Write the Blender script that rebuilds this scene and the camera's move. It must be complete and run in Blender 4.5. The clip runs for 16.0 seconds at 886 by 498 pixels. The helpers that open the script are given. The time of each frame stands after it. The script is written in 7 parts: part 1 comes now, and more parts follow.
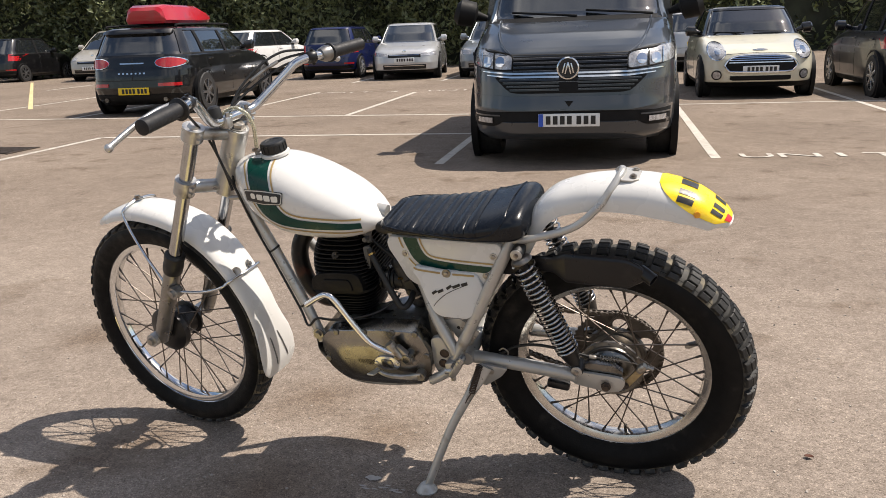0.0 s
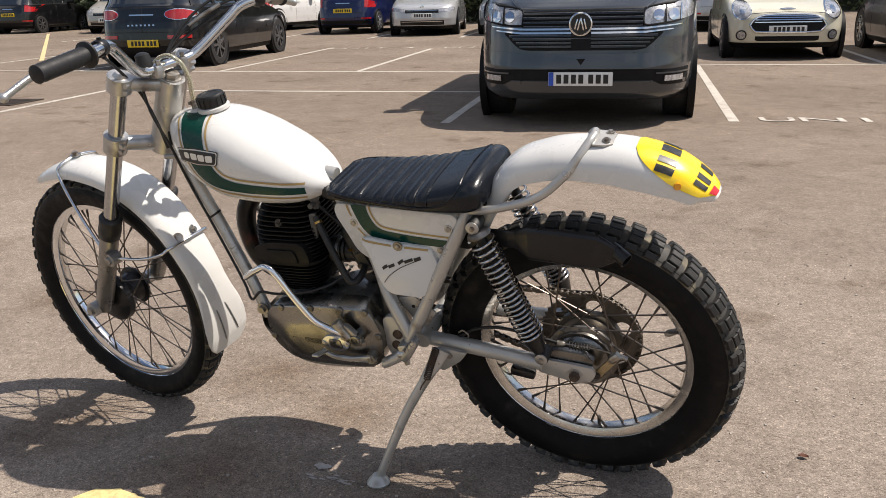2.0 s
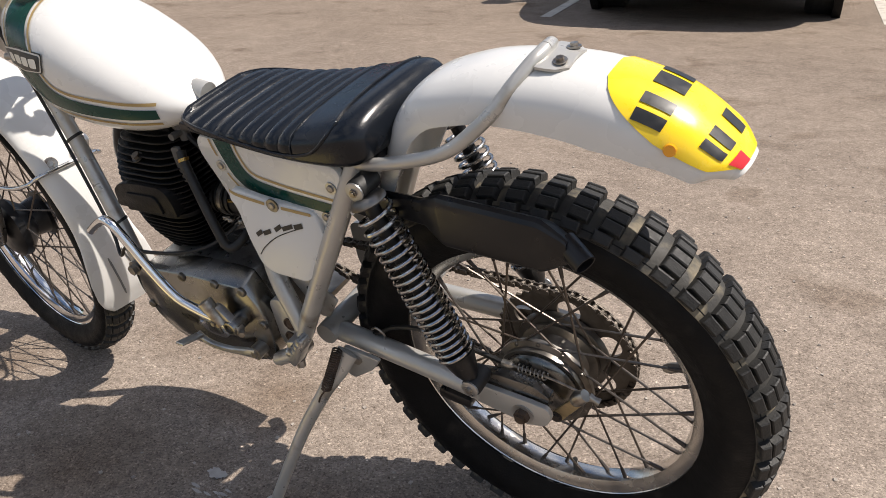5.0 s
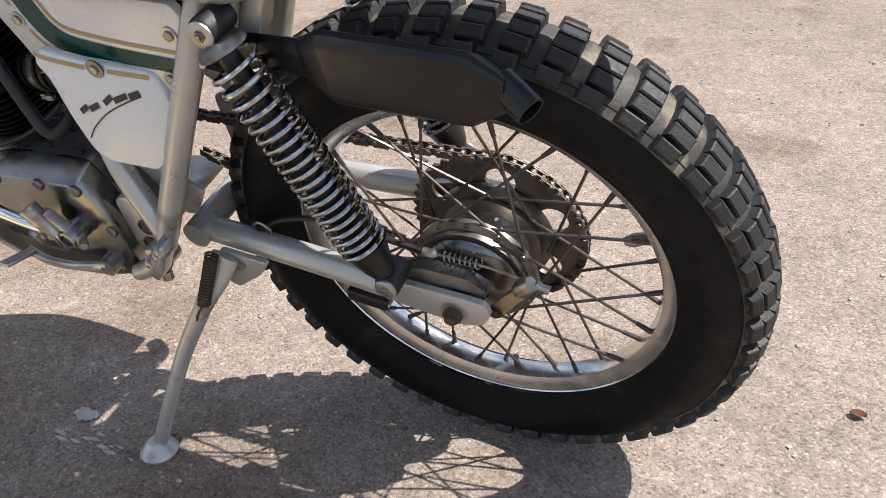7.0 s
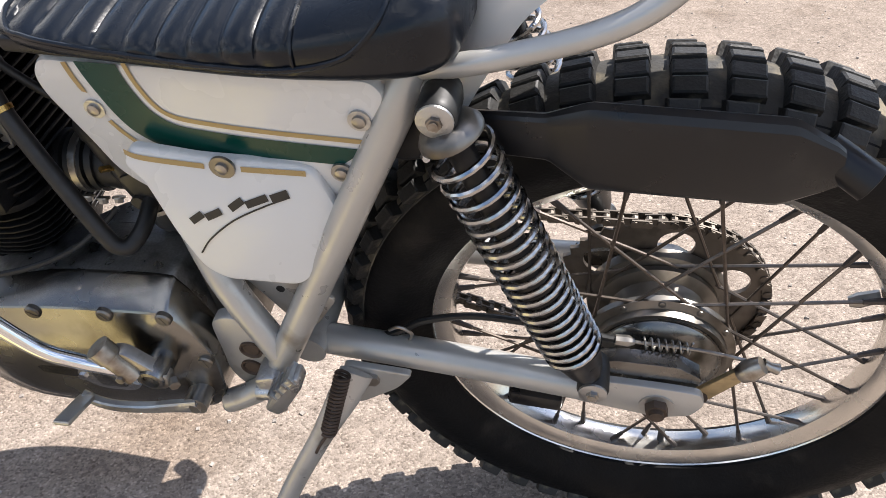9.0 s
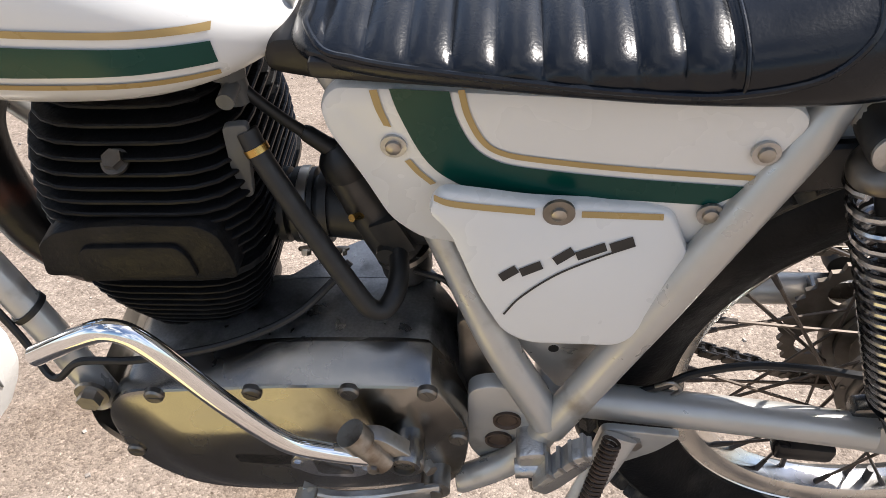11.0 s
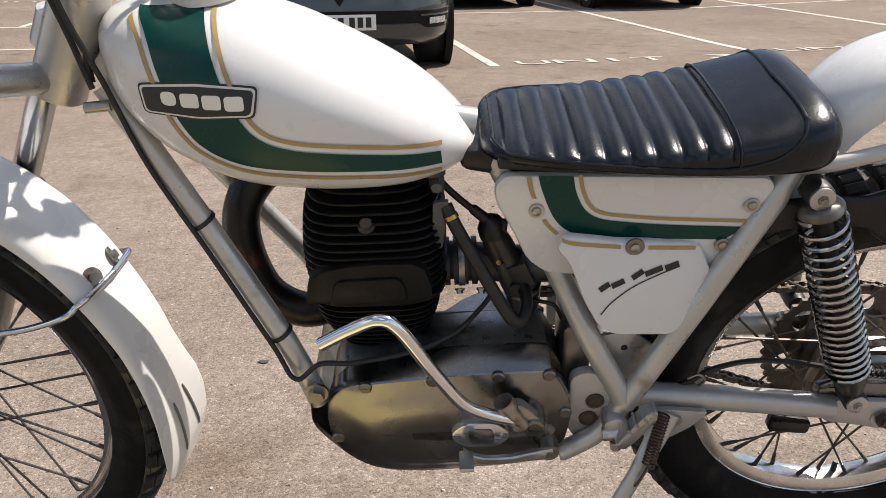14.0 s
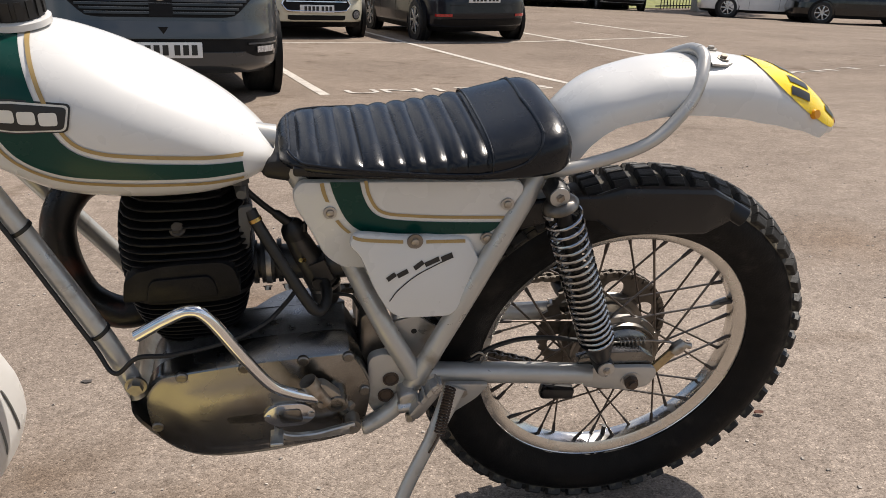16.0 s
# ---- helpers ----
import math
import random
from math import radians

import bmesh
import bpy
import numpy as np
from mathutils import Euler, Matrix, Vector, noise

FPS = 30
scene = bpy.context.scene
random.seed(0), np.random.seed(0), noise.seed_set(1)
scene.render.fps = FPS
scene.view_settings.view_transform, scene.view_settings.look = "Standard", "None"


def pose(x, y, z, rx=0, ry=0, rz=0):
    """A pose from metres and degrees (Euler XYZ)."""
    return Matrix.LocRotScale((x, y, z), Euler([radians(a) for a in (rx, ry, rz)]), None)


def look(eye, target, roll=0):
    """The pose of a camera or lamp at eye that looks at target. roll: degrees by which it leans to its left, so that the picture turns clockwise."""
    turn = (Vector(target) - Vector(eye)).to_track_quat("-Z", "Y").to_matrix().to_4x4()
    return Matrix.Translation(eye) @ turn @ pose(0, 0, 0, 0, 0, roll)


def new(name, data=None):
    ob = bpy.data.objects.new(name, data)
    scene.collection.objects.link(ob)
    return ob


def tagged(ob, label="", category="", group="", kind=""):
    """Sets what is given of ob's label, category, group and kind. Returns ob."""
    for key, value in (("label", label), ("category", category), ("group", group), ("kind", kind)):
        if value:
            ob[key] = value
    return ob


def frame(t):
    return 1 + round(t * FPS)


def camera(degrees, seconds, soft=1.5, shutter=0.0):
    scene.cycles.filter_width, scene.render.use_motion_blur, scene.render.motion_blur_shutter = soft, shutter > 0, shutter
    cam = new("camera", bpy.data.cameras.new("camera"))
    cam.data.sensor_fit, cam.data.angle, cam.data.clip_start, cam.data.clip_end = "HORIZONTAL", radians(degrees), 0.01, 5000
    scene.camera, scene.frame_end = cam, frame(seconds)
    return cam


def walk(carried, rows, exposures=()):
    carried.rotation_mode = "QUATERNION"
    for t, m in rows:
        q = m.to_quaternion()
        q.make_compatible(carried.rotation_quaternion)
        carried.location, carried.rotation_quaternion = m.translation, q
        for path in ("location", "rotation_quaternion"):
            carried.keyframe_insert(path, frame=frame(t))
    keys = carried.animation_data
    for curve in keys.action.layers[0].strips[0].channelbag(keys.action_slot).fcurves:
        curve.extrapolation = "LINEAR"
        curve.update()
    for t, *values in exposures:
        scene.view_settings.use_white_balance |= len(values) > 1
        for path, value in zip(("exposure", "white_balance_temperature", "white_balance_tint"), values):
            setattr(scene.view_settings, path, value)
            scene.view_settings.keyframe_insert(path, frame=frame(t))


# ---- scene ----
cam = camera(56.8, 16.0, soft=0.8)
PATH = [
    (0, (0.015, 0.009, 1.064), (-0.819, 1.765, 0.592), -3.8),
    (0.5, (0.058, 0.023, 1.071), (-0.79, 1.77, 0.595), -4.0),
    (1, (0.085, 0.048, 1.067), (-0.777, 1.784, 0.576), -3.6),
    (1.5, (0.07, 0.145, 1.05), (-0.801, 1.866, 0.521), -3.3),
    (2, (0.052, 0.259, 1.027), (-0.819, 1.969, 0.463), -3.1),
    (2.5, (0.067, 0.386, 0.996), (-0.843, 2.062, 0.394), -3.2),
    (3, (0.131, 0.54, 0.982), (-0.891, 2.137, 0.345), -2.9),
    (3.5, (0.159, 0.629, 0.972), (-0.918, 2.174, 0.298), -2.9),
    (3.7, (0.149, 0.664, 0.964), (-0.937, 2.195, 0.273), -3.0),
    (5.8, (0.047, 1.052, 0.917), (-1.041, 2.488, 0.048), -3.6),
    (6, (0.046, 1.07, 0.886), (-1.03, 2.498, -0.01), -4.3),
    (6.5, (0.008, 1.101, 0.834), (-0.966, 2.537, -0.16), -5.3),
    (7, (-0.062, 1.107, 0.822), (-0.904, 2.588, -0.225), -4.4),
    (7.5, (-0.155, 1.094, 0.823), (-0.889, 2.633, -0.222), -3.6),
    (8, (-0.241, 1.081, 0.835), (-0.883, 2.662, -0.209), -3.4),
    (8.5, (-0.31, 1.097, 0.842), (-0.869, 2.708, -0.202), -3.8),
    (9, (-0.436, 1.143, 0.834), (-0.923, 2.773, -0.217), -4.2),
    (9.5, (-0.552, 1.163, 0.834), (-0.991, 2.808, -0.216), -3.4),
    (10, (-0.651, 1.183, 0.822), (-1.044, 2.856, -0.201), -2.7),
    (10.2, (-0.674, 1.188, 0.823), (-1.03, 2.867, -0.203), -2.8),
    (12.3, (-0.912, 1.108, 0.809), (-1.061, 2.823, -0.21), -1.8),
    (12.5, (-0.921, 1.067, 0.813), (-1.06, 2.824, -0.132), -1.9),
    (13, (-0.904, 0.969, 0.847), (-1.093, 2.765, -0.011), -2.6),
    (13.5, (-0.897, 0.871, 0.857), (-1.075, 2.716, 0.105), -3.0),
    (14, (-0.916, 0.801, 0.877), (-1.039, 2.676, 0.191), -2.3),
    (14.5, (-0.919, 0.725, 0.889), (-0.978, 2.627, 0.274), -2.3),
    (15, (-0.905, 0.684, 0.889), (-0.891, 2.596, 0.301), -2.3),
    (15.5, (-0.879, 0.655, 0.886), (-0.746, 2.558, 0.286), -1.4),
    (16, (-0.866, 0.649, 0.887), (-0.602, 2.53, 0.259), -0.3),
]
EXPOSURES = [(0, 0.68, 6790, 12), (1, 0.64, 6770, 12), (2, 0.56, 6720, 12), (3.5, 0.56, 6720, 12), (6, 0.84, 6490, 12), (6.7, 1.05, 6340, 12), (7.5, 1.2, 6240, 12), (9, 1.36, 6310, 12), (10, 1.35, 6390, 12), (12.5, 1.08, 6410, 12), (14.5, 0.66, 6640, 12), (16, 0.55, 6690, 12)]
walk(cam, [(t, look(eye, target, roll)) for t, eye, target, roll in PATH], EXPOSURES)

# ---- light ----
SUN_EL, SUN_AZ = radians(57), radians(29.5)
to_sun = Vector((math.cos(SUN_EL) * math.cos(SUN_AZ), math.cos(SUN_EL) * math.sin(SUN_AZ), math.sin(SUN_EL)))
sun_data = bpy.data.lights.new("sun", "SUN")
sun_data.energy, sun_data.angle, sun_data.color = 4.3, radians(0.55), (1.0, 0.94, 0.86)
sun = new("sun", sun_data)
sun.matrix_world = look(to_sun * 30, (0, 0, 0))
world = bpy.data.worlds.new("sky")
scene.world = world
world.use_nodes = True
wn = world.node_tree.nodes
sky = wn.new("ShaderNodeTexSky")
sky.sky_type, sky.sun_disc = "NISHITA", False
sky.sun_elevation, sky.sun_rotation = SUN_EL, math.pi / 2 - SUN_AZ
# broken white cloud, as the glossy cars and chrome mirror it
wl = world.node_tree.links
cloud = wn.new("ShaderNodeTexNoise")
cloud.inputs["Scale"].default_value, cloud.inputs["Detail"].default_value, cloud.inputs["Roughness"].default_value = 2.2, 6.0, 0.55
wl.new(wn.new("ShaderNodeTexCoord").outputs["Generated"], cloud.inputs["Vector"])
cover = wn.new("ShaderNodeValToRGB")
cover.color_ramp.elements[0].position, cover.color_ramp.elements[1].position = 0.5, 0.66
wl.new(cloud.outputs["Fac"], cover.inputs[0])
clouds = wn.new("ShaderNodeMix")
clouds.data_type = "RGBA"
clouds.inputs["B"].default_value = (9.0, 9.2, 9.6, 1)
wl.new(cover.outputs[0], clouds.inputs["Factor"])
wl.new(sky.outputs[0], clouds.inputs["A"])
wl.new(clouds.outputs["Result"], wn["Background"].inputs[0])
wn["Background"].inputs[1].default_value = 0.076

# ---- materials ----


def mat(name, color, rough=0.5, metal=0.0, vary=0.12, scale=20.0, bump=0.0, bump_scale=200.0, coat=0.0, fine=0.0, fine_scale=300.0,
        dirt=None, dirt_amount=0.0, dirt_scale=6.0, rough_vary=0.1, spread=0.0, stretch=None, transmission=0.0, spec=0.5):
    """A procedural surface: colour that varies at two scales, dirt patches, uneven gloss and fine relief."""
    m = bpy.data.materials.new(name)
    m.use_nodes = True
    nodes, links = m.node_tree.nodes, m.node_tree.links
    b = nodes["Principled BSDF"]
    b.inputs["Metallic"].default_value = metal
    b.inputs["Coat Weight"].default_value = coat
    b.inputs["Coat Roughness"].default_value = 0.06
    b.inputs["Transmission Weight"].default_value = transmission
    b.inputs["Specular IOR Level"].default_value = spec
    co = nodes.new("ShaderNodeTexCoord").outputs["Object"]
    if stretch:
        mp = nodes.new("ShaderNodeMapping")
        mp.inputs["Scale"].default_value = stretch
        links.new(co, mp.inputs[0])
        co = mp.outputs[0]

    def tex(s, detail=4.0):
        n = nodes.new("ShaderNodeTexNoise")
        n.inputs["Scale"].default_value, n.inputs["Detail"].default_value = s, detail
        links.new(co, n.inputs["Vector"])
        return n.outputs["Fac"]

    def ramp(fac, lo, hi, a, c):
        r = nodes.new("ShaderNodeMapRange")
        for k, v in (("From Min", lo), ("From Max", hi), ("To Min", a), ("To Max", c)):
            r.inputs[k].default_value = v
        links.new(fac, r.inputs["Value"])
        return r.outputs["Result"]

    def mul(x, y):
        n = nodes.new("ShaderNodeMath")
        n.operation = "MULTIPLY"
        links.new(x, n.inputs[0])
        links.new(y, n.inputs[1])
        return n.outputs[0]

    value = ramp(tex(scale), 0.3, 0.7, 1 - vary, 1 + vary)
    if fine:
        value = mul(value, ramp(tex(fine_scale, 2.0), 0.3, 0.7, 1 - fine, 1 + fine))
    if spread:
        oi = nodes.new("ShaderNodeObjectInfo")
        value = mul(value, ramp(oi.outputs["Random"], 0, 1, 1 - spread, 1 + spread))
    hsv = nodes.new("ShaderNodeHueSaturation")
    hsv.inputs["Color"].default_value = (*color, 1)
    links.new(value, hsv.inputs["Value"])
    out = hsv.outputs["Color"]
    if dirt:
        mx = nodes.new("ShaderNodeMix")
        mx.data_type = "RGBA"
        mx.inputs["B"].default_value = (*dirt, 1)
        links.new(ramp(tex(dirt_scale, 6.0), 0.62 - dirt_amount * 0.4, 0.72, 0, 0.9), mx.inputs["Factor"])
        links.new(out, mx.inputs["A"])
        out = mx.outputs["Result"]
    links.new(out, b.inputs["Base Color"])
    links.new(ramp(tex(scale * 1.7), 0.3, 0.7, max(0.02, rough - rough_vary), min(1, rough + rough_vary)), b.inputs["Roughness"])
    if bump:
        bp = nodes.new("ShaderNodeBump")
        bp.inputs["Strength"].default_value, bp.inputs["Distance"].default_value = 1.0, bump
        links.new(tex(bump_scale, 3.0), bp.inputs["Height"])
        links.new(bp.outputs[0], b.inputs["Normal"])
    return m


WHITE = mat("white_gelcoat", (0.61, 0.604, 0.582), 0.28, vary=0.02, scale=8, coat=0.35, rough_vary=0.05)
GREEN = mat("dark_green_decal", (0.001, 0.038, 0.029), 0.25, vary=0.06, scale=14, spec=0.25, rough_vary=0.05)
GOLD = mat("gold_decal", (0.34, 0.235, 0.09), 0.35, vary=0.06, scale=30)
INK = mat("black_ink", (0.012, 0.012, 0.012), 0.4, vary=0.1, scale=60)
SILVER_PAINT = mat("silver_frame_paint", (0.44, 0.43, 0.405), 0.36, metal=0.45, vary=0.05, scale=26, coat=0.15, dirt=(0.2, 0.17, 0.13), dirt_amount=0.1, dirt_scale=16)
CASTING = mat("sand_cast_alloy", (0.30, 0.30, 0.295), 0.34, metal=0.95, vary=0.2, scale=26, bump=0.00012, bump_scale=500, fine=0.12, fine_scale=420, dirt=(0.05, 0.045, 0.04), dirt_amount=0.3, dirt_scale=24)
ALLOY = mat("cast_alloy", (0.445, 0.445, 0.44), 0.36, metal=0.9, vary=0.12, scale=24, bump=0.0006, bump_scale=300, dirt=(0.12, 0.1, 0.08), dirt_amount=0.16, dirt_scale=14)
SLIDER = mat("dulled_fork_alloy", (0.27, 0.262, 0.25), 0.33, metal=0.95, vary=0.12, scale=24, dirt=(0.1, 0.085, 0.07), dirt_amount=0.15, dirt_scale=16)
POLISHED = mat("polished_alloy", (0.58, 0.59, 0.605), 0.2, metal=1.0, vary=0.06, scale=26, rough_vary=0.07, stretch=(1, 1, 1))
CASE = mat("brushed_engine_alloy", (0.25, 0.243, 0.228), 0.25, metal=1.0, vary=0.1, scale=9, rough_vary=0.07, dirt=(0.09, 0.075, 0.055), dirt_amount=0.14, dirt_scale=10, bump=0.0002, bump_scale=60)
STANCHION = mat("worn_hard_chrome", (0.42, 0.425, 0.435), 0.2, metal=1.0, vary=0.08, scale=30, rough_vary=0.06)
CHROME = mat("chrome", (0.72, 0.73, 0.74), 0.07, metal=1.0, vary=0.04, scale=30, rough_vary=0.03)
STEEL = mat("dull_steel", (0.36, 0.34, 0.31), 0.38, metal=1.0, vary=0.15, scale=60, dirt=(0.11, 0.07, 0.04), dirt_amount=0.2, dirt_scale=40)
SPRING = mat("bright_spring_steel", (0.42, 0.42, 0.42), 0.2, metal=1.0, vary=0.1, scale=40)
PLATE = mat("greasy_plate_shaded_flange", (0.20, 0.195, 0.185), 0.26, metal=0.95, vary=0.15, scale=18, dirt=(0.03, 0.025, 0.02), dirt_amount=0.3, dirt_scale=14)
FLAP_LINE = mat("grey_flap_line", (0.16, 0.16, 0.155), 0.6, vary=0.1, scale=40)
HUBSTEEL = mat("oily_hub_steel", (0.22, 0.205, 0.185), 0.4, metal=0.95, vary=0.2, scale=30, dirt=(0.05, 0.04, 0.03), dirt_amount=0.35, dirt_scale=16)
OILYSTEEL = mat("oily_brown_steel", (0.15, 0.13, 0.11), 0.55, metal=0.85, vary=0.2, scale=40, dirt=(0.04, 0.032, 0.025), dirt_amount=0.3, dirt_scale=30)
SPOKE = mat("dull_spoke_steel", (0.13, 0.11, 0.095), 0.42, metal=0.9, vary=0.2, scale=80)
NIPPLE = mat("dark_nipple_steel", (0.07, 0.06, 0.055), 0.5, metal=0.7, vary=0.2, scale=80)
BLACK = mat("satin_black_paint", (0.006, 0.006, 0.007), 0.35, spec=0.4, vary=0.2, scale=25, dirt=(0.022, 0.02, 0.018), dirt_amount=0.1, dirt_scale=12)
FIN = mat("black_engine_paint", (0.0045, 0.0045, 0.0048), 0.42, spec=0.2, vary=0.2, scale=40, dirt=(0.014, 0.013, 0.011), dirt_amount=0.08, dirt_scale=18, bump=0.0005, bump_scale=260)
PIPE = mat("burnt_black_pipe", (0.007, 0.0065, 0.0065), 0.36, spec=0.3, vary=0.3, scale=16, dirt=(0.07, 0.022, 0.012), dirt_amount=0.2, dirt_scale=24, bump=0.0008, bump_scale=90)
VINYL = mat("black_vinyl", (0.0045, 0.006, 0.009), 0.25, spec=0.33, vary=0.1, scale=18, bump=0.0002, bump_scale=420, rough_vary=0.06)
RUBBER = mat("tyre_rubber", (0.0045, 0.0046, 0.005), 0.55, spec=0.16, vary=0.25, scale=30, bump=0.0006, bump_scale=300, dirt=(0.02, 0.018, 0.016), dirt_amount=0.08, dirt_scale=20)
KNOB = mat("worn_knob_rubber", (0.012, 0.0115, 0.0105), 0.64, vary=0.25, scale=60, spread=0.35, dirt=(0.19, 0.17, 0.12), dirt_amount=0.12, dirt_scale=38, bump=0.0008, bump_scale=260)
DUSTY = mat("dusty_tread_rubber", (0.03, 0.028, 0.024), 0.7, vary=0.3, scale=30, dirt=(0.24, 0.2, 0.13), dirt_amount=0.3, dirt_scale=26, bump=0.0006, bump_scale=300)
GREYTAP = mat("grey_tap_plastic", (0.07, 0.07, 0.068), 0.45, vary=0.15, scale=60)
HOSE = mat("black_hose_rubber", (0.007, 0.007, 0.007), 0.5, vary=0.15, scale=50)
GRIP = mat("grip_rubber", (0.011, 0.011, 0.012), 0.55, vary=0.15, scale=60, bump=0.0003, bump_scale=350, spec=0.35)
YELLOW = mat("yellow_plate_decal", (0.86, 0.6, 0.012), 0.3, vary=0.03, scale=20, coat=0.3)
RED = mat("red_decal", (0.55, 0.02, 0.03), 0.35, vary=0.05)
RIM_ALLOY = mat("rim_alloy", (0.62, 0.605, 0.575), 0.25, metal=1.0, vary=0.1, scale=20, rough_vary=0.08, dirt=(0.24, 0.19, 0.12), dirt_amount=0.06, dirt_scale=9)
CLEAR = mat("yellowed_clear_hose", (0.75, 0.72, 0.55), 0.2, vary=0.05, transmission=0.75)
BRASS = mat("brass", (0.5, 0.32, 0.1), 0.3, metal=1.0, vary=0.1, scale=60)
RUST = mat("rusty_spring", (0.085, 0.06, 0.045), 0.6, metal=0.5, vary=0.3, scale=60)
AMBER = mat("amber_plastic", (0.75, 0.3, 0.01), 0.3, vary=0.05)

# ---- helpers for meshes ----


def part(name, bm, material, parent=None, label="", smooth=40, m=None):
    """Links a bmesh as one mesh object under parent."""
    me = bpy.data.meshes.new(name)
    bmesh.ops.recalc_face_normals(bm, faces=bm.faces)
    bm.to_mesh(me)
    bm.free()
    me.materials.append(material)
    for p in me.polygons:
        p.use_smooth = smooth > 0
    if smooth:
        me.set_sharp_from_angle(angle=radians(smooth))
    ob = new(name, me)
    if m is not None:
        ob.matrix_basis = m
    ob.parent = parent
    if label:
        tagged(ob, label)
    return ob


def again(name, ob, m, parent):
    """Another object on the mesh of ob."""
    o = new(name, ob.data)
    o.matrix_basis, o.parent = m, parent
    return o


def spline(points, n=8):
    """A smooth line through the points."""
    p = [Vector(q) for q in points]
    if len(p) < 3 or n < 2:
        return p
    p = [p[0] * 2 - p[1], *p, p[-1] * 2 - p[-2]]
    out = []
    for i in range(1, len(p) - 2):
        for k in range(n):
            t = k / n
            out.append(0.5 * (2 * p[i] + (p[i + 1] - p[i - 1]) * t + (2 * p[i - 1] - 5 * p[i] + 4 * p[i + 1] - p[i + 2]) * t * t
                              + (3 * p[i] - p[i - 1] - 3 * p[i + 1] + p[i + 2]) * t ** 3))
    return out + [p[-2]]


def add_tube(bm, pts, r, seg=12, caps=True, squash=None):
    """A tube along pts; r is a number or one for each point."""
    rings, side = [], None
    for i, p in enumerate(pts):
        d = (pts[min(i + 1, len(pts) - 1)] - pts[max(i - 1, 0)]).normalized()
        side = (side - d * side.dot(d)).normalized() if side else d.orthogonal().normalized()
        up = d.cross(side)
        rr = r[i] if isinstance(r, (list, tuple)) else r
        rings.append([bm.verts.new(p + side * (math.cos(a) * rr) + up * (math.sin(a) * rr * (squash or 1))) for a in (2 * math.pi * k / seg for k in range(seg))])
    skin(bm, rings, caps)
    return bm


def skin(bm, rings, caps=True, closed=True):
    for a, b in zip(rings, rings[1:]):
        n = len(a)
        for k in range(n if closed else n - 1):
            bm.faces.new((a[k], a[(k + 1) % n], b[(k + 1) % n], b[k]))
    if caps:
        bm.faces.new(rings[0][::-1])
        bm.faces.new(rings[-1])


def tube(points, r, seg=12, n=8, bm=None):
    return add_tube(bm or bmesh.new(), spline(points, n), r, seg)


def rod(a, b, r, seg=12, bm=None):
    return add_tube(bm or bmesh.new(), [Vector(a), Vector(b)], r, seg)


def add_lathe(bm, profile, seg=48, m=None, closed=False):
    """Turns a profile of (radius, along) round the y axis; m places it."""
    rings = []
    for r, y in profile:
        rings.append([bm.verts.new(((m or Matrix()) @ Vector((r * math.cos(a), y, r * math.sin(a))))) for a in (2 * math.pi * k / seg for k in range(seg))])
    if closed:
        rings.append(rings[0])
        skin(bm, rings, False)
    else:
        skin(bm, rings, True)
    return bm


def lathe(profile, seg=48, m=None, closed=False):
    return add_lathe(bmesh.new(), profile, seg, m, closed)


def add_box(bm, size, m=None, bevel=0.0):
    r = bmesh.ops.create_cube(bm, size=1.0, matrix=(m or Matrix()) @ Matrix.Diagonal((*size, 1)))
    if bevel:
        edges = {e for v in r["verts"] for e in v.link_edges}
        bmesh.ops.bevel(bm, geom=list(edges), offset=bevel, segments=2, affect="EDGES", profile=0.5)
    return bm


def box(size, m=None, bevel=0.0):
    return add_box(bmesh.new(), size, m, bevel)


def slab(outline, y0, y1, bevel=0.0, m=None, bm=None, seg=2):
    """A plate with an outline in x and z, from y0 to y1, with rounded edges on the y0 side."""
    own = bmesh.new()
    f = own.faces.new([own.verts.new((x, y0, z)) for x, z in outline])
    ex = bmesh.ops.extrude_face_region(own, geom=[f])
    bmesh.ops.translate(own, vec=(0, y1 - y0, 0), verts=[v for v in ex["geom"] if isinstance(v, bmesh.types.BMVert)])
    if bevel:
        edges = [e for e in own.edges if all(abs(v.co.y - y0) < 1e-6 for v in e.verts)]
        bmesh.ops.bevel(own, geom=edges, offset=bevel, segments=seg, affect="EDGES", profile=0.5)
    if m is not None:
        own.transform(m)
    if bm is None:
        return own
    me = bpy.data.meshes.new("tmp")
    own.to_mesh(me)
    own.free()
    bm.from_mesh(me)
    bpy.data.meshes.remove(me)
    return bm


def rounded(points, r, n=4):
    """The outline with its corners rounded by r."""
    out, p = [], [Vector(q) for q in points]
    for i, c in enumerate(p):
        a, b = p[i - 1] - c, p[(i + 1) % len(p)] - c
        k = min(r, a.length * 0.45, b.length * 0.45)
        a, b = c + a.normalized() * k, c + b.normalized() * k
        out += [a * (1 - t) ** 2 + c * 2 * t * (1 - t) + b * t * t for t in (j / n for j in range(n + 1))]
    return [tuple(v) for v in out]


def coil(a, b, r, turns, wire, seg=6, per=16, wind=1.0):
    """A coil spring from a to b; below 1, wind packs its coils towards b."""
    a, b = Vector(a), Vector(b)
    d = (b - a).normalized()
    s = d.orthogonal().normalized()
    u = d.cross(s)
    pts, n = [], int(turns * per)
    for i in range(n + 1):
        t = i / n
        ang = 2 * math.pi * turns * t
        pts.append(a + (b - a) * t ** wind + s * (math.cos(ang) * r) + u * (math.sin(ang) * r))
    return add_tube(bmesh.new(), pts, wire, seg)


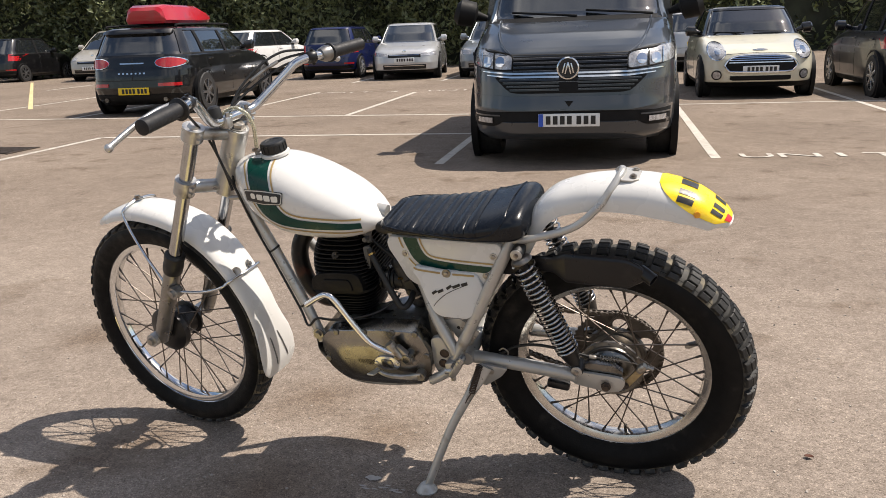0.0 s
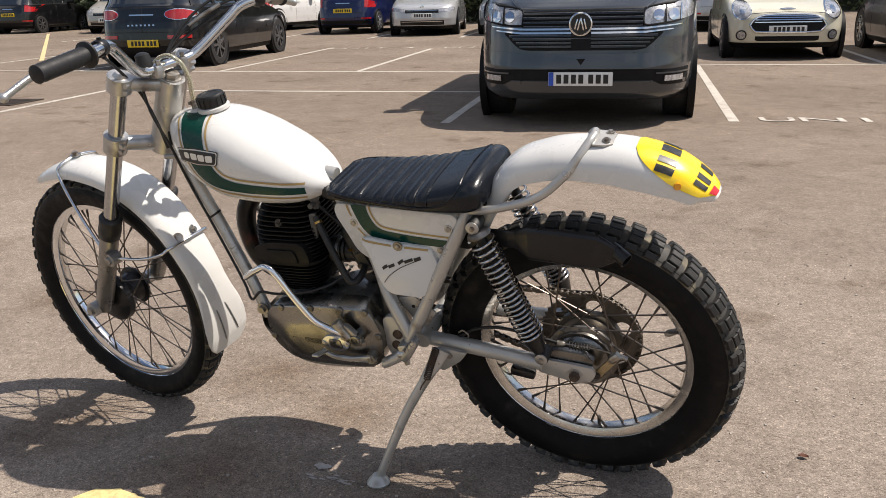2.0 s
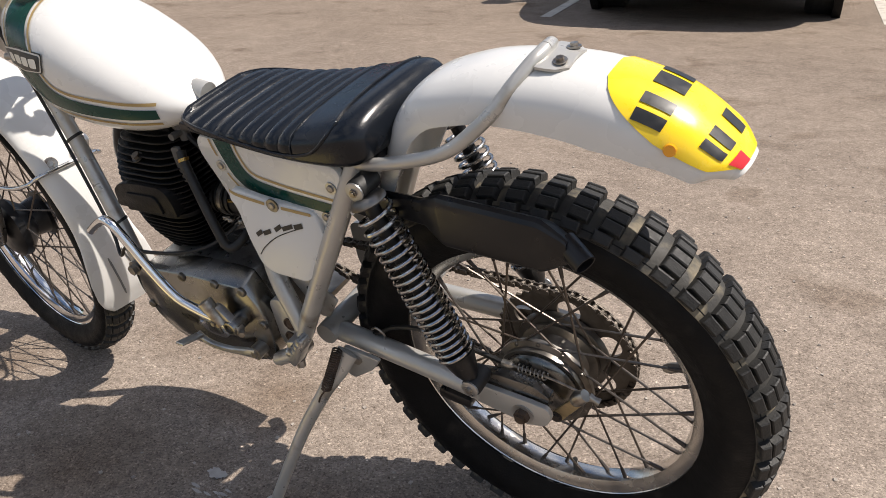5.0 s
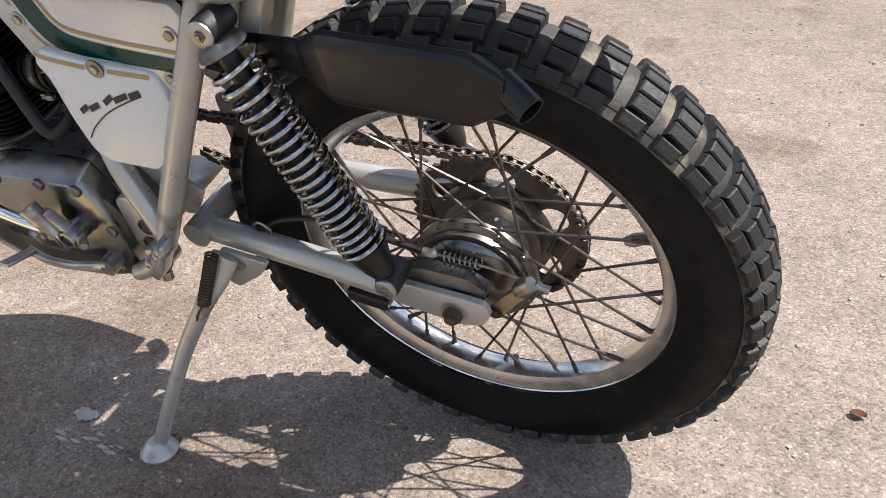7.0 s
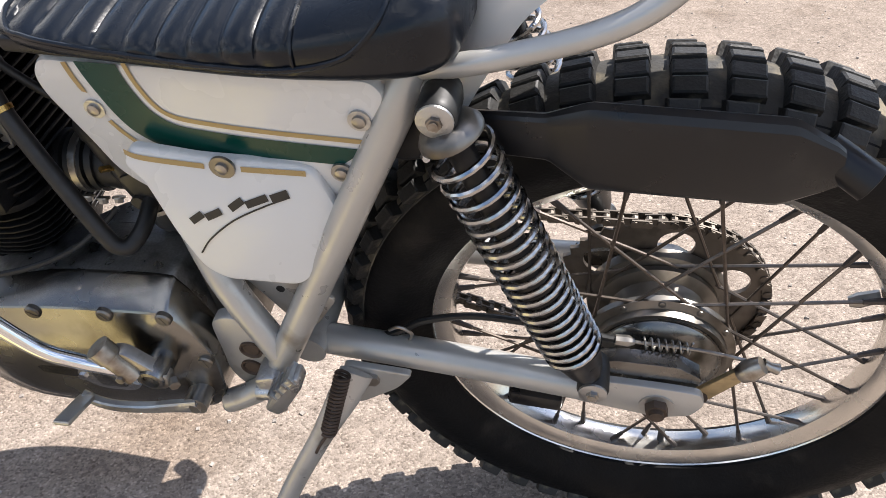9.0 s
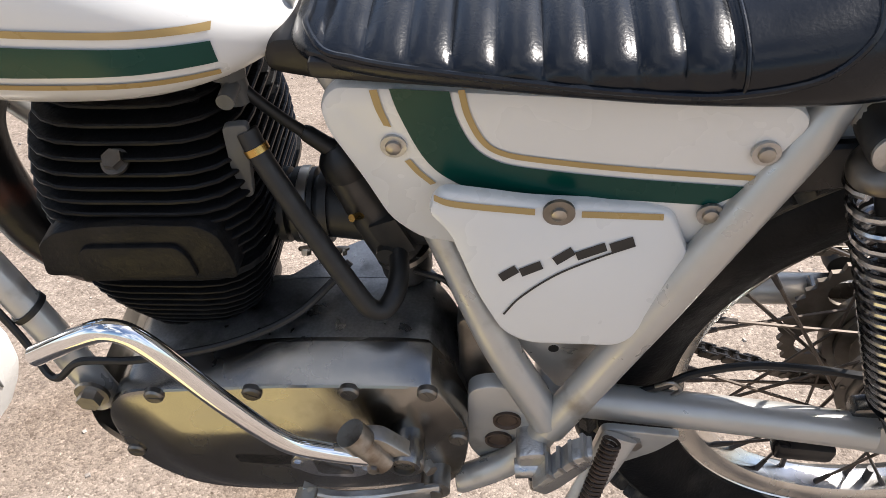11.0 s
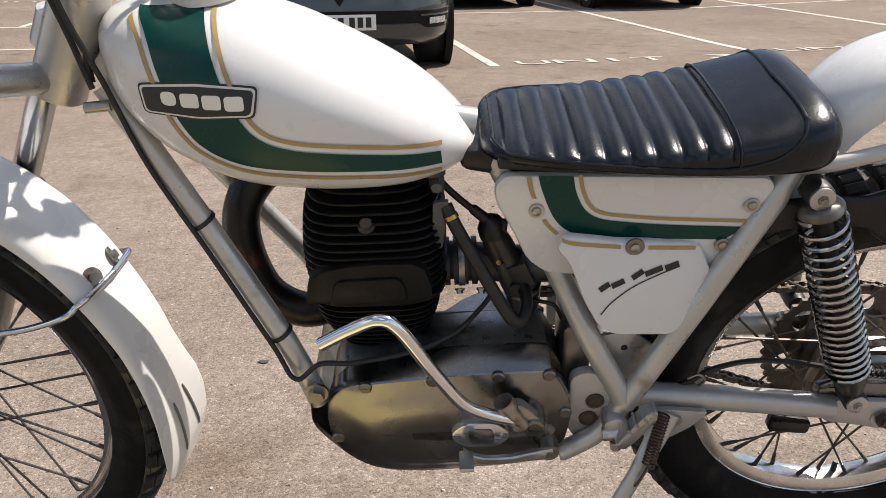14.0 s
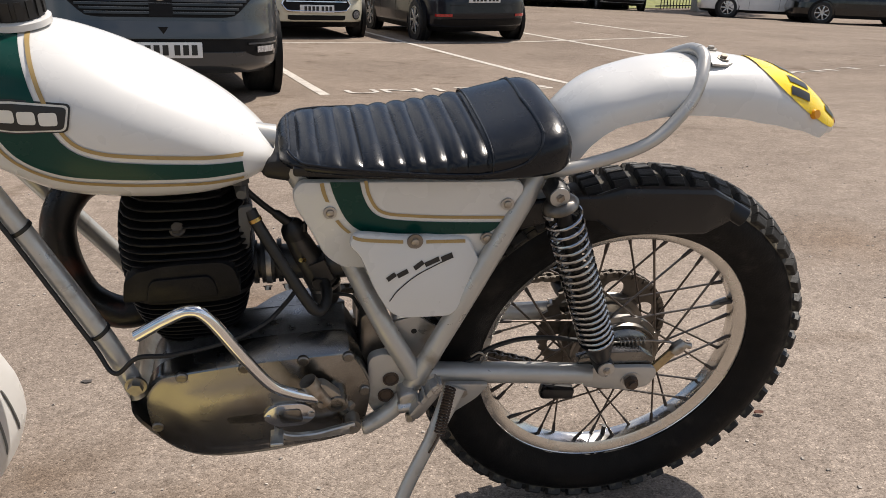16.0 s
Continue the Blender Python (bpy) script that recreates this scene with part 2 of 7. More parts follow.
def hexbolt(at, normal, r, h, bm=None, washer=0.0):
    """A hexagonal bolt head on an optional washer."""
    bm = bm or bmesh.new()
    at, nrm = Vector(at), Vector(normal).normalized()
    if washer:
        add_tube(bm, [at, at + nrm * h * 0.3], washer, 20)
    add_tube(bm, [at, at + nrm * h], [r, r * 0.96], 6)
    return bm


def empty(name, m):
    ob = new(name)
    ob.matrix_basis = m
    ob.empty_display_size = 0.1
    return ob

# ---- the motorcycle ----
BIKE = pose(-0.425, 1.912, 0, 14.2, 0, 3.0) @ pose(0.011, 0, 0.008)
bike = tagged(empty("motorcycle", BIKE), "white vintage trials motorcycle with green stripes leaning on its side stand", "motorcycle")

REAR, FRONT = Vector((-0.0125, 0.002, 0.3125)), Vector((-1.2805, -0.012, 0.336))
STEER_TOP, STEER_DIR = Vector((-0.91, 0, 0.90)), Vector((-0.465, 0, -0.885)).normalized()
STEER = Matrix.Translation(STEER_TOP) @ Matrix.Rotation(radians(-8.25), 4, -STEER_DIR) @ Matrix.Translation(-STEER_TOP)


def wheel(name, centre, turn, tyre_r, tyre_w, rim_r, rows, label, rim_mat, hub_r, hub_w, seed):
    """A spoked wheel: rim, carcass, knobs, hub, spokes and nipples. Its axle lies along y."""
    rnd = random.Random(seed)
    m = turn @ Matrix.Translation(centre)
    rw = 0.029 if tyre_w > 0.085 else 0.025
    prof = [(rim_r + 0.011, -rw), (rim_r + 0.013, -rw + 0.003), (rim_r + 0.012, -rw + 0.006), (rim_r - 0.002, -rw + 0.009), (rim_r - 0.013, -rw * 0.45), (rim_r - 0.017, 0)]
    prof = prof + [(r, -y) for r, y in prof[-2::-1]]
    prof = prof + [(rim_r + 0.004, rw - 0.006), (rim_r - 0.004, 0), (rim_r + 0.004, -rw + 0.006)]
    rim = part(name, lathe(prof, 96, closed=True), rim_mat, bike, label, m=m)
    c0, h, w = rim_r + 0.004, tyre_r - (0.012 if tyre_w > 0.085 else 0.0075) - rim_r - 0.004, tyre_w / 2
    body = [(c0, -rw + 0.002), (c0 + h * 0.1, -rw - 0.002), (c0 + h * 0.3, -w * 0.88), (c0 + h * 0.52, -w), (c0 + h * 0.72, -w * 0.93), (c0 + h * 0.88, -w * 0.7), (c0 + h * 0.97, -w * 0.36), (c0 + h, 0)]
    body = body + [(r, -y) for r, y in body[-2::-1]]
    part("tyre", lathe(body, 96, closed=True), RUBBER, rim)

    band = [(c0 + h * 0.80, -w * 0.84), (c0 + h * 0.90, -w * 0.66), (c0 + h * 0.985, -w * 0.34), (c0 + h * 1.012, 0)]
    band = band + [(r, -y) for r, y in band[-2::-1]]
    part("tread_band", lathe(band + [(r - 0.003, y * 0.98) for r, y in band[::-1]], 96, closed=True), DUSTY, rim, "dusty tread between the knobs")

    def block(wid, length, height):
        bm = bmesh.new()
        top = 0.88
        v = []
        for z, k in ((-0.006, 1.06), (height, top)):
            for sx, sy in ((-1, -1), (1, -1), (1, 1), (-1, 1)):
                v.append(bm.verts.new((sx * length / 2 * (k + 0.08), sy * wid / 2 * k, z)))
        for f in ((3, 2, 1, 0), (4, 5, 6, 7), (0, 1, 5, 4), (1, 2, 6, 5), (2, 3, 7, 6), (3, 0, 4, 7)):
            bm.faces.new([v[i] for i in f])
        bmesh.ops.bevel(bm, geom=[e for e in bm.edges if all(x.co.z > 0 for x in e.verts)], offset=0.0014, segments=1, affect="EDGES")
        return bm

    pitch = 2 * math.pi / rows
    kw, tall = tyre_w * 0.148, (0.0095 if tyre_w > 0.085 else 0.005)
    protos = {}

    def knob(kind, ang, lat, bm_args):
        # lat: degrees round the tread from its middle
        a = radians(lat)
        rr = c0 + h * 0.5
        up = Matrix.Rotation(-ang, 4, "Y") @ Matrix.Translation((rr, 0, 0)) @ Matrix.Rotation(a, 4, "Z") @ Matrix.Translation((h * 0.5 + (w - h * 0.5) * abs(math.sin(a)) * 0.93, 0, 0)) @ Matrix.Rotation(math.pi / 2, 4, "Y")
        up = up @ Matrix.Rotation(rnd.uniform(-0.03, 0.03), 4, "Z")
        if kind not in protos:
            protos[kind] = part("knob", block(*bm_args), KNOB, rim, smooth=0, m=up)
        else:
            again("knob", protos[kind], up, rim)

    for i in range(rows):
        ang = i * pitch
        for lat in (-48, -29, -10, 10, 29, 48):
            shoulder = abs(lat) > 40
            knob("side" if shoulder else "mid", ang + (0.1 * pitch if shoulder else 0), lat, (kw * 1.0, pitch * tyre_r * 0.55, tall * 1.2) if shoulder else (kw * 1.08, pitch * tyre_r * 0.6, tall))
    # hub flanges carry 18 spokes a side
    first = None
    fl = hub_w / 2
    for i in range(36):
        side = 1 if i % 2 else -1
        way = 1 if (i // 2) % 2 else -1
        ar = 2 * math.pi * i / 36
        ah = ar + way * radians(52)
        a = Vector((math.cos(ah) * hub_r, side * fl, math.sin(ah) * hub_r))
        b = Vector((math.cos(ar) * (rim_r - 0.013), side * rw * 0.22, math.sin(ar) * (rim_r - 0.013)))
        d = (b - a).normalized()
        if first is None:
            first = (a - b).length
            bm = rod((0, 0, 0), (0, 0, first), 0.0018, 6)
            spoke = part("spoke", bm, SPOKE, rim, m=Matrix.Translation(a) @ d.to_track_quat("Z", "Y").to_matrix().to_4x4())
            bm = add_tube(bmesh.new(), [Vector((0, 0, -0.022)), Vector((0, 0, -0.008)), Vector((0, 0, 0.004))], [0.0025, 0.0031, 0.0034], 8)
            nip = part("nipple", bm, NIPPLE, rim, m=Matrix.Translation(b) @ d.to_track_quat("Z", "Y").to_matrix().to_4x4())
        else:
            q = d.to_track_quat("Z", "Y").to_matrix().to_4x4()
            again("spoke", spoke, Matrix.Translation(a) @ q @ Matrix.Diagonal((1, 1, (b - a).length / first, 1)), rim)
            again("nipple", nip, Matrix.Translation(b) @ q, rim)
    return rim


rear = wheel("rear_wheel", REAR, Matrix(), 0.326, 0.098, 0.2240, 48, "wide alloy rim with a knobbly trials tyre", RIM_ALLOY, 0.072, 0.046, 3)
front = wheel("front_wheel", FRONT, STEER, 0.335, 0.078, 0.2585, 48, "chrome rim with a narrow knobbly trials tyre", CHROME, 0.05, 0.07, 4)

# rear hub with drum and brake plate
hub = lathe([(0.02, -0.034), (0.058, -0.033), (0.062, -0.036), (0.066, -0.036), (0.067, -0.028), (0.075, -0.025), (0.075, -0.018), (0.062, -0.013), (0.044, 0.004), (0.05, 0.022), (0.062, 0.026), (0.062, 0.032), (0.03, 0.04)], 48)
part("hub", hub, HUBSTEEL, rear, "dull steel drum hub")
part("sprocket_carrier", lathe([(0.03, 0.03), (0.072, 0.034), (0.074, 0.044), (0.03, 0.046)], 40), HUBSTEEL, rear)
first_rivet = part("flange_rivet", add_tube(bmesh.new(), [Vector((0, 0, 0)), Vector((0, -0.0016, 0)), Vector((0, -0.0024, 0))], [0.0038, 0.0036, 0.002], 10), HUBSTEEL, rear, m=Matrix.Translation((0.0705, -0.0255, 0)))
for k in range(1, 12):
    a = 2 * math.pi * k / 12
    again("flange_rivet", first_rivet, Matrix.Translation((math.cos(a) * 0.0705, -0.0255, math.sin(a) * 0.0705)), rear)
plate = lathe([(0.01, -0.056), (0.022, -0.056), (0.026, -0.05), (0.044, -0.047), (0.056, -0.041), (0.059, -0.037), (0.061, -0.037), (0.061, -0.03)], 48)
part("brake_plate", plate, PLATE, bike, "dull alloy brake plate", m=Matrix.Translation(REAR))
part("axle_spacer", rod(REAR + Vector((0, -0.08, 0)), REAR + Vector((0, -0.05, 0)), 0.016, 20), STEEL, bike)
# sprocket with round holes
bm = bmesh.new()
teeth, sr = 46, 0.108
loops = [[(math.cos(a) * r, math.sin(a) * r) for a, r in ((2 * math.pi * k / (teeth * 2), sr + (0.003 if k % 2 else -0.003)) for k in range(teeth * 2))]]
for k in range(6):
    c = 2 * math.pi * k / 6 + 0.35
    loops.append([(math.cos(c) * 0.077 + math.cos(a) * 0.0185, math.sin(c) * 0.077 + math.sin(a) * 0.0185) for a in (2 * math.pi * j / 20 for j in range(20))])
loops.append([(math.cos(a) * 0.04, math.sin(a) * 0.04) for a in (2 * math.pi * j / 28 for j in range(28))])
edges = []
for lp in loops:
    vs = [bm.verts.new((x, 0.047, z)) for x, z in lp]
    edges += [bm.edges.new((vs[i], vs[(i + 1) % len(vs)])) for i in range(len(vs))]
bmesh.ops.triangle_fill(bm, use_beauty=True, edges=edges)
ex = bmesh.ops.extrude_face_region(bm, geom=list(bm.faces))
bmesh.ops.translate(bm, vec=(0, 0.005, 0), verts=[v for v in ex["geom"] if isinstance(v, bmesh.types.BMVert)])
part("sprocket", bm, OILYSTEEL, rear, "steel chain sprocket with round holes", smooth=30)
# chain: round the sprocket and forward to the gearbox
GB = Vector((-0.445, 0.0, 0.40))
run = []
for k in range(31):
    a = radians(98 - 190 * k / 30)
    run.append(Vector((REAR.x + math.cos(a) * 0.109, 0.05, REAR.z + math.sin(a) * 0.109)))
path = [Vector((GB.x, 0.05, GB.z + 0.03))] + run + [Vector((GB.x, 0.05, GB.z - 0.03))]
dense = []
for a, b in zip(path, path[1:]):
    n = max(1, round((b - a).length / 0.0135))
    dense += [a + (b - a) * (i / n) for i in range(n)]
bm = bmesh.new()
for i, (a, b) in enumerate(zip(dense, dense[1:])):
    d = (b - a).normalized()
    mid, wdt = (a + b) / 2, 0.0035 if i % 2 else 0.006
    q = Matrix((d, Vector((0, 1, 0)), d.cross(Vector((0, 1, 0))))).transposed().to_4x4()
    for s in (-1, 1):
        add_box(bm, (0.019, 0.0016, 0.0095), Matrix.Translation(mid + Vector((0, s * wdt, 0))) @ q)
    add_tube(bm, [a - Vector((0, 0.008, 0)), a + Vector((0, 0.008, 0))], 0.0042, 8)
tagged(part("chain", bm, OILYSTEEL, bike, "oily steel drive chain", smooth=30), kind="stuff")

# valve and rim lock
part("valve", rod((0.02, 0, -0.217), (0.02, 0, -0.187), 0.0042, 10), HOSE, rear)
part("rim_lock", add_tube(bmesh.new(), [Vector((0.193, 0, 0.072)), Vector((0.176, 0, 0.064)), Vector((0.168, 0, 0.061))], [0.006, 0.0075, 0.005], 8), STEEL, rear)

# front hub
fh = lathe([(0.015, -0.058), (0.05, -0.056), (0.066, -0.046), (0.068, -0.03), (0.064, -0.024), (0.04, 0.0), (0.044, 0.028), (0.054, 0.032), (0.054, 0.038), (0.02, 0.044)], 48)
part("hub", fh, BLACK, front, "black-painted drum hub")

# ---- swing arm, axle, stand ----
PIV = Vector((-0.35, 0, 0.356))
for s in (-1, 1):
    y = s * 0.083
    bm = tube([(PIV.x, s * 0.066, PIV.z - 0.006), (-0.2, s * 0.075, 0.340), (-0.08, y, 0.330)], 0.0165, 16, 5)
    part("swing_arm_tube", bm, SILVER_PAINT, bike)
    out = rounded([(-0.09, 0.346), (-0.055, 0.343), (0.0, 0.338), (0.026, 0.334), (0.031, 0.318), (0.020, 0.298), (-0.012, 0.291), (-0.03, 0.296), (-0.09, 0.309)], 0.007)
    part("axle_plate", slab(out, y + 0.006 * s, y - 0.002 * s, 0.002), SILVER_PAINT, bike)
    # silver-painted flange; the shade on it is put in as darker brake-plate metal
    part("plate_flange", slab(rounded([(-0.10, 0.356), (-0.05, 0.364), (0.004, 0.360), (0.026, 0.345), (0.022, 0.330), (-0.05, 0.336), (-0.10, 0.340)], 0.004), y - 0.004 * s, y - 0.02 * s, 0.001), PLATE, bike)
    bm = add_tube(bmesh.new(), [REAR + Vector((0, s * 0.087, 0)), REAR + Vector((0, s * 0.0925, 0))], 0.0165, 24)
    part("axle_washer", bm, ALLOY, bike)
    bm = hexbolt(REAR + Vector((0, s * 0.0925, 0)), (0, s, 0), 0.0115, 0.008)
    add_tube(bm, [REAR + Vector((0, s * 0.097, 0)), REAR + Vector((0, s * 0.105, 0))], 0.007, 12)
    part("axle_nut", bm, RUST, bike, "rusty axle nut")
part("rear_axle", rod(REAR - Vector((0, 0.092, 0)), REAR + Vector((0, 0.092, 0)), 0.008), STEEL, bike)
part("chain_tensioner", box((0.054, 0.02, 0.02), pose(-0.128, -0.078, 0.296, 0, 8, 0), 0.005), BLACK, bike)
part("swing_arm_pivot", rod((PIV.x, -0.09, PIV.z), (PIV.x, 0.09, PIV.z), 0.018, 20), SILVER_PAINT, bike)
# brake arm, rod and spring
ZINC = mat("yellow_zinc_plate", (0.42, 0.33, 0.19), 0.42, metal=0.8, vary=0.15, scale=60, dirt=(0.1, 0.08, 0.06), dirt_amount=0.2, dirt_scale=40)
bm = slab(rounded([(0.018, 0.304), (0.064, 0.358), (0.077, 0.350), (0.034, 0.296), (0.024, 0.294)], 0.005), -0.069, -0.064, 0.001)
arm = part("brake_arm", bm, ZINC, bike, "yellow zinc-plated brake arm")
part("arm_pivot", hexbolt((0.027, -0.069, 0.302), (0, -1, 0), 0.007, 0.004, None, 0.009), NIPPLE, arm)
part("arm_clamp", add_tube(bmesh.new(), [Vector((0.060, -0.071, 0.348)), Vector((0.066, -0.072, 0.356)), Vector((0.076, -0.071, 0.364))], [0.0085, 0.011, 0.0085], 14), STEEL, arm)
part("brake_rod", tube([(-0.05, -0.056, 0.3655), (0.02, -0.061, 0.366), (0.068, -0.064, 0.358), (0.086, -0.064, 0.352)], 0.0018, 8), STEEL, bike)
part("brake_spring", coil((-0.028, -0.0575, 0.3660), (0.016, -0.0605, 0.366), 0.0052, 7, 0.0011), STEEL, bike)
part("wing_nut", add_tube(bmesh.new(), [Vector((0.078, -0.064, 0.355)), Vector((0.084, -0.064, 0.353)), Vector((0.092, -0.064, 0.350))], [0.0065, 0.0042, 0.0055], 10), STEEL, bike)
part("brake_cable", tube([(-0.30, -0.062, 0.345), (-0.262, -0.064, 0.364), (-0.235, -0.062, 0.381), (-0.19, -0.060, 0.391), (-0.14, -0.060, 0.388), (-0.09, -0.058, 0.376), (-0.05, -0.056, 0.3655)], 0.0036, 8), HOSE, bike)
part("cable_clip", tube([(-0.252, -0.068, 0.356), (-0.246, -0.072, 0.372), (-0.256, -0.074, 0.384), (-0.268, -0.072, 0.376)], 0.0018, 8), STEEL, bike)
part("cable_adjuster", add_tube(bmesh.new(), [Vector((-0.054, -0.057, 0.367)), Vector((-0.042, -0.0565, 0.3655)), Vector((-0.036, -0.0565, 0.3655))], [0.0055, 0.006, 0.003], 8), STEEL, bike)
# side stand: bracket, leg, foot, spring
FOOT = Vector((-0.447, -0.240, 0.062))
out = rounded([(-0.312, 0.352), (-0.243, 0.343), (-0.262, 0.318), (-0.306, 0.286), (-0.322, 0.296)], 0.008)
part("stand_bracket", slab(out, -0.100, -0.093, 0.002), SILVER_PAINT, bike)
part("stand_pivot", hexbolt((-0.285, -0.100, 0.334), (0.2, -1, 0), 0.0075, 0.006), STEEL, bike)
leg = spline([(-0.297, -0.106, 0.350), (-0.313, -0.120, 0.322), (-0.338, -0.141, 0.282), (-0.386, -0.176, 0.2), tuple(FOOT + Vector((0.004, 0.004, 0.008)))], 6)
bm, rings = bmesh.new(), []
for k, p in enumerate(leg):
    d = (leg[min(k + 1, len(leg) - 1)] - leg[max(k - 1, 0)]).normalized()
    across = Vector((1, 0.25, 0)).cross(d).cross(d).normalized()
    out = across.cross(d)
    u = k / (len(leg) - 1)
    w, h = float(np.interp(u, (0, 0.25, 0.5, 1), (0.017, 0.016, 0.0115, 0.0098))), float(np.interp(u, (0, 0.25, 0.5, 1), (0.005, 0.0055, 0.008, 0.0095)))
    rings.append([bm.verts.new(p + across * w * math.cos(q) + out * h * math.sin(q)) for q in (2 * math.pi * n / 14 for n in range(14))])
skin(bm, rings)
part("side_stand", bm, SILVER_PAINT, bike, "worn silver side stand leg")
stand_m = Matrix.Translation(FOOT) @ Matrix.Rotation(radians(-13.5), 4, "X")
part("stand_foot", add_tube(bmesh.new(), [Vector((0, 0, -0.008)), Vector((0, 0, -0.004)), Vector((0, 0, 0.006)), Vector((0, 0, 0.014))], [0.026, 0.027, 0.02, 0.012], 24), SILVER_PAINT, bike, m=stand_m)
part("stand_spring", coil((-0.306, -0.116, 0.360), (-0.326, -0.145, 0.298), 0.0072, 17, 0.0016, per=10), RUST, bike)
part("spring_hook", tube([(-0.326, -0.145, 0.298), (-0.336, -0.153, 0.284), (-0.342, -0.154, 0.272)], 0.0016, 6), RUST, bike)

# ---- frame ----
for s in (-1, 1):
    part("down_tube", tube([(-0.918, s * 0.028, 0.78), (-0.838, s * 0.057, 0.628), (-0.766, s * 0.090, 0.490), (-0.741, s * 0.102, 0.43), (-0.730, s * 0.106, 0.392)], 0.0132, 16, 6), SILVER_PAINT, bike)
    part("frame_tube", tube([(-0.516, s * 0.034, 0.694), (-0.49, s * 0.045, 0.645), (-0.452, s * 0.053, 0.570), (-0.432, s * 0.068, 0.530), (-0.40, s * 0.099, 0.466), (-0.36, s * 0.118, 0.392)], 0.0142, 16, 6), SILVER_PAINT, bike)
    part("frame_tube", add_tube(bmesh.new(), [Vector((-0.359, s * 0.119, 0.384)), Vector((-0.284, s * 0.104, 0.522)), Vector((-0.215, s * 0.087, 0.650)), Vector((-0.202, s * 0.080, 0.679)), Vector((-0.198, s * 0.077, 0.690)), Vector((-0.197, s * 0.077, 0.693))], [0.0142, 0.0142, 0.0142, 0.0128, 0.009, 0.004], 18), SILVER_PAINT, bike)
    # silver rail painted black so that the gap below the seat reads as shade
    part("seat_rail", tube([(-0.515, s * 0.05, 0.700), (-0.40, s * 0.075, 0.692), (-0.23, s * 0.09, 0.690)], 0.009, 12, 5), BLACK, bike)
    part("lower_frame_tube", tube([(-0.359, s * 0.118, 0.387), (-0.371, s * 0.119, 0.360), (-0.393, s * 0.123, 0.334), (-0.428, s * 0.127, 0.314), (-0.436, s * 0.127, 0.311)], [0.0125] * 17 + [0.0122, 0.0115, 0.0098, 0.006], 14, 5), SILVER_PAINT, bike)
    bm = add_tube(bmesh.new(), [Vector((-0.186, s * 0.07, 0.666)), Vector((-0.180, s * 0.112, 0.664))], 0.012, 16)
    part("shock_stud", bm, SILVER_PAINT, bike)
part("backbone", tube([(-0.90, 0, 0.83), (-0.7, 0, 0.745), (-0.53, 0, 0.708)], 0.017, 14, 5), SILVER_PAINT, bike)
part("head_stock", rod(STEER_TOP - STEER_DIR * 0.008, STEER_TOP + STEER_DIR * 0.125, 0.03, 28), SILVER_PAINT, bike, "silver-painted steering head")
part("head_gusset", slab(rounded([(-0.93, 0.80), (-0.87, 0.86), (-0.82, 0.80), (-0.905, 0.74)], 0.01), -0.022, 0.022, 0.004), SILVER_PAINT, bike)
# mudguard loop
for s in (-1, 1):
    pts = [(-0.235, s * 0.074, 0.681), (-0.205, s * 0.080, 0.681), (-0.168, s * 0.086, 0.686), (-0.108, s * 0.088, 0.701), (-0.070, s * 0.087, 0.713), (-0.044, s * 0.084, 0.726), (-0.020, s * 0.077, 0.745), (0.002, s * 0.066, 0.766), (0.019, s * 0.048, 0.788), (0.032, s * 0.024, 0.804), (0.036, s * 0.010, 0.808), (0.0365, 0, 0.809)]
    part("mudguard_loop", tube(pts, 0.0085, 14, 6), SILVER_PAINT, bike, "silver-painted tubular mudguard loop")
bm = bmesh.new()
rows = []
for x in (0.039, 0.050, 0.062, 0.07, 0.074):
    k = 0.034 if x < 0.06 else 0.034 - (x - 0.06) * 0.8
    rows.append([bm.verts.new((x, k * u, 0.8075 - 0.004 * u * u - (x - 0.044) * 0.1)) for u in (-1, -0.6, -0.2, 0.2, 0.6, 1)])
skin(bm, rows, False, False)
ex = bmesh.ops.extrude_face_region(bm, geom=list(bm.faces))
bmesh.ops.translate(bm, vec=(0, 0, -0.003), verts=[v for v in ex["geom"] if isinstance(v, bmesh.types.BMVert)])
part("loop_bracket", bm, SILVER_PAINT, bike)
for y in (-0.018, 0.018):
    part("bracket_bolt", hexbolt((0.062, y, 0.805), (0, y * 6, 1), 0.0048, 0.005, None, 0.008), STEEL, bike)

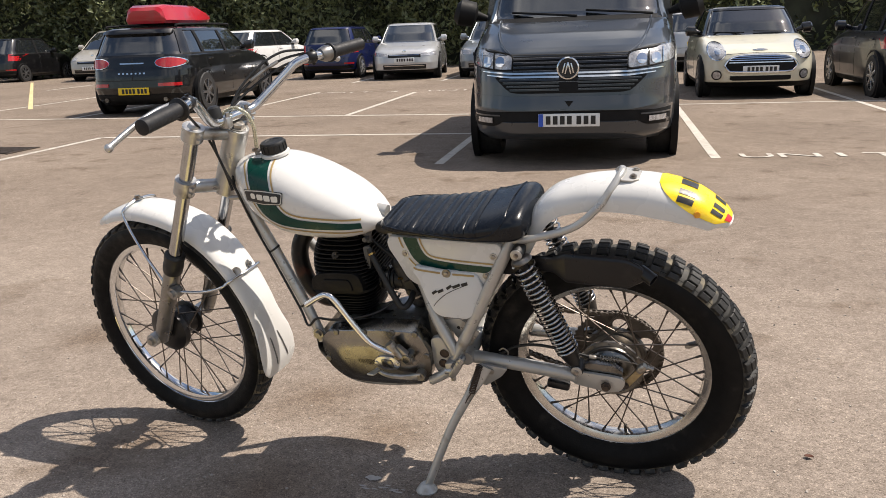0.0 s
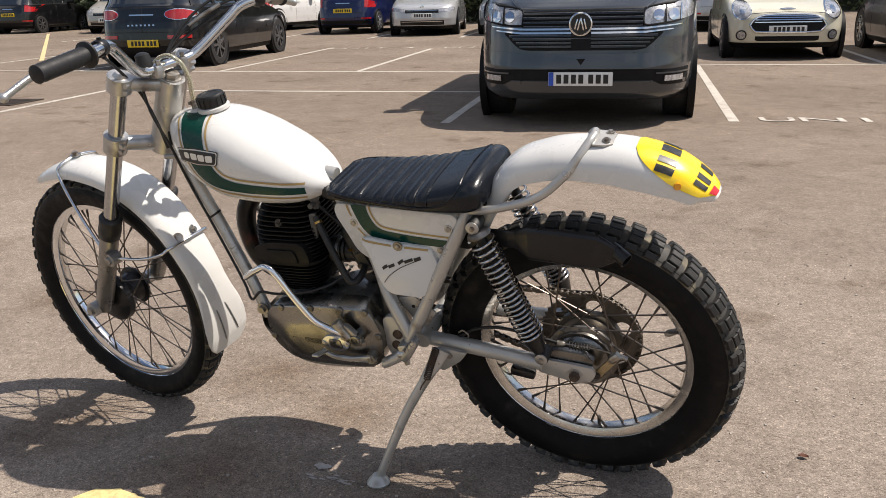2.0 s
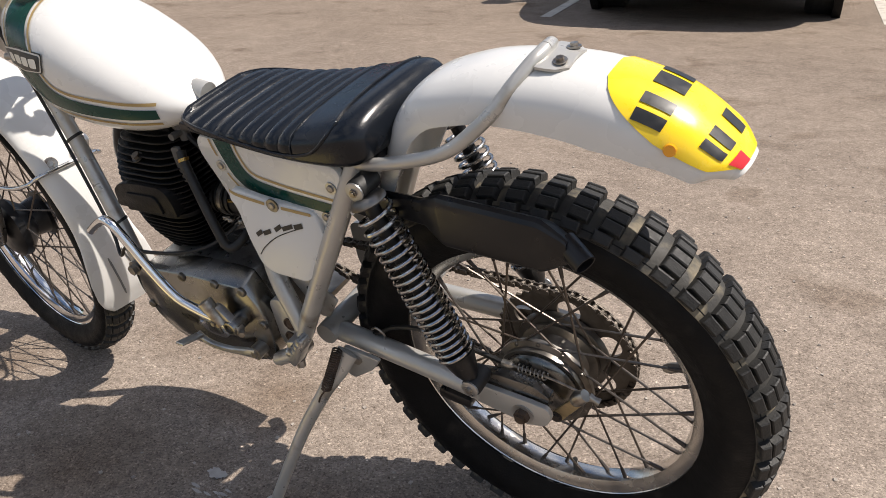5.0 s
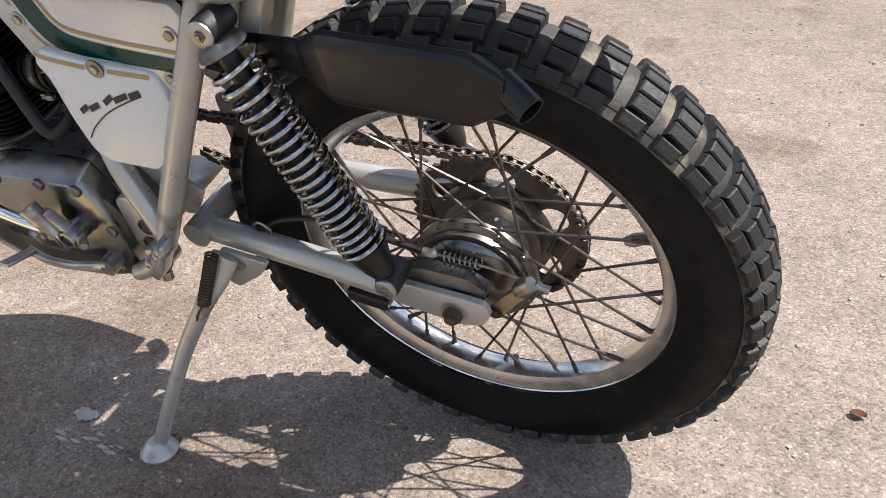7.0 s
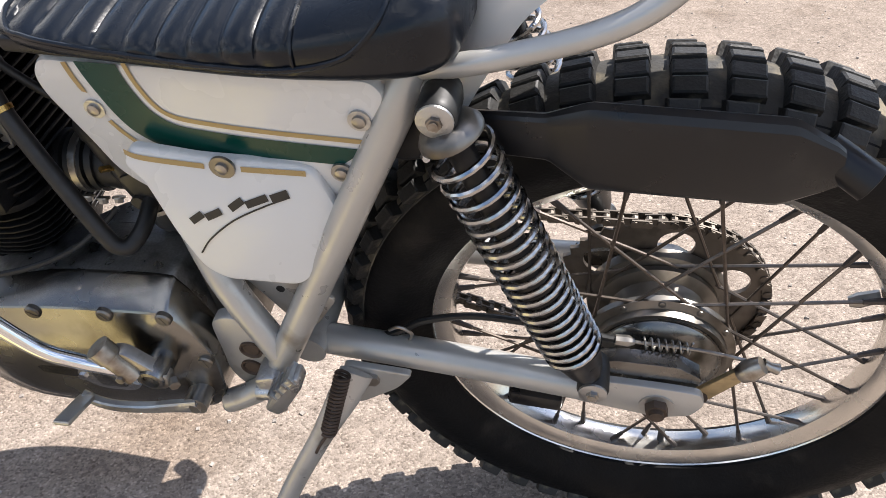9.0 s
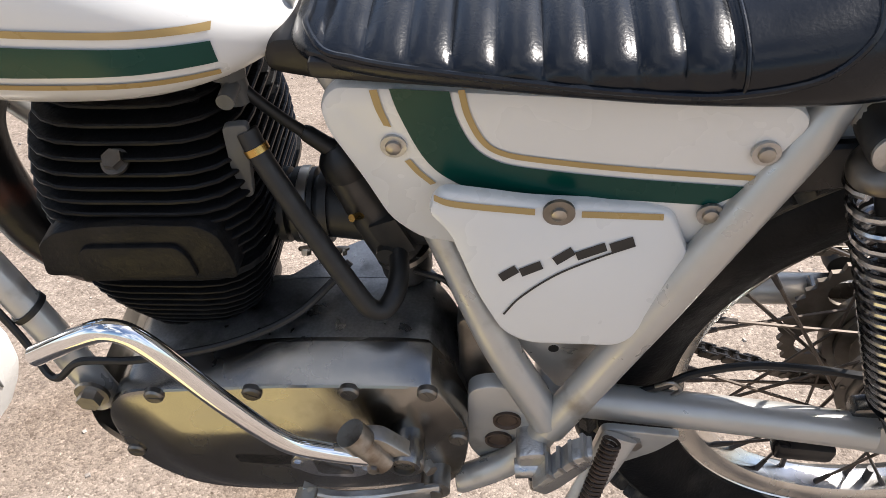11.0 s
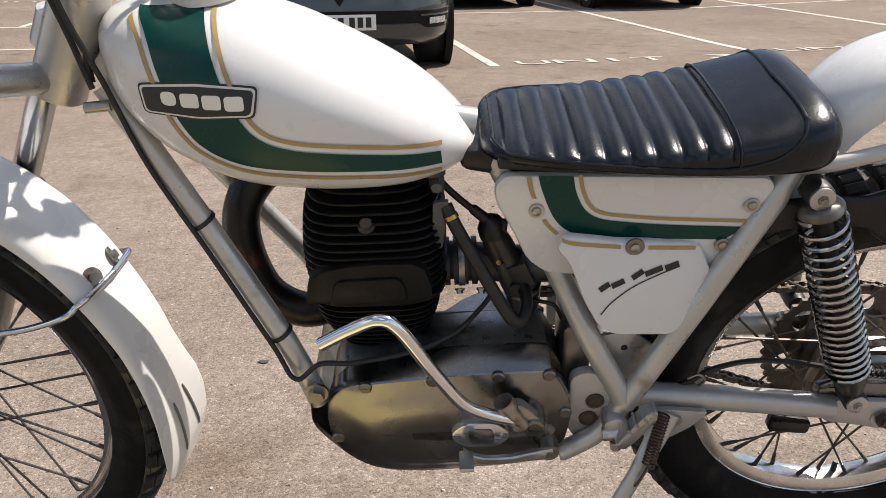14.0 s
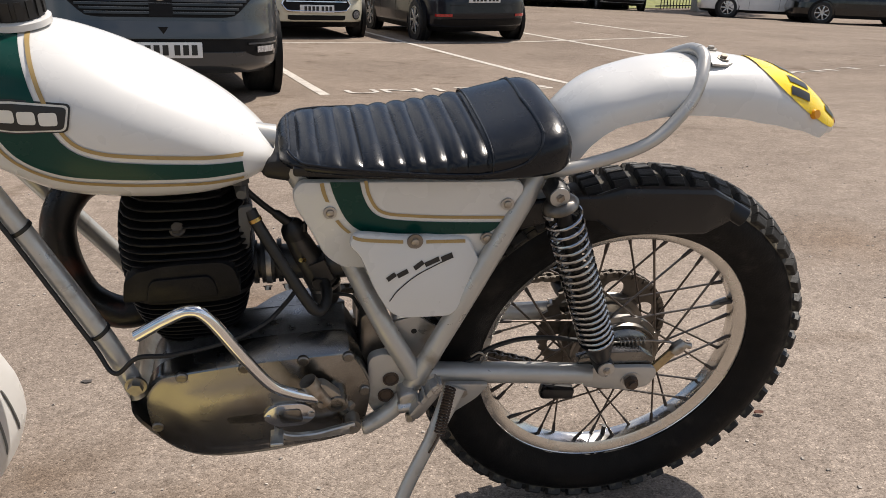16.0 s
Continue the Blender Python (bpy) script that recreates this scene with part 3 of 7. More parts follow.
# ---- shocks ----
for s in (-1, 1):
    a, b = Vector((-0.180, s * 0.106, 0.664)), Vector((-0.0715, s * 0.106, 0.3665))
    d = (b - a).normalized()
    sh = part("shock_absorber", add_tube(bmesh.new(), [a + d * 0.025, a + d * 0.16, a + d * 0.17, b - d * 0.05], [0.0105, 0.0105, 0.0165, 0.0165], 20), BLACK, bike, "chrome coil-sprung shock absorber")
    part("spring", coil(a + d * 0.024, a + d * 0.262, 0.0240, 20, 0.0029, 8, 20, 0.85), SPRING, sh)
    part("spring_seat", add_tube(bmesh.new(), [a + d * 0.010, a + d * 0.013, a + d * 0.019, a + d * 0.022, a + d * 0.024], [0.012, 0.0205, 0.0245, 0.0245, 0.021], 32), HUBSTEEL, sh, "dished steel spring seat")
    part("lower_collar", add_tube(bmesh.new(), [a + d * 0.262, a + d * 0.268, b - d * 0.024, b - d * 0.010], [0.0265, 0.023, 0.0165, 0.0105], 24), BLACK, sh)
    for c, r in ((a, 0.0142), (b, 0.0138)):
        o = Vector((0, s, 0))
        part("eye", add_tube(bmesh.new(), [c - o * 0.026, c - o * 0.016, c + o * 0.008, c + o * 0.011], [r * 0.92, r * 1.05, r * 1.05, r * 0.95], 28), HOSE, sh)
        part("eye_washer", add_tube(bmesh.new(), [c + o * 0.011, c + o * 0.0135, c + o * 0.014], [r * 0.92, r * 0.92, r * 0.84], 28), ALLOY, sh)
        bm = hexbolt(c + o * 0.014, (0, s, 0), 0.0058, 0.003)
        add_tube(bm, [c + o * 0.015, c + o * 0.0185], 0.0034, 10)
        part("eye_bolt", bm, STEEL, sh)

# ---- tank ----
TX = [-0.918, -0.907, -0.888, -0.852, -0.80, -0.765, -0.712, -0.663, -0.613, -0.575, -0.551, -0.535, -0.527]
TT = [0.824, 0.848, 0.857, 0.863, 0.862, 0.857, 0.837, 0.811, 0.781, 0.752, 0.728, 0.708, 0.694]
TB = [0.800, 0.776, 0.744, 0.709, 0.680, 0.669, 0.663, 0.661, 0.662, 0.668, 0.676, 0.684, 0.690]
TW = [0.012, 0.04, 0.063, 0.085, 0.1, 0.106, 0.108, 0.104, 0.093, 0.074, 0.055, 0.034, 0.006]


def smooth_interp(x, xs, ys):
    i = min(max(int(np.searchsorted(xs, x)) - 1, 0), len(xs) - 2)
    t = min(max((x - xs[i]) / (xs[i + 1] - xs[i]), 0), 1)
    g = lambda k: (ys[min(k + 1, len(ys) - 1)] - ys[max(k - 1, 0)]) / (xs[min(k + 1, len(xs) - 1)] - xs[max(k - 1, 0)])
    dx = xs[i + 1] - xs[i]
    return ((2 * t ** 3 - 3 * t * t + 1) * ys[i] + (t ** 3 - 2 * t * t + t) * dx * g(i) + (-2 * t ** 3 + 3 * t * t) * ys[i + 1] + (t ** 3 - t * t) * dx * g(i + 1))


def tank_at(x):
    return smooth_interp(x, TX, TT), smooth_interp(x, TX, TB), max(0.004, smooth_interp(x, TX, TW))


def tank_side(x, z, lift=0.0012):
    """The point on the tank's left side at x and z, lifted a little off the paint."""
    t, b, w = tank_at(x)
    zc, hz = b + (t - b) * 0.50, None
    hz = (t - zc) if z > zc else (zc - b)
    k = min(0.994, abs(z - zc) / max(hz, 1e-4))
    n = 2.3 if z > zc else 2.9
    y = -w * (1 - k ** n) ** (1 / n)
    return Vector((x, y - lift, z + (lift * 0.6 if z > zc + hz * 0.6 else 0)))


bm, rings = bmesh.new(), []
for i in range(61):
    u = i / 60
    x = TX[0] + (TX[-1] - TX[0]) * (0.5 - 0.5 * math.cos(math.pi * u)) if u < 1 else TX[-1]
    t, b, w = tank_at(x)
    zc = b + (t - b) * 0.50
    ring = []
    for k in range(48):
        a = 2 * math.pi * k / 48
        ca, sa = math.cos(a), math.sin(a)
        n = 2.3 if sa > 0 else 2.9
        ring.append(bm.verts.new((x, w * math.copysign(abs(ca) ** (2 / n), ca), zc + (t - zc if sa > 0 else zc - b) * math.copysign(abs(sa) ** (2 / n), sa))))
    rings.append(ring)
skin(bm, rings)
tank = part("fuel_tank", bm, WHITE, bike, "glossy white glass-fibre fuel tank", smooth=60)


def side_strip(bm, left, right, cross, surface, n=10):
    a, b = spline([(p[0], 0, p[1]) for p in left], n), spline([(p[0], 0, p[1]) for p in right], n)
    if len(a) != len(b):
        raise ValueError("uneven strip")
    rows = []
    for p, q in zip(a, b):
        rows.append([bm.verts.new(surface(*((p + (q - p) * (k / cross)).xz))) for k in range(cross + 1)])
    skin(bm, rows, False, False)
    return bm


def offset(line, d):
    out = []
    for i, p in enumerate(line):
        a, b = Vector(line[max(i - 1, 0)]), Vector(line[min(i + 1, len(line) - 1)])
        t = (b - a).normalized()
        out.append((p[0] + t.y * d, p[1] - t.x * d))
    return out


G_FRONT = [(-0.862, 0.8607), (-0.848, 0.8415), (-0.8365, 0.8064), (-0.8252, 0.7686), (-0.805, 0.738), (-0.7651, 0.7193), (-0.71, 0.712), (-0.64, 0.7055), (-0.5675, 0.6965)]
G_REAR = [(-0.797, 0.862), (-0.790, 0.8466), (-0.7773, 0.8088), (-0.7642, 0.7745), (-0.7469, 0.7505), (-0.7182, 0.7379), (-0.6782, 0.731), (-0.63, 0.7235), (-0.5685, 0.7115)]
part("green_stripe", side_strip(bmesh.new(), G_FRONT, G_REAR, 8, tank_side), GREEN, tank, "dark green swept stripe", smooth=60)
part("gold_line", side_strip(bmesh.new(), offset(G_FRONT, 0.006), offset(G_FRONT, 0.0105), 2, tank_side), GOLD, tank, smooth=60)
part("gold_line", side_strip(bmesh.new(), offset(G_REAR, -0.006), offset(G_REAR, -0.0105), 2, tank_side), GOLD, tank, smooth=60)
# badge: a black shield with a pale border and plain pale bars
BADGE = rounded([(-0.862, 0.804), (-0.80, 0.8085), (-0.740, 0.8025), (-0.746, 0.7735), (-0.803, 0.7705), (-0.861, 0.773)], 0.006)


def badge_face(outline, lift):
    bm = bmesh.new()
    c = Vector((sum(p[0] for p in outline) / len(outline), sum(p[1] for p in outline) / len(outline)))
    rows = []
    for k in range(9):
        f = k / 8
        rows.append([bm.verts.new(tank_side(c.x + (p[0] - c.x) * max(f, 0.01), c.y + (p[1] - c.y) * max(f, 0.01), lift)) for p in outline])
    skin(bm, rows, False)
    bm.faces.new(rows[0])
    return bm


def shrink(outline, d):
    c = (sum(p[0] for p in outline) / len(outline), sum(p[1] for p in outline) / len(outline))
    hx, hz = max(p[0] for p in outline) - c[0], max(p[1] for p in outline) - c[1]
    return [(c[0] + (p[0] - c[0]) * (1 - d / hx), c[1] + (p[1] - c[1]) * (1 - d / hz)) for p in outline]


badge = part("badge", badge_face(BADGE, 0.0022), INK, tank, "black tank badge with pale bars", smooth=60)
part("badge_border", badge_face(shrink(BADGE, 0.002), 0.0027), mat("badge_silver", (0.62, 0.6, 0.55), 0.35), badge, smooth=60)
part("badge_field", badge_face(shrink(BADGE, 0.0042), 0.0032), INK, badge, smooth=60)
PALE = mat("badge_pale_print", (0.68, 0.66, 0.6), 0.4, vary=0.03)
for x0, x1 in ((-0.838, -0.822), (-0.818, -0.799), (-0.796, -0.777), (-0.774, -0.755)):
    dz = -0.0145 - 0.05 * (x0 + 0.8)
    o = rounded([(x0, 0.811 + dz), (x1, 0.811 + dz), (x1, 0.797 + dz), (x0, 0.797 + dz)], 0.004 if x0 > -0.83 else 0.007)
    part("badge_bar", badge_face(o, 0.0037), PALE, badge, smooth=60)
# filler cap, breather, tap, rear lug
cap_m = Matrix.Translation((-0.802, 0, 0.866)) @ Matrix.Rotation(radians(-2), 4, "Y") @ Matrix.Rotation(math.pi / 2, 4, "X")
cap = part("filler_cap", lathe([(0.0295, 0.002), (0.0305, 0.006), (0.0305, 0.025), (0.028, 0.029), (0.018, 0.0295), (0.017, 0.0285), (0.004, 0.028)], 40), HOSE, bike, "black ribbed plastic filler cap", m=cap_m)
for k in range(16):
    q = Matrix.Rotation(-2 * math.pi * k / 16, 4, "Y") @ Matrix.Translation((0.0303, 0.015, 0))
    if k == 0:
        cap_rib = part("rib", box((0.0035, 0.019, 0.007)), HOSE, cap, m=q)
    else:
        again("rib", cap_rib, q, cap)
part("filler_neck", lathe([(0.036, -0.006), (0.036, 0.001), (0.03, 0.003)], 40), WHITE, tank, m=cap_m)
part("breather_hose", tube([(-0.85, -0.004, 0.874), (-0.846, -0.004, 0.90), (-0.842, -0.004, 0.935), (-0.852, -0.004, 0.967), (-0.88, -0.004, 0.983), (-0.912, -0.006, 0.974), (-0.93, -0.008, 0.955)], 0.005, 12, 8), CLEAR, bike, "yellowed clear breather hose")
part("breather_fitting", hexbolt((-0.85, -0.004, 0.862), (0, 0, 1), 0.0065, 0.018, rod((-0.862, -0.004, 0.874), (-0.838, -0.004, 0.874), 0.0045)), STEEL, bike)
bm = add_tube(bmesh.new(), [Vector((-0.583, -0.035, 0.703)), Vector((-0.578, -0.035, 0.678))], [0.015, 0.011], 16)
part("tap_boss", bm, WHITE, tank)
bm = rod((-0.578, -0.035, 0.685), (-0.574, -0.035, 0.645), 0.009)
hexbolt((-0.577, -0.035, 0.677), (0, 0, -1), 0.013, 0.012, bm)
add_tube(bm, [Vector((-0.575, -0.035, 0.66)), Vector((-0.575, -0.06, 0.66))], 0.006)
part("fuel_tap", bm, GREYTAP, bike)
part("tap_lever", slab(rounded([(-0.580, 0.645), (-0.562, 0.647), (-0.566, 0.622), (-0.571, 0.585), (-0.578, 0.583), (-0.582, 0.61)], 0.005), -0.066, -0.060, 0.0015), GREYTAP, bike)
part("fuel_hose", tube([(-0.566, -0.060, 0.638), (-0.556, -0.068, 0.616), (-0.5265, -0.084, 0.560), (-0.501, -0.096, 0.514), (-0.4925, -0.0975, 0.502), (-0.484, -0.094, 0.4985), (-0.477, -0.082, 0.503), (-0.475, -0.066, 0.509), (-0.477, -0.05, 0.514)], 0.0078, 14, 8), HOSE, bike, "black fuel hose with brass clips")
part("hose_clip", tube([(-0.5615, -0.0638, 0.6278), (-0.5595, -0.0653, 0.6236)], 0.0088, 14), BRASS, bike)

# ---- seat ----
SX = [-0.526, -0.521, -0.511, -0.49, -0.46, -0.41, -0.36, -0.31, -0.26, -0.216, -0.19, -0.174, -0.164, -0.158]
ST = [0.704, 0.711, 0.7155, 0.7170, 0.7175, 0.719, 0.722, 0.728, 0.737, 0.748, 0.754, 0.752, 0.742, 0.726]
SB = [0.700, 0.699, 0.6975, 0.696, 0.694, 0.690, 0.687, 0.684, 0.683, 0.683, 0.684, 0.688, 0.696, 0.708]
SW = [0.050, 0.064, 0.077, 0.087, 0.095, 0.101, 0.107, 0.112, 0.116, 0.117, 0.114, 0.107, 0.096, 0.078]
# the piping that bounds the pleated cushion, low along the sides
SEAM_X = [-0.513, -0.50, -0.482, -0.466, -0.43, -0.378, -0.327, -0.282, -0.245, -0.225, -0.209, -0.203]
SEAM_Z = [0.7115, 0.7105, 0.7095, 0.7085, 0.706, 0.7025, 0.700, 0.700, 0.707, 0.717, 0.733, 0.7435]


def seat_section(x, lift=0.0, count=56):
    t, b, w = (smooth_interp(x, SX, v) for v in (ST, SB, SW))
    rib = 0.0
    if -0.502 < x < -0.273:
        rib = 0.0056 * (abs(math.sin(math.pi * (x + 0.502) / 0.0254)) ** 0.6 - 1)
    if abs(x + 0.272) < 0.003:
        rib = -0.004
    zc = b + (t - b) * 0.42
    pts = []
    for k in range(count):
        a = 2 * math.pi * k / count
        ca, sa = math.cos(a), math.sin(a)
        n = 3.0 if sa > 0 else 4.5
        y = w * math.copysign(abs(ca) ** (2 / n), ca)
        z = zc + (t - zc if sa > 0 else zc - b) * math.copysign(abs(sa) ** (2 / n), sa)
        # pleats fade out towards the piping
        side = max(0, min(1, (z - float(np.interp(x, SEAM_X, SEAM_Z)) + 0.001) / 0.007))
        sc = 1 + (rib * side + lift) / w
        pts.append(Vector((x, y * sc, z + (rib * side + lift) * (max(sa, 0)))))
    return pts


bm, rings = bmesh.new(), []
for i in range(181):
    x = SX[0] + (SX[-1] - SX[0]) * i / 180
    rings.append([bm.verts.new(p) for p in seat_section(x)])
skin(bm, rings)
seat = part("seat", bm, VINYL, bike, "black pleated vinyl seat", smooth=60)


def seat_edge(x, z):
    """How far out the seat's side lies at x and z."""
    t, b, w = (smooth_interp(x, SX, v) for v in (ST, SB, SW))
    zc = b + (t - b) * 0.42
    n, k = (3.0, (z - zc) / (t - zc)) if z > zc else (4.5, (zc - z) / (zc - b))
    return w * (1 - min(k, 0.999) ** n) ** (1 / n)


def seat_top(x, y):
    t, b, w = (smooth_interp(x, SX, v) for v in (ST, SB, SW))
    zc = b + (t - b) * 0.42
    return zc + (t - zc) * (1 - min(abs(y) / w, 0.999) ** 3.0) ** (1 / 3.0)


for s in (-1, 1):
    run = [(-0.513, s * y, seat_top(-0.513, y) + 0.0006) for y in (0.0, 0.025, 0.045, 0.058)]
    run += [(x, s * (seat_edge(x, z) + 0.0006), z) for x, z in zip(SEAM_X[1:], SEAM_Z[1:])]
    run += [(-0.203 - 0.004 * (1 - y / 0.1), s * y, seat_top(-0.205, y) + 0.0008) for y in (0.095, 0.075, 0.05, 0.025, 0.0)]
    part("piping", tube(run, 0.0021, 8, 6), VINYL, seat, "raised black piping")
    part("stitched_seam", tube([(-0.2695, s * y, seat_top(-0.2695, y) + 0.0002) for y in (0.0, 0.04, 0.07, 0.09, 0.103)] + [(-0.2695, s * (seat_edge(-0.2695, z) + 0.0002), z) for z in (0.722, 0.712, 0.703)], 0.0014, 8, 5), VINYL, seat)
part("seat_base", slab(rounded([(-0.51, 0.706), (-0.40, 0.696), (-0.17, 0.69), (-0.17, 0.680), (-0.40, 0.684), (-0.51, 0.694)], 0.004), -0.085, 0.085, 0.002), BLACK, bike)

# ---- side panels ----
PANEL = rounded([(-0.513, 0.662), (-0.502, 0.677), (-0.228, 0.678), (-0.219, 0.667), (-0.228, 0.645), (-0.272, 0.548), (-0.452, 0.548), (-0.476, 0.567), (-0.491, 0.603), (-0.511, 0.643)], 0.012)
FLAP = rounded([(-0.447, 0.598), (-0.438, 0.6135), (-0.41, 0.6095), (-0.38, 0.6045), (-0.30, 0.599), (-0.287, 0.595), (-0.2715, 0.559), (-0.2795, 0.546), (-0.2975, 0.506), (-0.3135, 0.491), (-0.3796, 0.4945), (-0.3976, 0.5047), (-0.415, 0.5365), (-0.4325, 0.5835)], 0.010)


def panel_at(lift):
    """A point on the left panel, which splays out towards the rear."""
    return lambda x, z: Vector((x, -0.067 - (x + 0.511) * 0.098 - lift, z))


def flap_at(lift):
    """A point on the left flap, which stands off the panel and leans out at its foot."""
    return lambda x, z: Vector((x, -0.0945 + 0.03 * (x + 0.36) + 0.26 * (z - 0.6) - lift, z))


def splayed(outline, s, thick, surface):
    bm = slab(outline, 0, -s * thick, 0.004)
    for v in bm.verts:
        v.co.y -= s * surface(v.co.x, v.co.z).y
    return bm


for s in (-1, 1):
    part("side_panel", splayed(PANEL, s, 0.01, panel_at(0)), WHITE, bike, "white number panel with green stripe and gold lines")
    part("panel_flap", splayed(FLAP, s, 0.009, flap_at(0)), WHITE, bike)
P_FRONT = [(-0.466, 0.678), (-0.461, 0.658), (-0.448, 0.626), (-0.432, 0.609), (-0.41, 0.602), (-0.345, 0.601), (-0.264, 0.601)]
P_REAR = [(-0.429, 0.678), (-0.425, 0.658), (-0.415, 0.637), (-0.399, 0.626), (-0.373, 0.622), (-0.32, 0.619), (-0.241, 0.618)]
part("green_stripe", side_strip(bmesh.new(), P_FRONT, P_REAR, 2, panel_at(0.0009)), GREEN, bike, "dark green stripe")
part("gold_line", side_strip(bmesh.new(), offset(P_REAR, -0.0052), offset(P_REAR, -0.0095), 1, panel_at(0.0009)), GOLD, bike)
part("gold_line", side_strip(bmesh.new(), [(-0.4785, 0.676), (-0.476, 0.662), (-0.472, 0.65)], [(-0.4735, 0.677), (-0.471, 0.662), (-0.467, 0.649)], 1, panel_at(0.0009)), GOLD, bike)
part("gold_line", side_strip(bmesh.new(), [(-0.461, 0.622), (-0.454, 0.612), (-0.445, 0.603)], [(-0.457, 0.624), (-0.450, 0.614), (-0.441, 0.605)], 1, panel_at(0.0009)), GOLD, bike)
for lo in ([(-0.441, 0.608), (-0.432, 0.604), (-0.4143, 0.601), (-0.376, 0.5965)], [(-0.346, 0.5943), (-0.32, 0.5928), (-0.2936, 0.5913)]):
    part("gold_line", side_strip(bmesh.new(), lo, [(x, z + 0.0045) for x, z in lo], 1, flap_at(0.001)), GOLD, bike)
for x, z, lift in ((-0.467, 0.6345, 0.0), (-0.241, 0.6455, 0.0), (-0.2645, 0.595, 0.0012), (-0.3607, 0.5984, 0.008)):
    y = (flap_at(0.0) if lift > 0.005 else panel_at(lift))(x, z).y
    bm = add_tube(bmesh.new(), [Vector((x, y, z)), Vector((x, y - 0.0026, z))], 0.0105 if lift > 0.005 else 0.0086, 24)
    part("washer", bm, HUBSTEEL if lift > 0.005 else ALLOY, bike)
    part("panel_bolt", add_tube(bmesh.new(), [Vector((x, y - 0.002, z)), Vector((x, y - 0.0048, z)), Vector((x, y - 0.006, z))], [0.0055, 0.005, 0.002], 12), STEEL, bike)
# signature: plain strokes and an underline
strokes = [[(-0.400, 0.553), (-0.389, 0.560)], [(-0.386, 0.557), (-0.372, 0.563)], [(-0.364, 0.565), (-0.352, 0.573)], [(-0.349, 0.569), (-0.330, 0.576)], [(-0.327, 0.575), (-0.312, 0.580)]]
for a, c in strokes:
    d = Vector((c[0] - a[0], c[1] - a[1])).normalized() * 0.0065
    nrm = Vector((-d.y, d.x))
    bm = side_strip(bmesh.new(), [(a[0] - nrm.x, a[1] - nrm.y), (c[0] - nrm.x, c[1] - nrm.y)], [(a[0], a[1]), (c[0], c[1])], 1, flap_at(0.001), 1)
    part("signature_bar", bm, INK, bike)
line = [(-0.3967, 0.5217), (-0.385, 0.5355), (-0.3617, 0.5525), (-0.334, 0.5653), (-0.310, 0.5742)]
part("signature_underline", side_strip(bmesh.new(), line, offset(line, 0.0015), 1, flap_at(0.001)), INK, bike)

# ---- rear mudguard ----


def guard_mesh(spine, widths, drops, thick=0.004, n=10, around=18):
    """An arched mudguard along a spine in the x-z plane. widths: half its width; drops: how far its sides hang."""
    pts = spline([(p[0], 0, p[1]) for p in spine], n)
    m = len(pts)
    pos = [i / (m - 1) * (len(spine) - 1) for i in range(m)]
    W = [float(np.interp(q, range(len(widths)), widths)) for q in pos]
    D = [float(np.interp(q, range(len(drops)), drops)) for q in pos]

    def at(i, th, lift=0.0):
        d = (pts[min(i + 1, m - 1)] - pts[max(i - 1, 0)]).normalized()
        up = Vector((-d.z, 0, d.x))
        w, dr = W[i] + lift, D[i] + lift
        ca, sa = math.cos(th), math.sin(th)
        return pts[i] + Vector((0, math.copysign(abs(sa) ** 0.8, sa) * w, 0)) + up * (dr * (math.copysign(abs(ca) ** 0.8, ca) - 1) + lift)

    return at, m


def guard_part(name, spine, widths, drops, label, parent, m4=None, n=10, lim=1.62):
    at, m = guard_mesh(spine, widths, drops, n=n)
    bm = bmesh.new()
    rings = []
    for i in range(m):
        outer = [bm.verts.new(at(i, -lim + 2 * lim * k / 20)) for k in range(21)]
        inner = [bm.verts.new(at(i, lim - 2 * lim * k / 20, -0.004)) for k in range(21)]
        rings.append(outer + inner)
    skin(bm, rings, True)
    return part(name, bm, WHITE, parent, label, smooth=50, m=m4), at, m


R_SPINE = [(-0.212, 0.632), (-0.185, 0.688), (-0.155, 0.737), (-0.115, 0.772), (-0.064, 0.790), (-0.014, 0.799), (0.055, 0.801), (0.122, 0.793), (0.188, 0.769), (0.238, 0.730), (0.258, 0.704)]
R_W = [0.056, 0.06, 0.062, 0.064, 0.066, 0.067, 0.067, 0.067, 0.066, 0.058, 0.030]
R_D = [0.034, 0.038, 0.040, 0.043, 0.046, 0.048, 0.054, 0.058, 0.052, 0.036, 0.014]
rguard, rat, rm = guard_part("rear_mudguard", R_SPINE, R_W, R_D, "white rear mudguard with a yellow plate decal", bike)
bm = bmesh.new()
rows = []
for i in range(69, 99):
    u = (i - 85) / 16.3
    k = math.sqrt(max(0.0, 1 - u * u)) * 1.24
    if i > 91:
        k = max(k, 0.85)
    rows.append([bm.verts.new(rat(i, -k + 2 * k * j / 16, 0.0016)) for j in range(17)])
skin(bm, rows, False, False)
part("plate_decal", bm, YELLOW, rguard, "yellow rounded plate decal with black bars", smooth=60)


def decal(i0, i1, t0, t1, material, name, lift=0.0026):
    bm = bmesh.new()
    rows = [[bm.verts.new(rat(i, t0 + (t1 - t0) * j / 6, lift)) for j in range(7)] for i in range(i0, i1 + 1)]
    skin(bm, rows, False, False)
    part(name, bm, material, rguard, smooth=60)


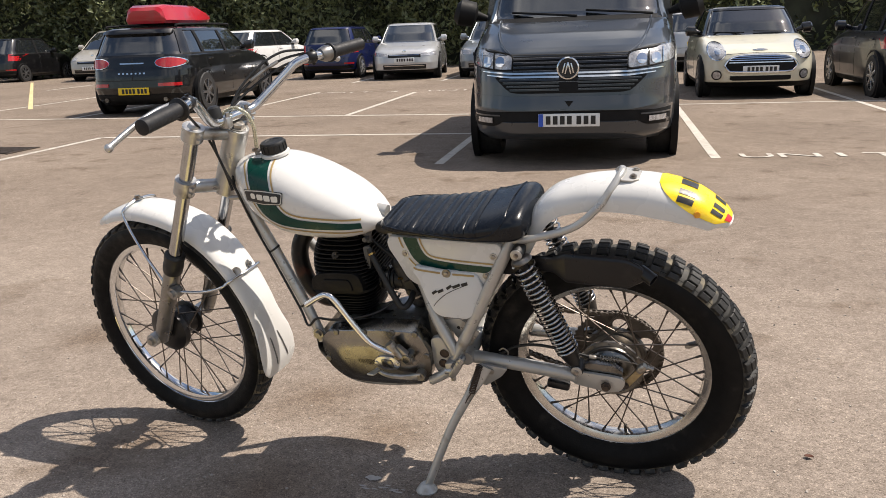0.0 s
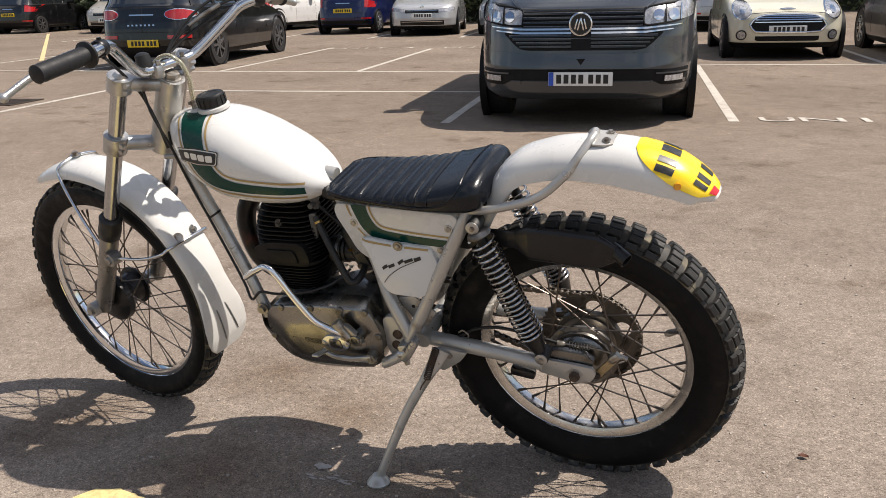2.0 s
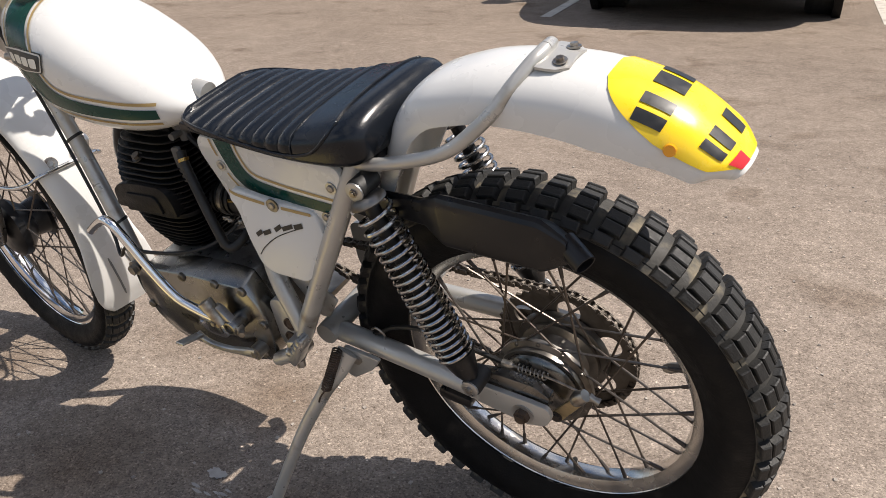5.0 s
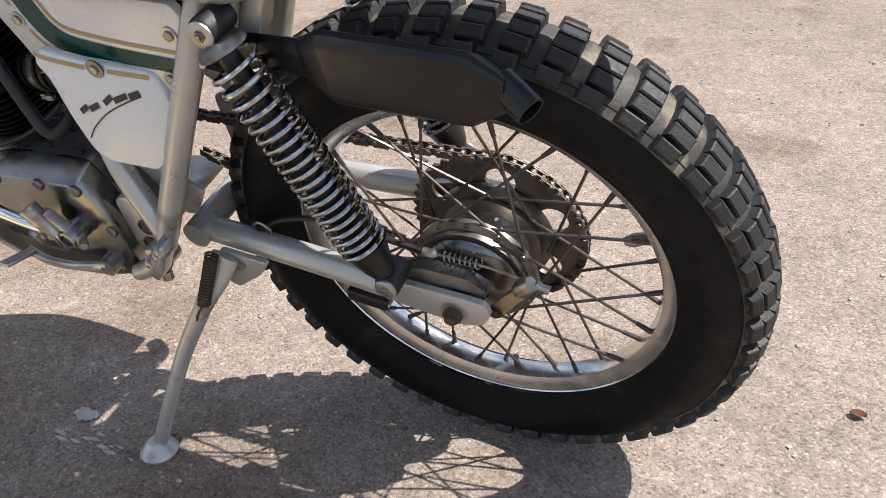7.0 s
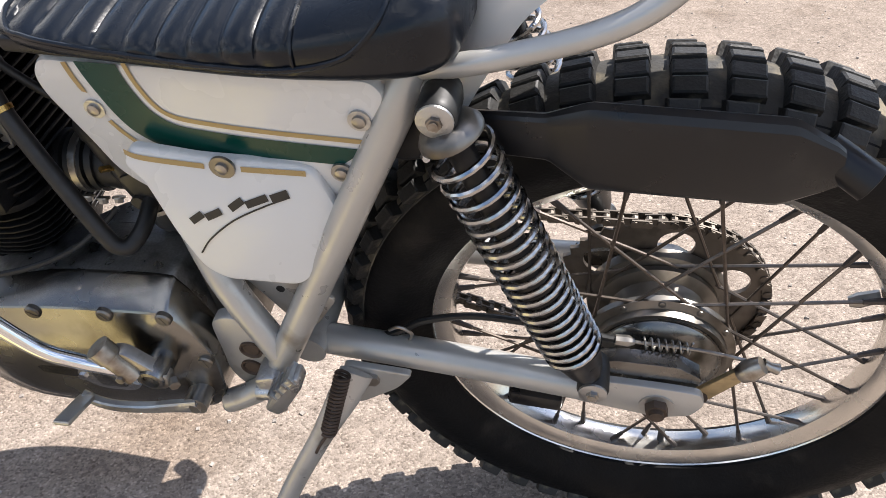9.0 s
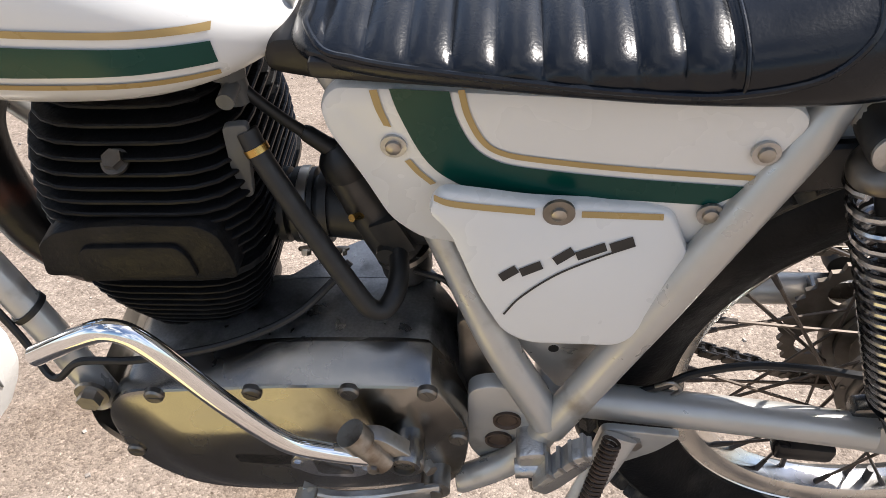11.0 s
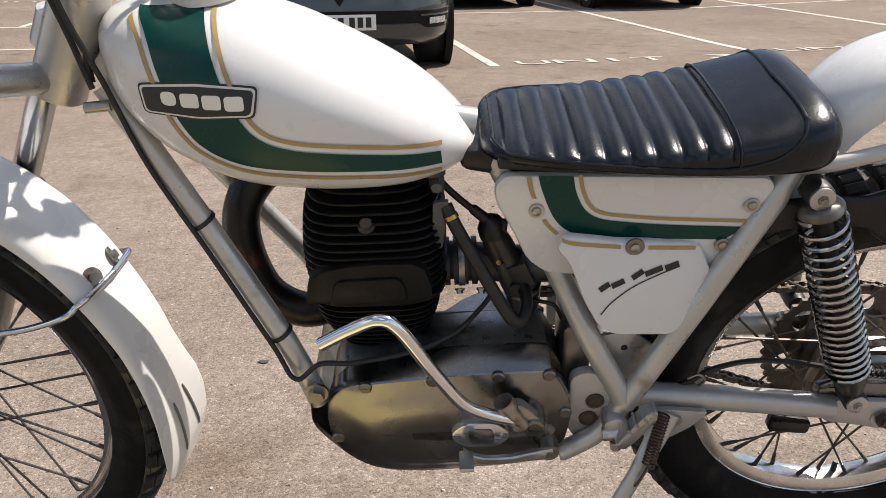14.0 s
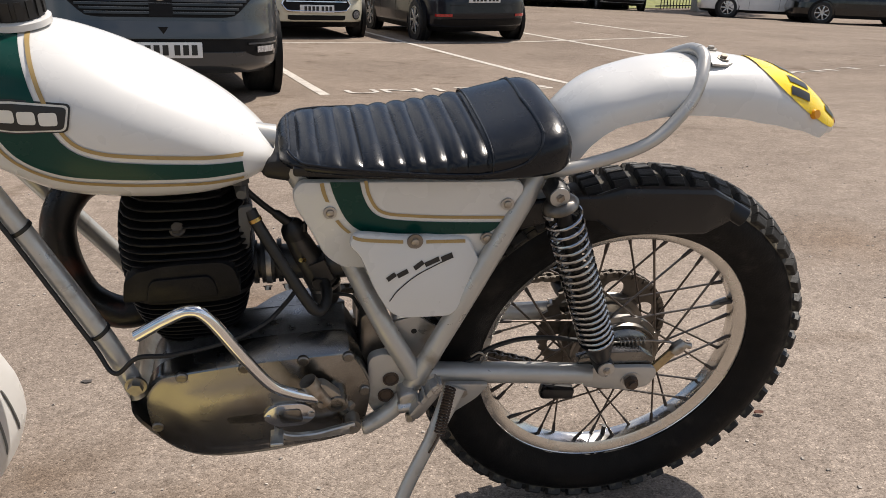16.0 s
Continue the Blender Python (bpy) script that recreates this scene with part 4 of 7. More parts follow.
for t0, t1 in ((-0.92, -0.66), (-0.54, -0.30), (-0.06, 0.20), (0.30, 0.56)):
    decal(75, 80, t0, t1, INK, "plate_bar")
for t0, t1 in ((-0.78, -0.54), (-0.42, -0.18), (0.04, 0.28)):
    decal(86, 91, t0, t1, INK, "plate_bar")
decal(93, 98, -0.8, -0.25, RED, "red_square")
part("reflector", add_tube(bmesh.new(), [rat(83, -1.16, 0.0), rat(83, -1.16, 0.006)], [0.007, 0.006], 14), AMBER, rguard)

# ---- muffler ----
bm, rings = bmesh.new(), []
SECTION = [(-0.55, 1.0), (-0.80, 0.95), (-0.94, 0.82), (-1.0, 0.6), (-1.0, -0.6), (-0.94, -0.82), (-0.80, -0.95), (-0.55, -1.0), (0.1, -0.92), (0.7, -0.5), (0.9, 0.0), (0.6, 0.4), (0.0, 0.75)]
for x, y, zc, hz, hy in ((-0.30, -0.03, 0.60, 0.02, 0.02), (-0.22, -0.05, 0.605, 0.022, 0.018), (-0.165, -0.068, 0.624, 0.018, 0.013), (-0.112, -0.072, 0.624, 0.0195, 0.015), (-0.108, -0.072, 0.624, 0.021, 0.016), (-0.083, -0.073, 0.6215, 0.0360, 0.0235), (-0.078, -0.073, 0.6215, 0.0370, 0.0245), (-0.01, -0.073, 0.6165, 0.0370, 0.0245), (0.047, -0.073, 0.6125, 0.0365, 0.0245), (0.053, -0.073, 0.612, 0.0350, 0.0235), (0.078, -0.079, 0.6115, 0.0200, 0.0165), (0.084, -0.081, 0.611, 0.0150, 0.0140)):
    rings.append([bm.verts.new((x, y + hy * a, zc + hz * b)) for a, b in SECTION])
skin(bm, rings)
part("muffler", bm, BLACK, bike, "matt black boxed exhaust silencer", smooth=25)
part("tailpipe", lathe([(0.0005, -0.012), (0.0132, -0.012), (0.0138, 0.004), (0.0138, 0.026), (0.0128, 0.0265), (0.0118, 0.026), (0.0118, 0.010), (0.0005, 0.010)], 24, Matrix.Translation((0.084, -0.082, 0.6115)) @ Vector((0.80, -0.42, -0.42)).to_track_quat("Y", "Z").to_matrix().to_4x4()), BLACK, bike, "short open tailpipe")

# ---- exhaust header ----
part("exhaust_header", tube([(-0.705, 0.0, 0.465), (-0.752, 0.0, 0.452), (-0.795, 0.003, 0.478), (-0.815, 0.008, 0.53), (-0.818, 0.018, 0.582), (-0.80, 0.03, 0.622), (-0.765, 0.045, 0.643), (-0.68, 0.065, 0.648), (-0.55, 0.08, 0.645), (-0.45, 0.08, 0.63), (-0.34, 0.03, 0.60), (-0.28, -0.04, 0.60)], 0.023, 18, 7), PIPE, bike, "burnt black exhaust header pipe")

# ---- engine ----
COVER = [(-0.718, 0.362), (-0.717, 0.402), (-0.703, 0.428), (-0.680, 0.4395), (-0.613, 0.4465), (-0.561, 0.451), (-0.51, 0.4525), (-0.4585, 0.4522), (-0.4475, 0.4460), (-0.4325, 0.418), (-0.424, 0.381), (-0.435, 0.3205), (-0.469, 0.299), (-0.546, 0.291), (-0.655, 0.293), (-0.703, 0.326)]
bm, rings = bmesh.new(), []
co = [tuple(v.xz) for v in spline([(x, 0, z) for x, z in COVER + [COVER[0]]], 5)][:-1]
cx, cz = -0.575, 0.375
# from the joint with the crankcase over the nearly level top to the crisp fold, then down the slightly bellied face
for y, k, dz, up in ((-0.06, 0.97, 0, 0.010), (-0.0965, 0.985, 0, 0.013), (-0.0985, 1.0, 0, 0.0115), (-0.117, 1.0, 0, 0.005), (-0.128, 1.0, 0, 0.0008), (-0.1305, 0.993, 0, 0), (-0.1318, 0.97, 0, 0), (-0.1345, 0.86, -0.004, 0), (-0.1382, 0.76, -0.010, 0), (-0.1425, 0.66, -0.014, 0), (-0.1437, 0.55, -0.016, 0), (-0.1435, 0.3, -0.018, 0), (-0.1435, 0.02, -0.02, 0)):
    rings.append([bm.verts.new((cx + (x - cx) * k, y, cz + (z - cz) * k + dz * (1 if z > cz else 0.2) + up * max(0, (z - cz) / 0.075) * min(1.0, max(0.15, (x + 0.70) / 0.12)))) for x, z in co])
skin(bm, rings, True)
CRANK = [(cx + (x - cx) * 0.988, cz + (z - cz) * 0.988 + 0.0125 * max(0, (z - cz) / 0.075) * min(1.0, max(0.15, (x + 0.70) / 0.12))) for x, z in co]
part("crankcase", slab(CRANK, -0.0975, -0.0314, 0.003), CASTING, bike, "cast alloy crankcase")
part("crankcase", slab(rounded([(-0.62, 0.0308), (-0.573, 0.029), (-0.549, 0.006), (-0.518, -0.014), (-0.475, 0.0), (-0.447, 0.0308)], 0.004), 0.36, 0.4645, 0.004, Matrix.Rotation(radians(90), 4, "X")), CASTING, bike)
# dark mass added behind the cover to close a see-through gap
part("rear_engine_lug", slab(rounded([(-0.432, 0.35), (-0.405, 0.35), (-0.397, 0.42), (-0.408, 0.485), (-0.432, 0.478)], 0.008), -0.088, -0.02, 0.004), HUBSTEEL, bike)
part("engine_cover", bm, CASE, bike, "brushed alloy engine side cover", smooth=22)
for x, z in ((-0.668, 0.437), (-0.5885, 0.4435), (-0.5125, 0.447), (-0.453, 0.447), (-0.432, 0.386), (-0.645, 0.316), (-0.708, 0.356), (-0.455, 0.318)):
    bm = add_tube(bmesh.new(), [Vector((x, -0.1300, z)), Vector((x, -0.1345, z)), Vector((x, -0.1362, z))], [0.0078, 0.0078, 0.0062], 18)
    add_box(bm, (0.011, 0.001, 0.0016), pose(x, -0.1363, z, 0, 25 + x * 300, 0))
    part("cover_screw", bm, HUBSTEEL, bike)
bm = slab(rounded([(-0.574, 0.367), (-0.555, 0.387), (-0.513, 0.386), (-0.496, 0.366), (-0.513, 0.346), (-0.555, 0.347)], 0.016), -0.149, -0.138, 0.002)
for x in (-0.564, -0.506):
    hexbolt((x, -0.149, 0.3665), (0, -1, 0), 0.0048, 0.002, bm)
part("inspection_plate", bm, POLISHED, bike, "oval alloy inspection plate")
part("plate_emblem", slab(rounded([(-0.55, 0.379), (-0.52, 0.378), (-0.517, 0.355), (-0.547, 0.355)], 0.006), -0.151, -0.148, 0.0008), CASE, bike)
# cylinder barrel and head, slightly forward-leaning stack of fins
def fin(cx, hx, hy, z, th, parent, front_round=0.03):
    bm = bmesh.new()
    o = rounded([(cx - hx, -hy), (cx + hx, -hy), (cx + hx, hy), (cx - hx, hy)], front_round, 5)
    k = 1 - 0.0012 / hx
    rows = [[bm.verts.new((cx + (x - cx) * f, y * f, z + dz)) for x, y in o] for f, dz in ((k, -th), (1, -th * 0.75), (1, -th * 0.25), (k, 0))]
    skin(bm, rows)
    part("fin", bm, FIN, parent, smooth=30)


barrel = part("cylinder_barrel", rod((-0.645, 0, 0.43), (-0.645, 0, 0.56), 0.05, 24), FIN, bike, "black finned cylinder barrel")
for k in range(10):
    z = 0.446 + 0.0088 * k
    hx = 0.056 + 0.021 * math.sin(math.pi / 2 * k / 9)
    fin(-0.652, hx, hx + 0.012, z, 0.003, barrel, 0.048)
head = part("cylinder_head", add_tube(bmesh.new(), [Vector((-0.65, 0, 0.535)), Vector((-0.65, 0, 0.60)), Vector((-0.65, 0, 0.66))], [0.07, 0.066, 0.045], 24), FIN, bike, "black finned cylinder head")
HEAD_Z, HEAD_X, HEAD_Y = (0.535, 0.562, 0.590, 0.604, 0.618, 0.632, 0.646, 0.660), (0.080, 0.083, 0.083, 0.082, 0.081, 0.079, 0.075, 0.067), (0.092, 0.093, 0.092, 0.089, 0.084, 0.077, 0.068, 0.055)
for k in range(14):
    z = 0.536 + 0.0093 * k
    fin(-0.65, float(np.interp(z, HEAD_Z, HEAD_X)), float(np.interp(z, HEAD_Z, HEAD_Y)), z, 0.0034, head, 0.052)
for y in (-0.04, -0.02, 0.0, 0.02, 0.04):
    part("top_fin", box((0.10, 0.004, 0.02), pose(-0.65, y, 0.655), 0.001), FIN, head)
part("head_pad", slab(rounded([(-0.729, 0.536), (-0.7234, 0.567), (-0.7077, 0.5793), (-0.6801, 0.5855), (-0.6447, 0.5877), (-0.604, 0.587), (-0.591, 0.578), (-0.5853, 0.554), (-0.5853, 0.535)], 0.006), -0.0985, -0.06, 0.0015), FIN, head)
part("head_pad", slab(rounded([(-0.7005, 0.534), (-0.6955, 0.5605), (-0.689, 0.5685), (-0.6465, 0.570), (-0.622, 0.5705), (-0.6155, 0.561), (-0.6125, 0.539)], 0.005), -0.1025, -0.095, 0.0015), FIN, head)
part("base_flange", slab(rounded([(-0.732, -0.096), (-0.568, -0.096), (-0.568, 0.096), (-0.732, 0.096)], 0.05, 6), 0.0, 0.007, 0.002, Matrix.Translation((0, 0, 0.5285)) @ Matrix.Rotation(radians(90), 4, "X")), FIN, head)
bm = hexbolt((-0.654, -0.076, 0.624), (0, -0.45, 0.89), 0.0075, 0.008, None, 0.0098)
part("head_nut", bm, HUBSTEEL, bike)
# carburettor, manifold, air boot
part("intake_manifold", tube([(-0.57, -0.01, 0.53), (-0.535, -0.015, 0.53), (-0.50, -0.02, 0.53)], 0.024, 18, 4), HOSE, bike)
for x in (-0.567, -0.556, -0.545, -0.534):
    part("manifold_ring", rod((x - 0.0035, -0.013, 0.53), (x + 0.003, -0.013, 0.53), 0.030, 20), HOSE, bike)
for x, y, z in ((-0.553, -0.036, 0.5045), (-0.527, -0.0475, 0.5134), (-0.526, -0.030, 0.4985)):
    part("clamp_bolt", hexbolt((x, y, z), (0, -0.5, -0.86), 0.0045, 0.006, None, 0.0062), STEEL, bike)
part("manifold_clamp", lathe([(0.0295, -0.0045), (0.0312, -0.0035), (0.0312, 0.0035), (0.0295, 0.0045)], 24, Matrix.Translation((-0.550, -0.013, 0.53)) @ Matrix.Rotation(radians(90), 4, "Z")), STEEL, bike)
CARB = mat("oily_dark_carburettor", (0.05, 0.048, 0.045), 0.4, metal=0.6, vary=0.2, scale=40)
carb = add_tube(bmesh.new(), [Vector((x, -0.03, z)) for x, z in ((-0.478, 0.500), (-0.487, 0.520), (-0.500, 0.550), (-0.508, 0.570), (-0.511, 0.577), (-0.513, 0.588))], [0.0215, 0.0205, 0.0185, 0.0165, 0.0155, 0.0150], 22)
add_tube(carb, [Vector((-0.545, -0.015, 0.526)), Vector((-0.500, -0.02, 0.528)), Vector((-0.498, -0.02, 0.528)), Vector((-0.44, -0.025, 0.53))], [0.021, 0.021, 0.023, 0.024], 20)
add_tube(carb, [Vector((-0.486, -0.03, 0.515)), Vector((-0.486, -0.056, 0.515))], [0.009, 0.0075], 12)
add_box(carb, (0.022, 0.020, 0.034), pose(-0.480, -0.042, 0.530, 0, -22, 0))
carb_body = part("carburettor", carb, CARB, bike, "oily dark carburettor")
bm = add_tube(bmesh.new(), [Vector((x, -0.03, z)) for x, z in ((-0.474, 0.466), (-0.474, 0.470), (-0.4745, 0.478), (-0.475, 0.492), (-0.4755, 0.497))], [0.010, 0.0165, 0.0205, 0.0215, 0.0215], 24)
part("float_bowl", bm, CARB, carb_body, "rounded float bowl")
part("bowl_joint", add_tube(bmesh.new(), [Vector((-0.4755, -0.03, 0.4965)), Vector((-0.4765, -0.03, 0.5010))], 0.0232, 24), STEEL, carb_body)
for k in range(4):
    q = math.pi / 4 + k * math.pi / 2
    part("carburettor_screw", hexbolt((-0.4765 + 0.0205 * math.cos(q), -0.03 + 0.0205 * math.sin(q), 0.501), (0, 0, 1), 0.003, 0.004), STEEL, carb_body)
bm = add_tube(bmesh.new(), [Vector((x, -0.03, z)) for x, z in ((-0.5115, 0.578), (-0.5125, 0.583), (-0.5145, 0.591), (-0.5165, 0.597), (-0.519, 0.602))], [0.0165, 0.0168, 0.0165, 0.0135, 0.0075], 24)
part("slide_cap", bm, HOSE, carb_body)
part("cap_screw", rod((-0.500, -0.038, 0.590), (-0.499, -0.038, 0.602), 0.0042, 10), HOSE, carb_body)
part("idle_screw", rod((-0.500, -0.044, 0.548), (-0.507, -0.056, 0.555), 0.003), BRASS, carb_body)
part("air_boot", tube([(-0.446, -0.025, 0.53), (-0.43, -0.025, 0.534), (-0.41, -0.02, 0.545), (-0.39, -0.01, 0.565)], 0.027, 20, 4), HOSE, bike)
part("overflow_pipe", tube([(-0.470, -0.045, 0.49), (-0.456, -0.055, 0.495), (-0.440, -0.06, 0.492), (-0.43, -0.06, 0.47)], 0.0025, 8), HOSE, bike)
part("throttle_cable", tube([(-0.535, -0.032, 0.614), (-0.552, -0.034, 0.632), (-0.570, -0.035, 0.654), (-0.59, -0.03, 0.685)], 0.0042, 10), HOSE, bike)
part("cable_sleeve", add_tube(bmesh.new(), [Vector((-0.518, -0.03, 0.598)), Vector((-0.5235, -0.0305, 0.603)), Vector((-0.534, -0.032, 0.614)), Vector((-0.537, -0.032, 0.6165))], [0.0075, 0.0066, 0.0062, 0.0048], 14), HOSE, bike)
part("air_box", slab(rounded([(-0.545, 0.70), (-0.47, 0.70), (-0.43, 0.62), (-0.46, 0.60), (-0.505, 0.665), (-0.55, 0.675)], 0.012), -0.05, 0.05, 0.008), BLACK, bike)
# bash plate, lower engine mounts, foot-rest hangers
for s in (-1, 1):
    part("frame_gusset", slab(rounded([(-0.424, 0.425), (-0.398, 0.432), (-0.362, 0.395), (-0.376, 0.345), (-0.414, 0.318), (-0.427, 0.345)], 0.012), s * 0.114, s * 0.10, 0.002), SILVER_PAINT, bike)
part("panel_bracket", slab(rounded([(-0.392, 0.462), (-0.352, 0.470), (-0.306, 0.432), (-0.334, 0.392), (-0.352, 0.392)], 0.006), -0.086, -0.082, 0.001), SILVER_PAINT, bike)
part("bracket_hole", rod((-0.357, -0.0858, 0.444), (-0.357, -0.0866, 0.444), 0.0042, 12), INK, bike)
for x, z in ((-0.393, 0.385), (-0.400, 0.356)):
    part("mount_hole", lathe([(0.0005, -0.1155), (0.0075, -0.1155), (0.0085, -0.1145), (0.0098, -0.1165), (0.0115, -0.1165), (0.0115, -0.113)], 20, Matrix.Translation((x, 0, z))), RUST, bike)
bm = bmesh.new()
rings = []
for x, z in [tuple(p.xz) for p in spline([(-0.738, 0, 0.402), (-0.738, 0, 0.368), (-0.717, 0, 0.332), (-0.684, 0, 0.296), (-0.638, 0, 0.279), (-0.56, 0, 0.279), (-0.468, 0, 0.291)], 5)]:
    rings.append([bm.verts.new((x, y, z + dz)) for y, dz in ((-0.118, 0.006), (-0.121, 0.0), (-0.118, -0.004), (0.118, -0.004), (0.121, 0.0), (0.118, 0.006))])
skin(bm, rings)
part("bash_plate", bm, HUBSTEEL, bike, "scuffed alloy bash plate", smooth=30)
part("frame_bolt", hexbolt((-0.728, -0.120, 0.421), (0, -1, 0), 0.010, 0.012, None, 0.014), STEEL, bike)
# gear lever with pivot clamp
part("gear_lever", tube([(-0.703, -0.174, 0.541), (-0.665, -0.178, 0.565), (-0.638, -0.180, 0.576), (-0.618, -0.181, 0.562), (-0.585, -0.181, 0.502), (-0.555, -0.178, 0.451), (-0.528, -0.172, 0.427), (-0.492, -0.165, 0.408)], 0.0075, 14, 8), CHROME, bike, "bent chrome gear lever")
bm = rod((-0.505, -0.163, 0.430), (-0.488, -0.163, 0.398), 0.0105, 18)
add_tube(bm, [Vector((-0.509, -0.163, 0.438)), Vector((-0.502, -0.163, 0.425))], 0.012, 18)
hexbolt((-0.494, -0.172, 0.405), (0, -1, 0), 0.0045, 0.004, bm)
part("lever_clamp", bm, STEEL, bike)
part("gear_shaft", lathe([(0.0145, -0.135), (0.0145, -0.158), (0.012, -0.166), (0.0085, -0.1665), (0.008, -0.163), (0.002, -0.163)], 24, Matrix.Translation((-0.472, 0, 0.394))), CASE, bike, "splined gear shaft in its clamp")
bm = slab(rounded([(-0.503, 0.428), (-0.488, 0.430), (-0.455, 0.394), (-0.460, 0.378), (-0.480, 0.378), (-0.492, 0.395)], 0.007), -0.163, -0.150, 0.002)
hexbolt((-0.456, -0.157, 0.386), (0.6, -0.8, 0), 0.0055, 0.008, bm)
part("clamp_lug", bm, STEEL, bike)
# brake pedal below the cover: flat curved arm with a small pad turned outwards
bm, rings = bmesh.new(), []
for p in spline([(-0.556, -0.166, 0.359), (-0.545, -0.166, 0.350), (-0.528, -0.164, 0.342), (-0.500, -0.160, 0.338), (-0.475, -0.156, 0.338), (-0.448, -0.153, 0.339)], 5):
    h = 0.0055 + 0.0035 * max(0.0, (p.x + 0.50) / 0.05)
    rings.append([bm.verts.new((p.x, p.y + a * 0.0042, p.z + b * h)) for a, b in ((-1, -0.7), (-1, 0.7), (-0.6, 1), (0.6, 1), (1, 0.7), (1, -0.7), (0.6, -1), (-0.6, -1))])
skin(bm, rings)
part("brake_pedal", bm, ALLOY, bike, "alloy brake pedal", smooth=35)
part("pedal_pad", box((0.017, 0.044, 0.0055), pose(-0.5527, -0.187, 0.3665, -20, 0, 0), 0.002), ALLOY, bike)
part("pedal_pivot", hexbolt((-0.452, -0.153, 0.338), (0, -1, 0), 0.007, 0.005, rod((-0.452, -0.10, 0.338), (-0.452, -0.154, 0.338), 0.0125, 18)), STEEL, bike)
# folded foot-rest
bm = slab(rounded([(-0.386, 0.374), (-0.362, 0.380), (-0.356, 0.354), (-0.366, 0.338), (-0.384, 0.346)], 0.007), -0.142, -0.112, 0.004)
hexbolt((-0.369, -0.138, 0.338), (0.1, -0.3, -1), 0.007, 0.011, bm)
add_tube(bm, [Vector((-0.386, -0.139, 0.352)), Vector((-0.357, -0.139, 0.355))], 0.0085, 14)
part("foot_rest_mount", bm, ALLOY, bike)
bm = slab(rounded([(-0.374, 0.352), (-0.362, 0.343), (-0.350, 0.356), (-0.327, 0.392), (-0.328, 0.408), (-0.343, 0.401), (-0.360, 0.374)], 0.005), -0.159, -0.141, 0.003)
for k in range(4):
    add_box(bm, (0.003, 0.02, 0.010), pose(-0.359 + k * 0.0085, -0.150, 0.376 + k * 0.0095, 0, -35, 0))
part("foot_rest", bm, ALLOY, bike, "folded alloy foot rest")

# cables along the frame
part("brake_cable", tube([(-0.935, -0.05, 0.93), (-0.925, -0.058, 0.87), (-0.905, -0.055, 0.79), (-0.882, -0.058, 0.70), (-0.833, -0.078, 0.60), (-0.774, -0.106, 0.484), (-0.75, -0.124, 0.446), (-0.718, -0.126, 0.470), (-0.677, -0.120, 0.465), (-0.610, -0.105, 0.467), (-0.560, -0.085, 0.477), (-0.530, -0.062, 0.492), (-0.516, -0.05, 0.503)], 0.0031, 8, 8), HOSE, bike, "black control cable clipped to the frame")
for p in ((-0.838, -0.057, 0.628), (-0.766, -0.090, 0.490)):
    part("cable_tie", rod((p[0] - 0.0012, p[1], p[2] + 0.0022), (p[0] + 0.0012, p[1], p[2] - 0.0022), 0.0152, 20), HOSE, bike)

# ---- fork, front mudguard, bars ----
FWD = Vector((STEER_DIR.z, 0, -STEER_DIR.x)) * 1.0  # forward, square to the steering axis
OFF = FWD * 0.055
fork_top = STEER_TOP - STEER_DIR * 0.036
for s in (-1, 1):
    y = Vector((0, s * 0.092, 0))
    top, bot = fork_top + OFF + y, STEER_TOP + STEER_DIR * 0.66 + OFF + y
    leg = part("fork_stanchion", add_tube(bmesh.new(), [top, STEER_TOP + STEER_DIR * 0.42 + OFF + y], 0.0172, 24), STANCHION, bike, "polished steel fork stanchion", m=STEER)
    part("fork_slider", add_tube(bmesh.new(), [STEER_TOP + STEER_DIR * k + OFF + y for k in (0.40, 0.405, 0.64, 0.675)], [0.021, 0.0225, 0.0225, 0.019], 24), SLIDER, bike, "dulled alloy fork slider", m=STEER)
    part("fork_gaiter", add_tube(bmesh.new(), [STEER_TOP + STEER_DIR * k + OFF + y for k in (0.355, 0.36, 0.385, 0.39, 0.415, 0.42)], [0.022, 0.0275, 0.026, 0.0275, 0.026, 0.023], 24), HOSE, bike, m=STEER)
    part("fork_cap", add_tube(bmesh.new(), [top - STEER_DIR * -0.002, top - STEER_DIR * 0.006, top - STEER_DIR * 0.012], [0.016, 0.0145, 0.009], 20), ALLOY, bike, m=STEER)
    b = STEER_TOP + STEER_DIR * 0.465 + OFF + y
    bm = add_tube(bmesh.new(), [b + FWD * -0.03 + Vector((0, 0, 0)), b + FWD * -0.03 + Vector((0, s * 0.026, 0))], 0.0175, 22)
    hexbolt(b + FWD * -0.03 + Vector((0, s * 0.026, 0)), (0, s, 0), 0.01, 0.006, bm)
    add_tube(bm, [b, b + FWD * -0.03], 0.012, 12)
    part("mudguard_mount", bm, ALLOY, bike, m=STEER)
    part("axle_clamp", add_tube(bmesh.new(), [FRONT + Vector((0, s * 0.07, 0)), FRONT + Vector((0, s * 0.112, 0))], 0.019, 20), ALLOY, bike, m=STEER)
    part("axle_bolt", hexbolt(FRONT + Vector((0, s * 0.112, 0)), (0, s, 0), 0.011, 0.009), STEEL, bike, m=STEER)
part("front_axle", rod(FRONT - Vector((0, 0.1, 0)), FRONT + Vector((0, 0.1, 0)), 0.008), STEEL, bike, m=STEER)
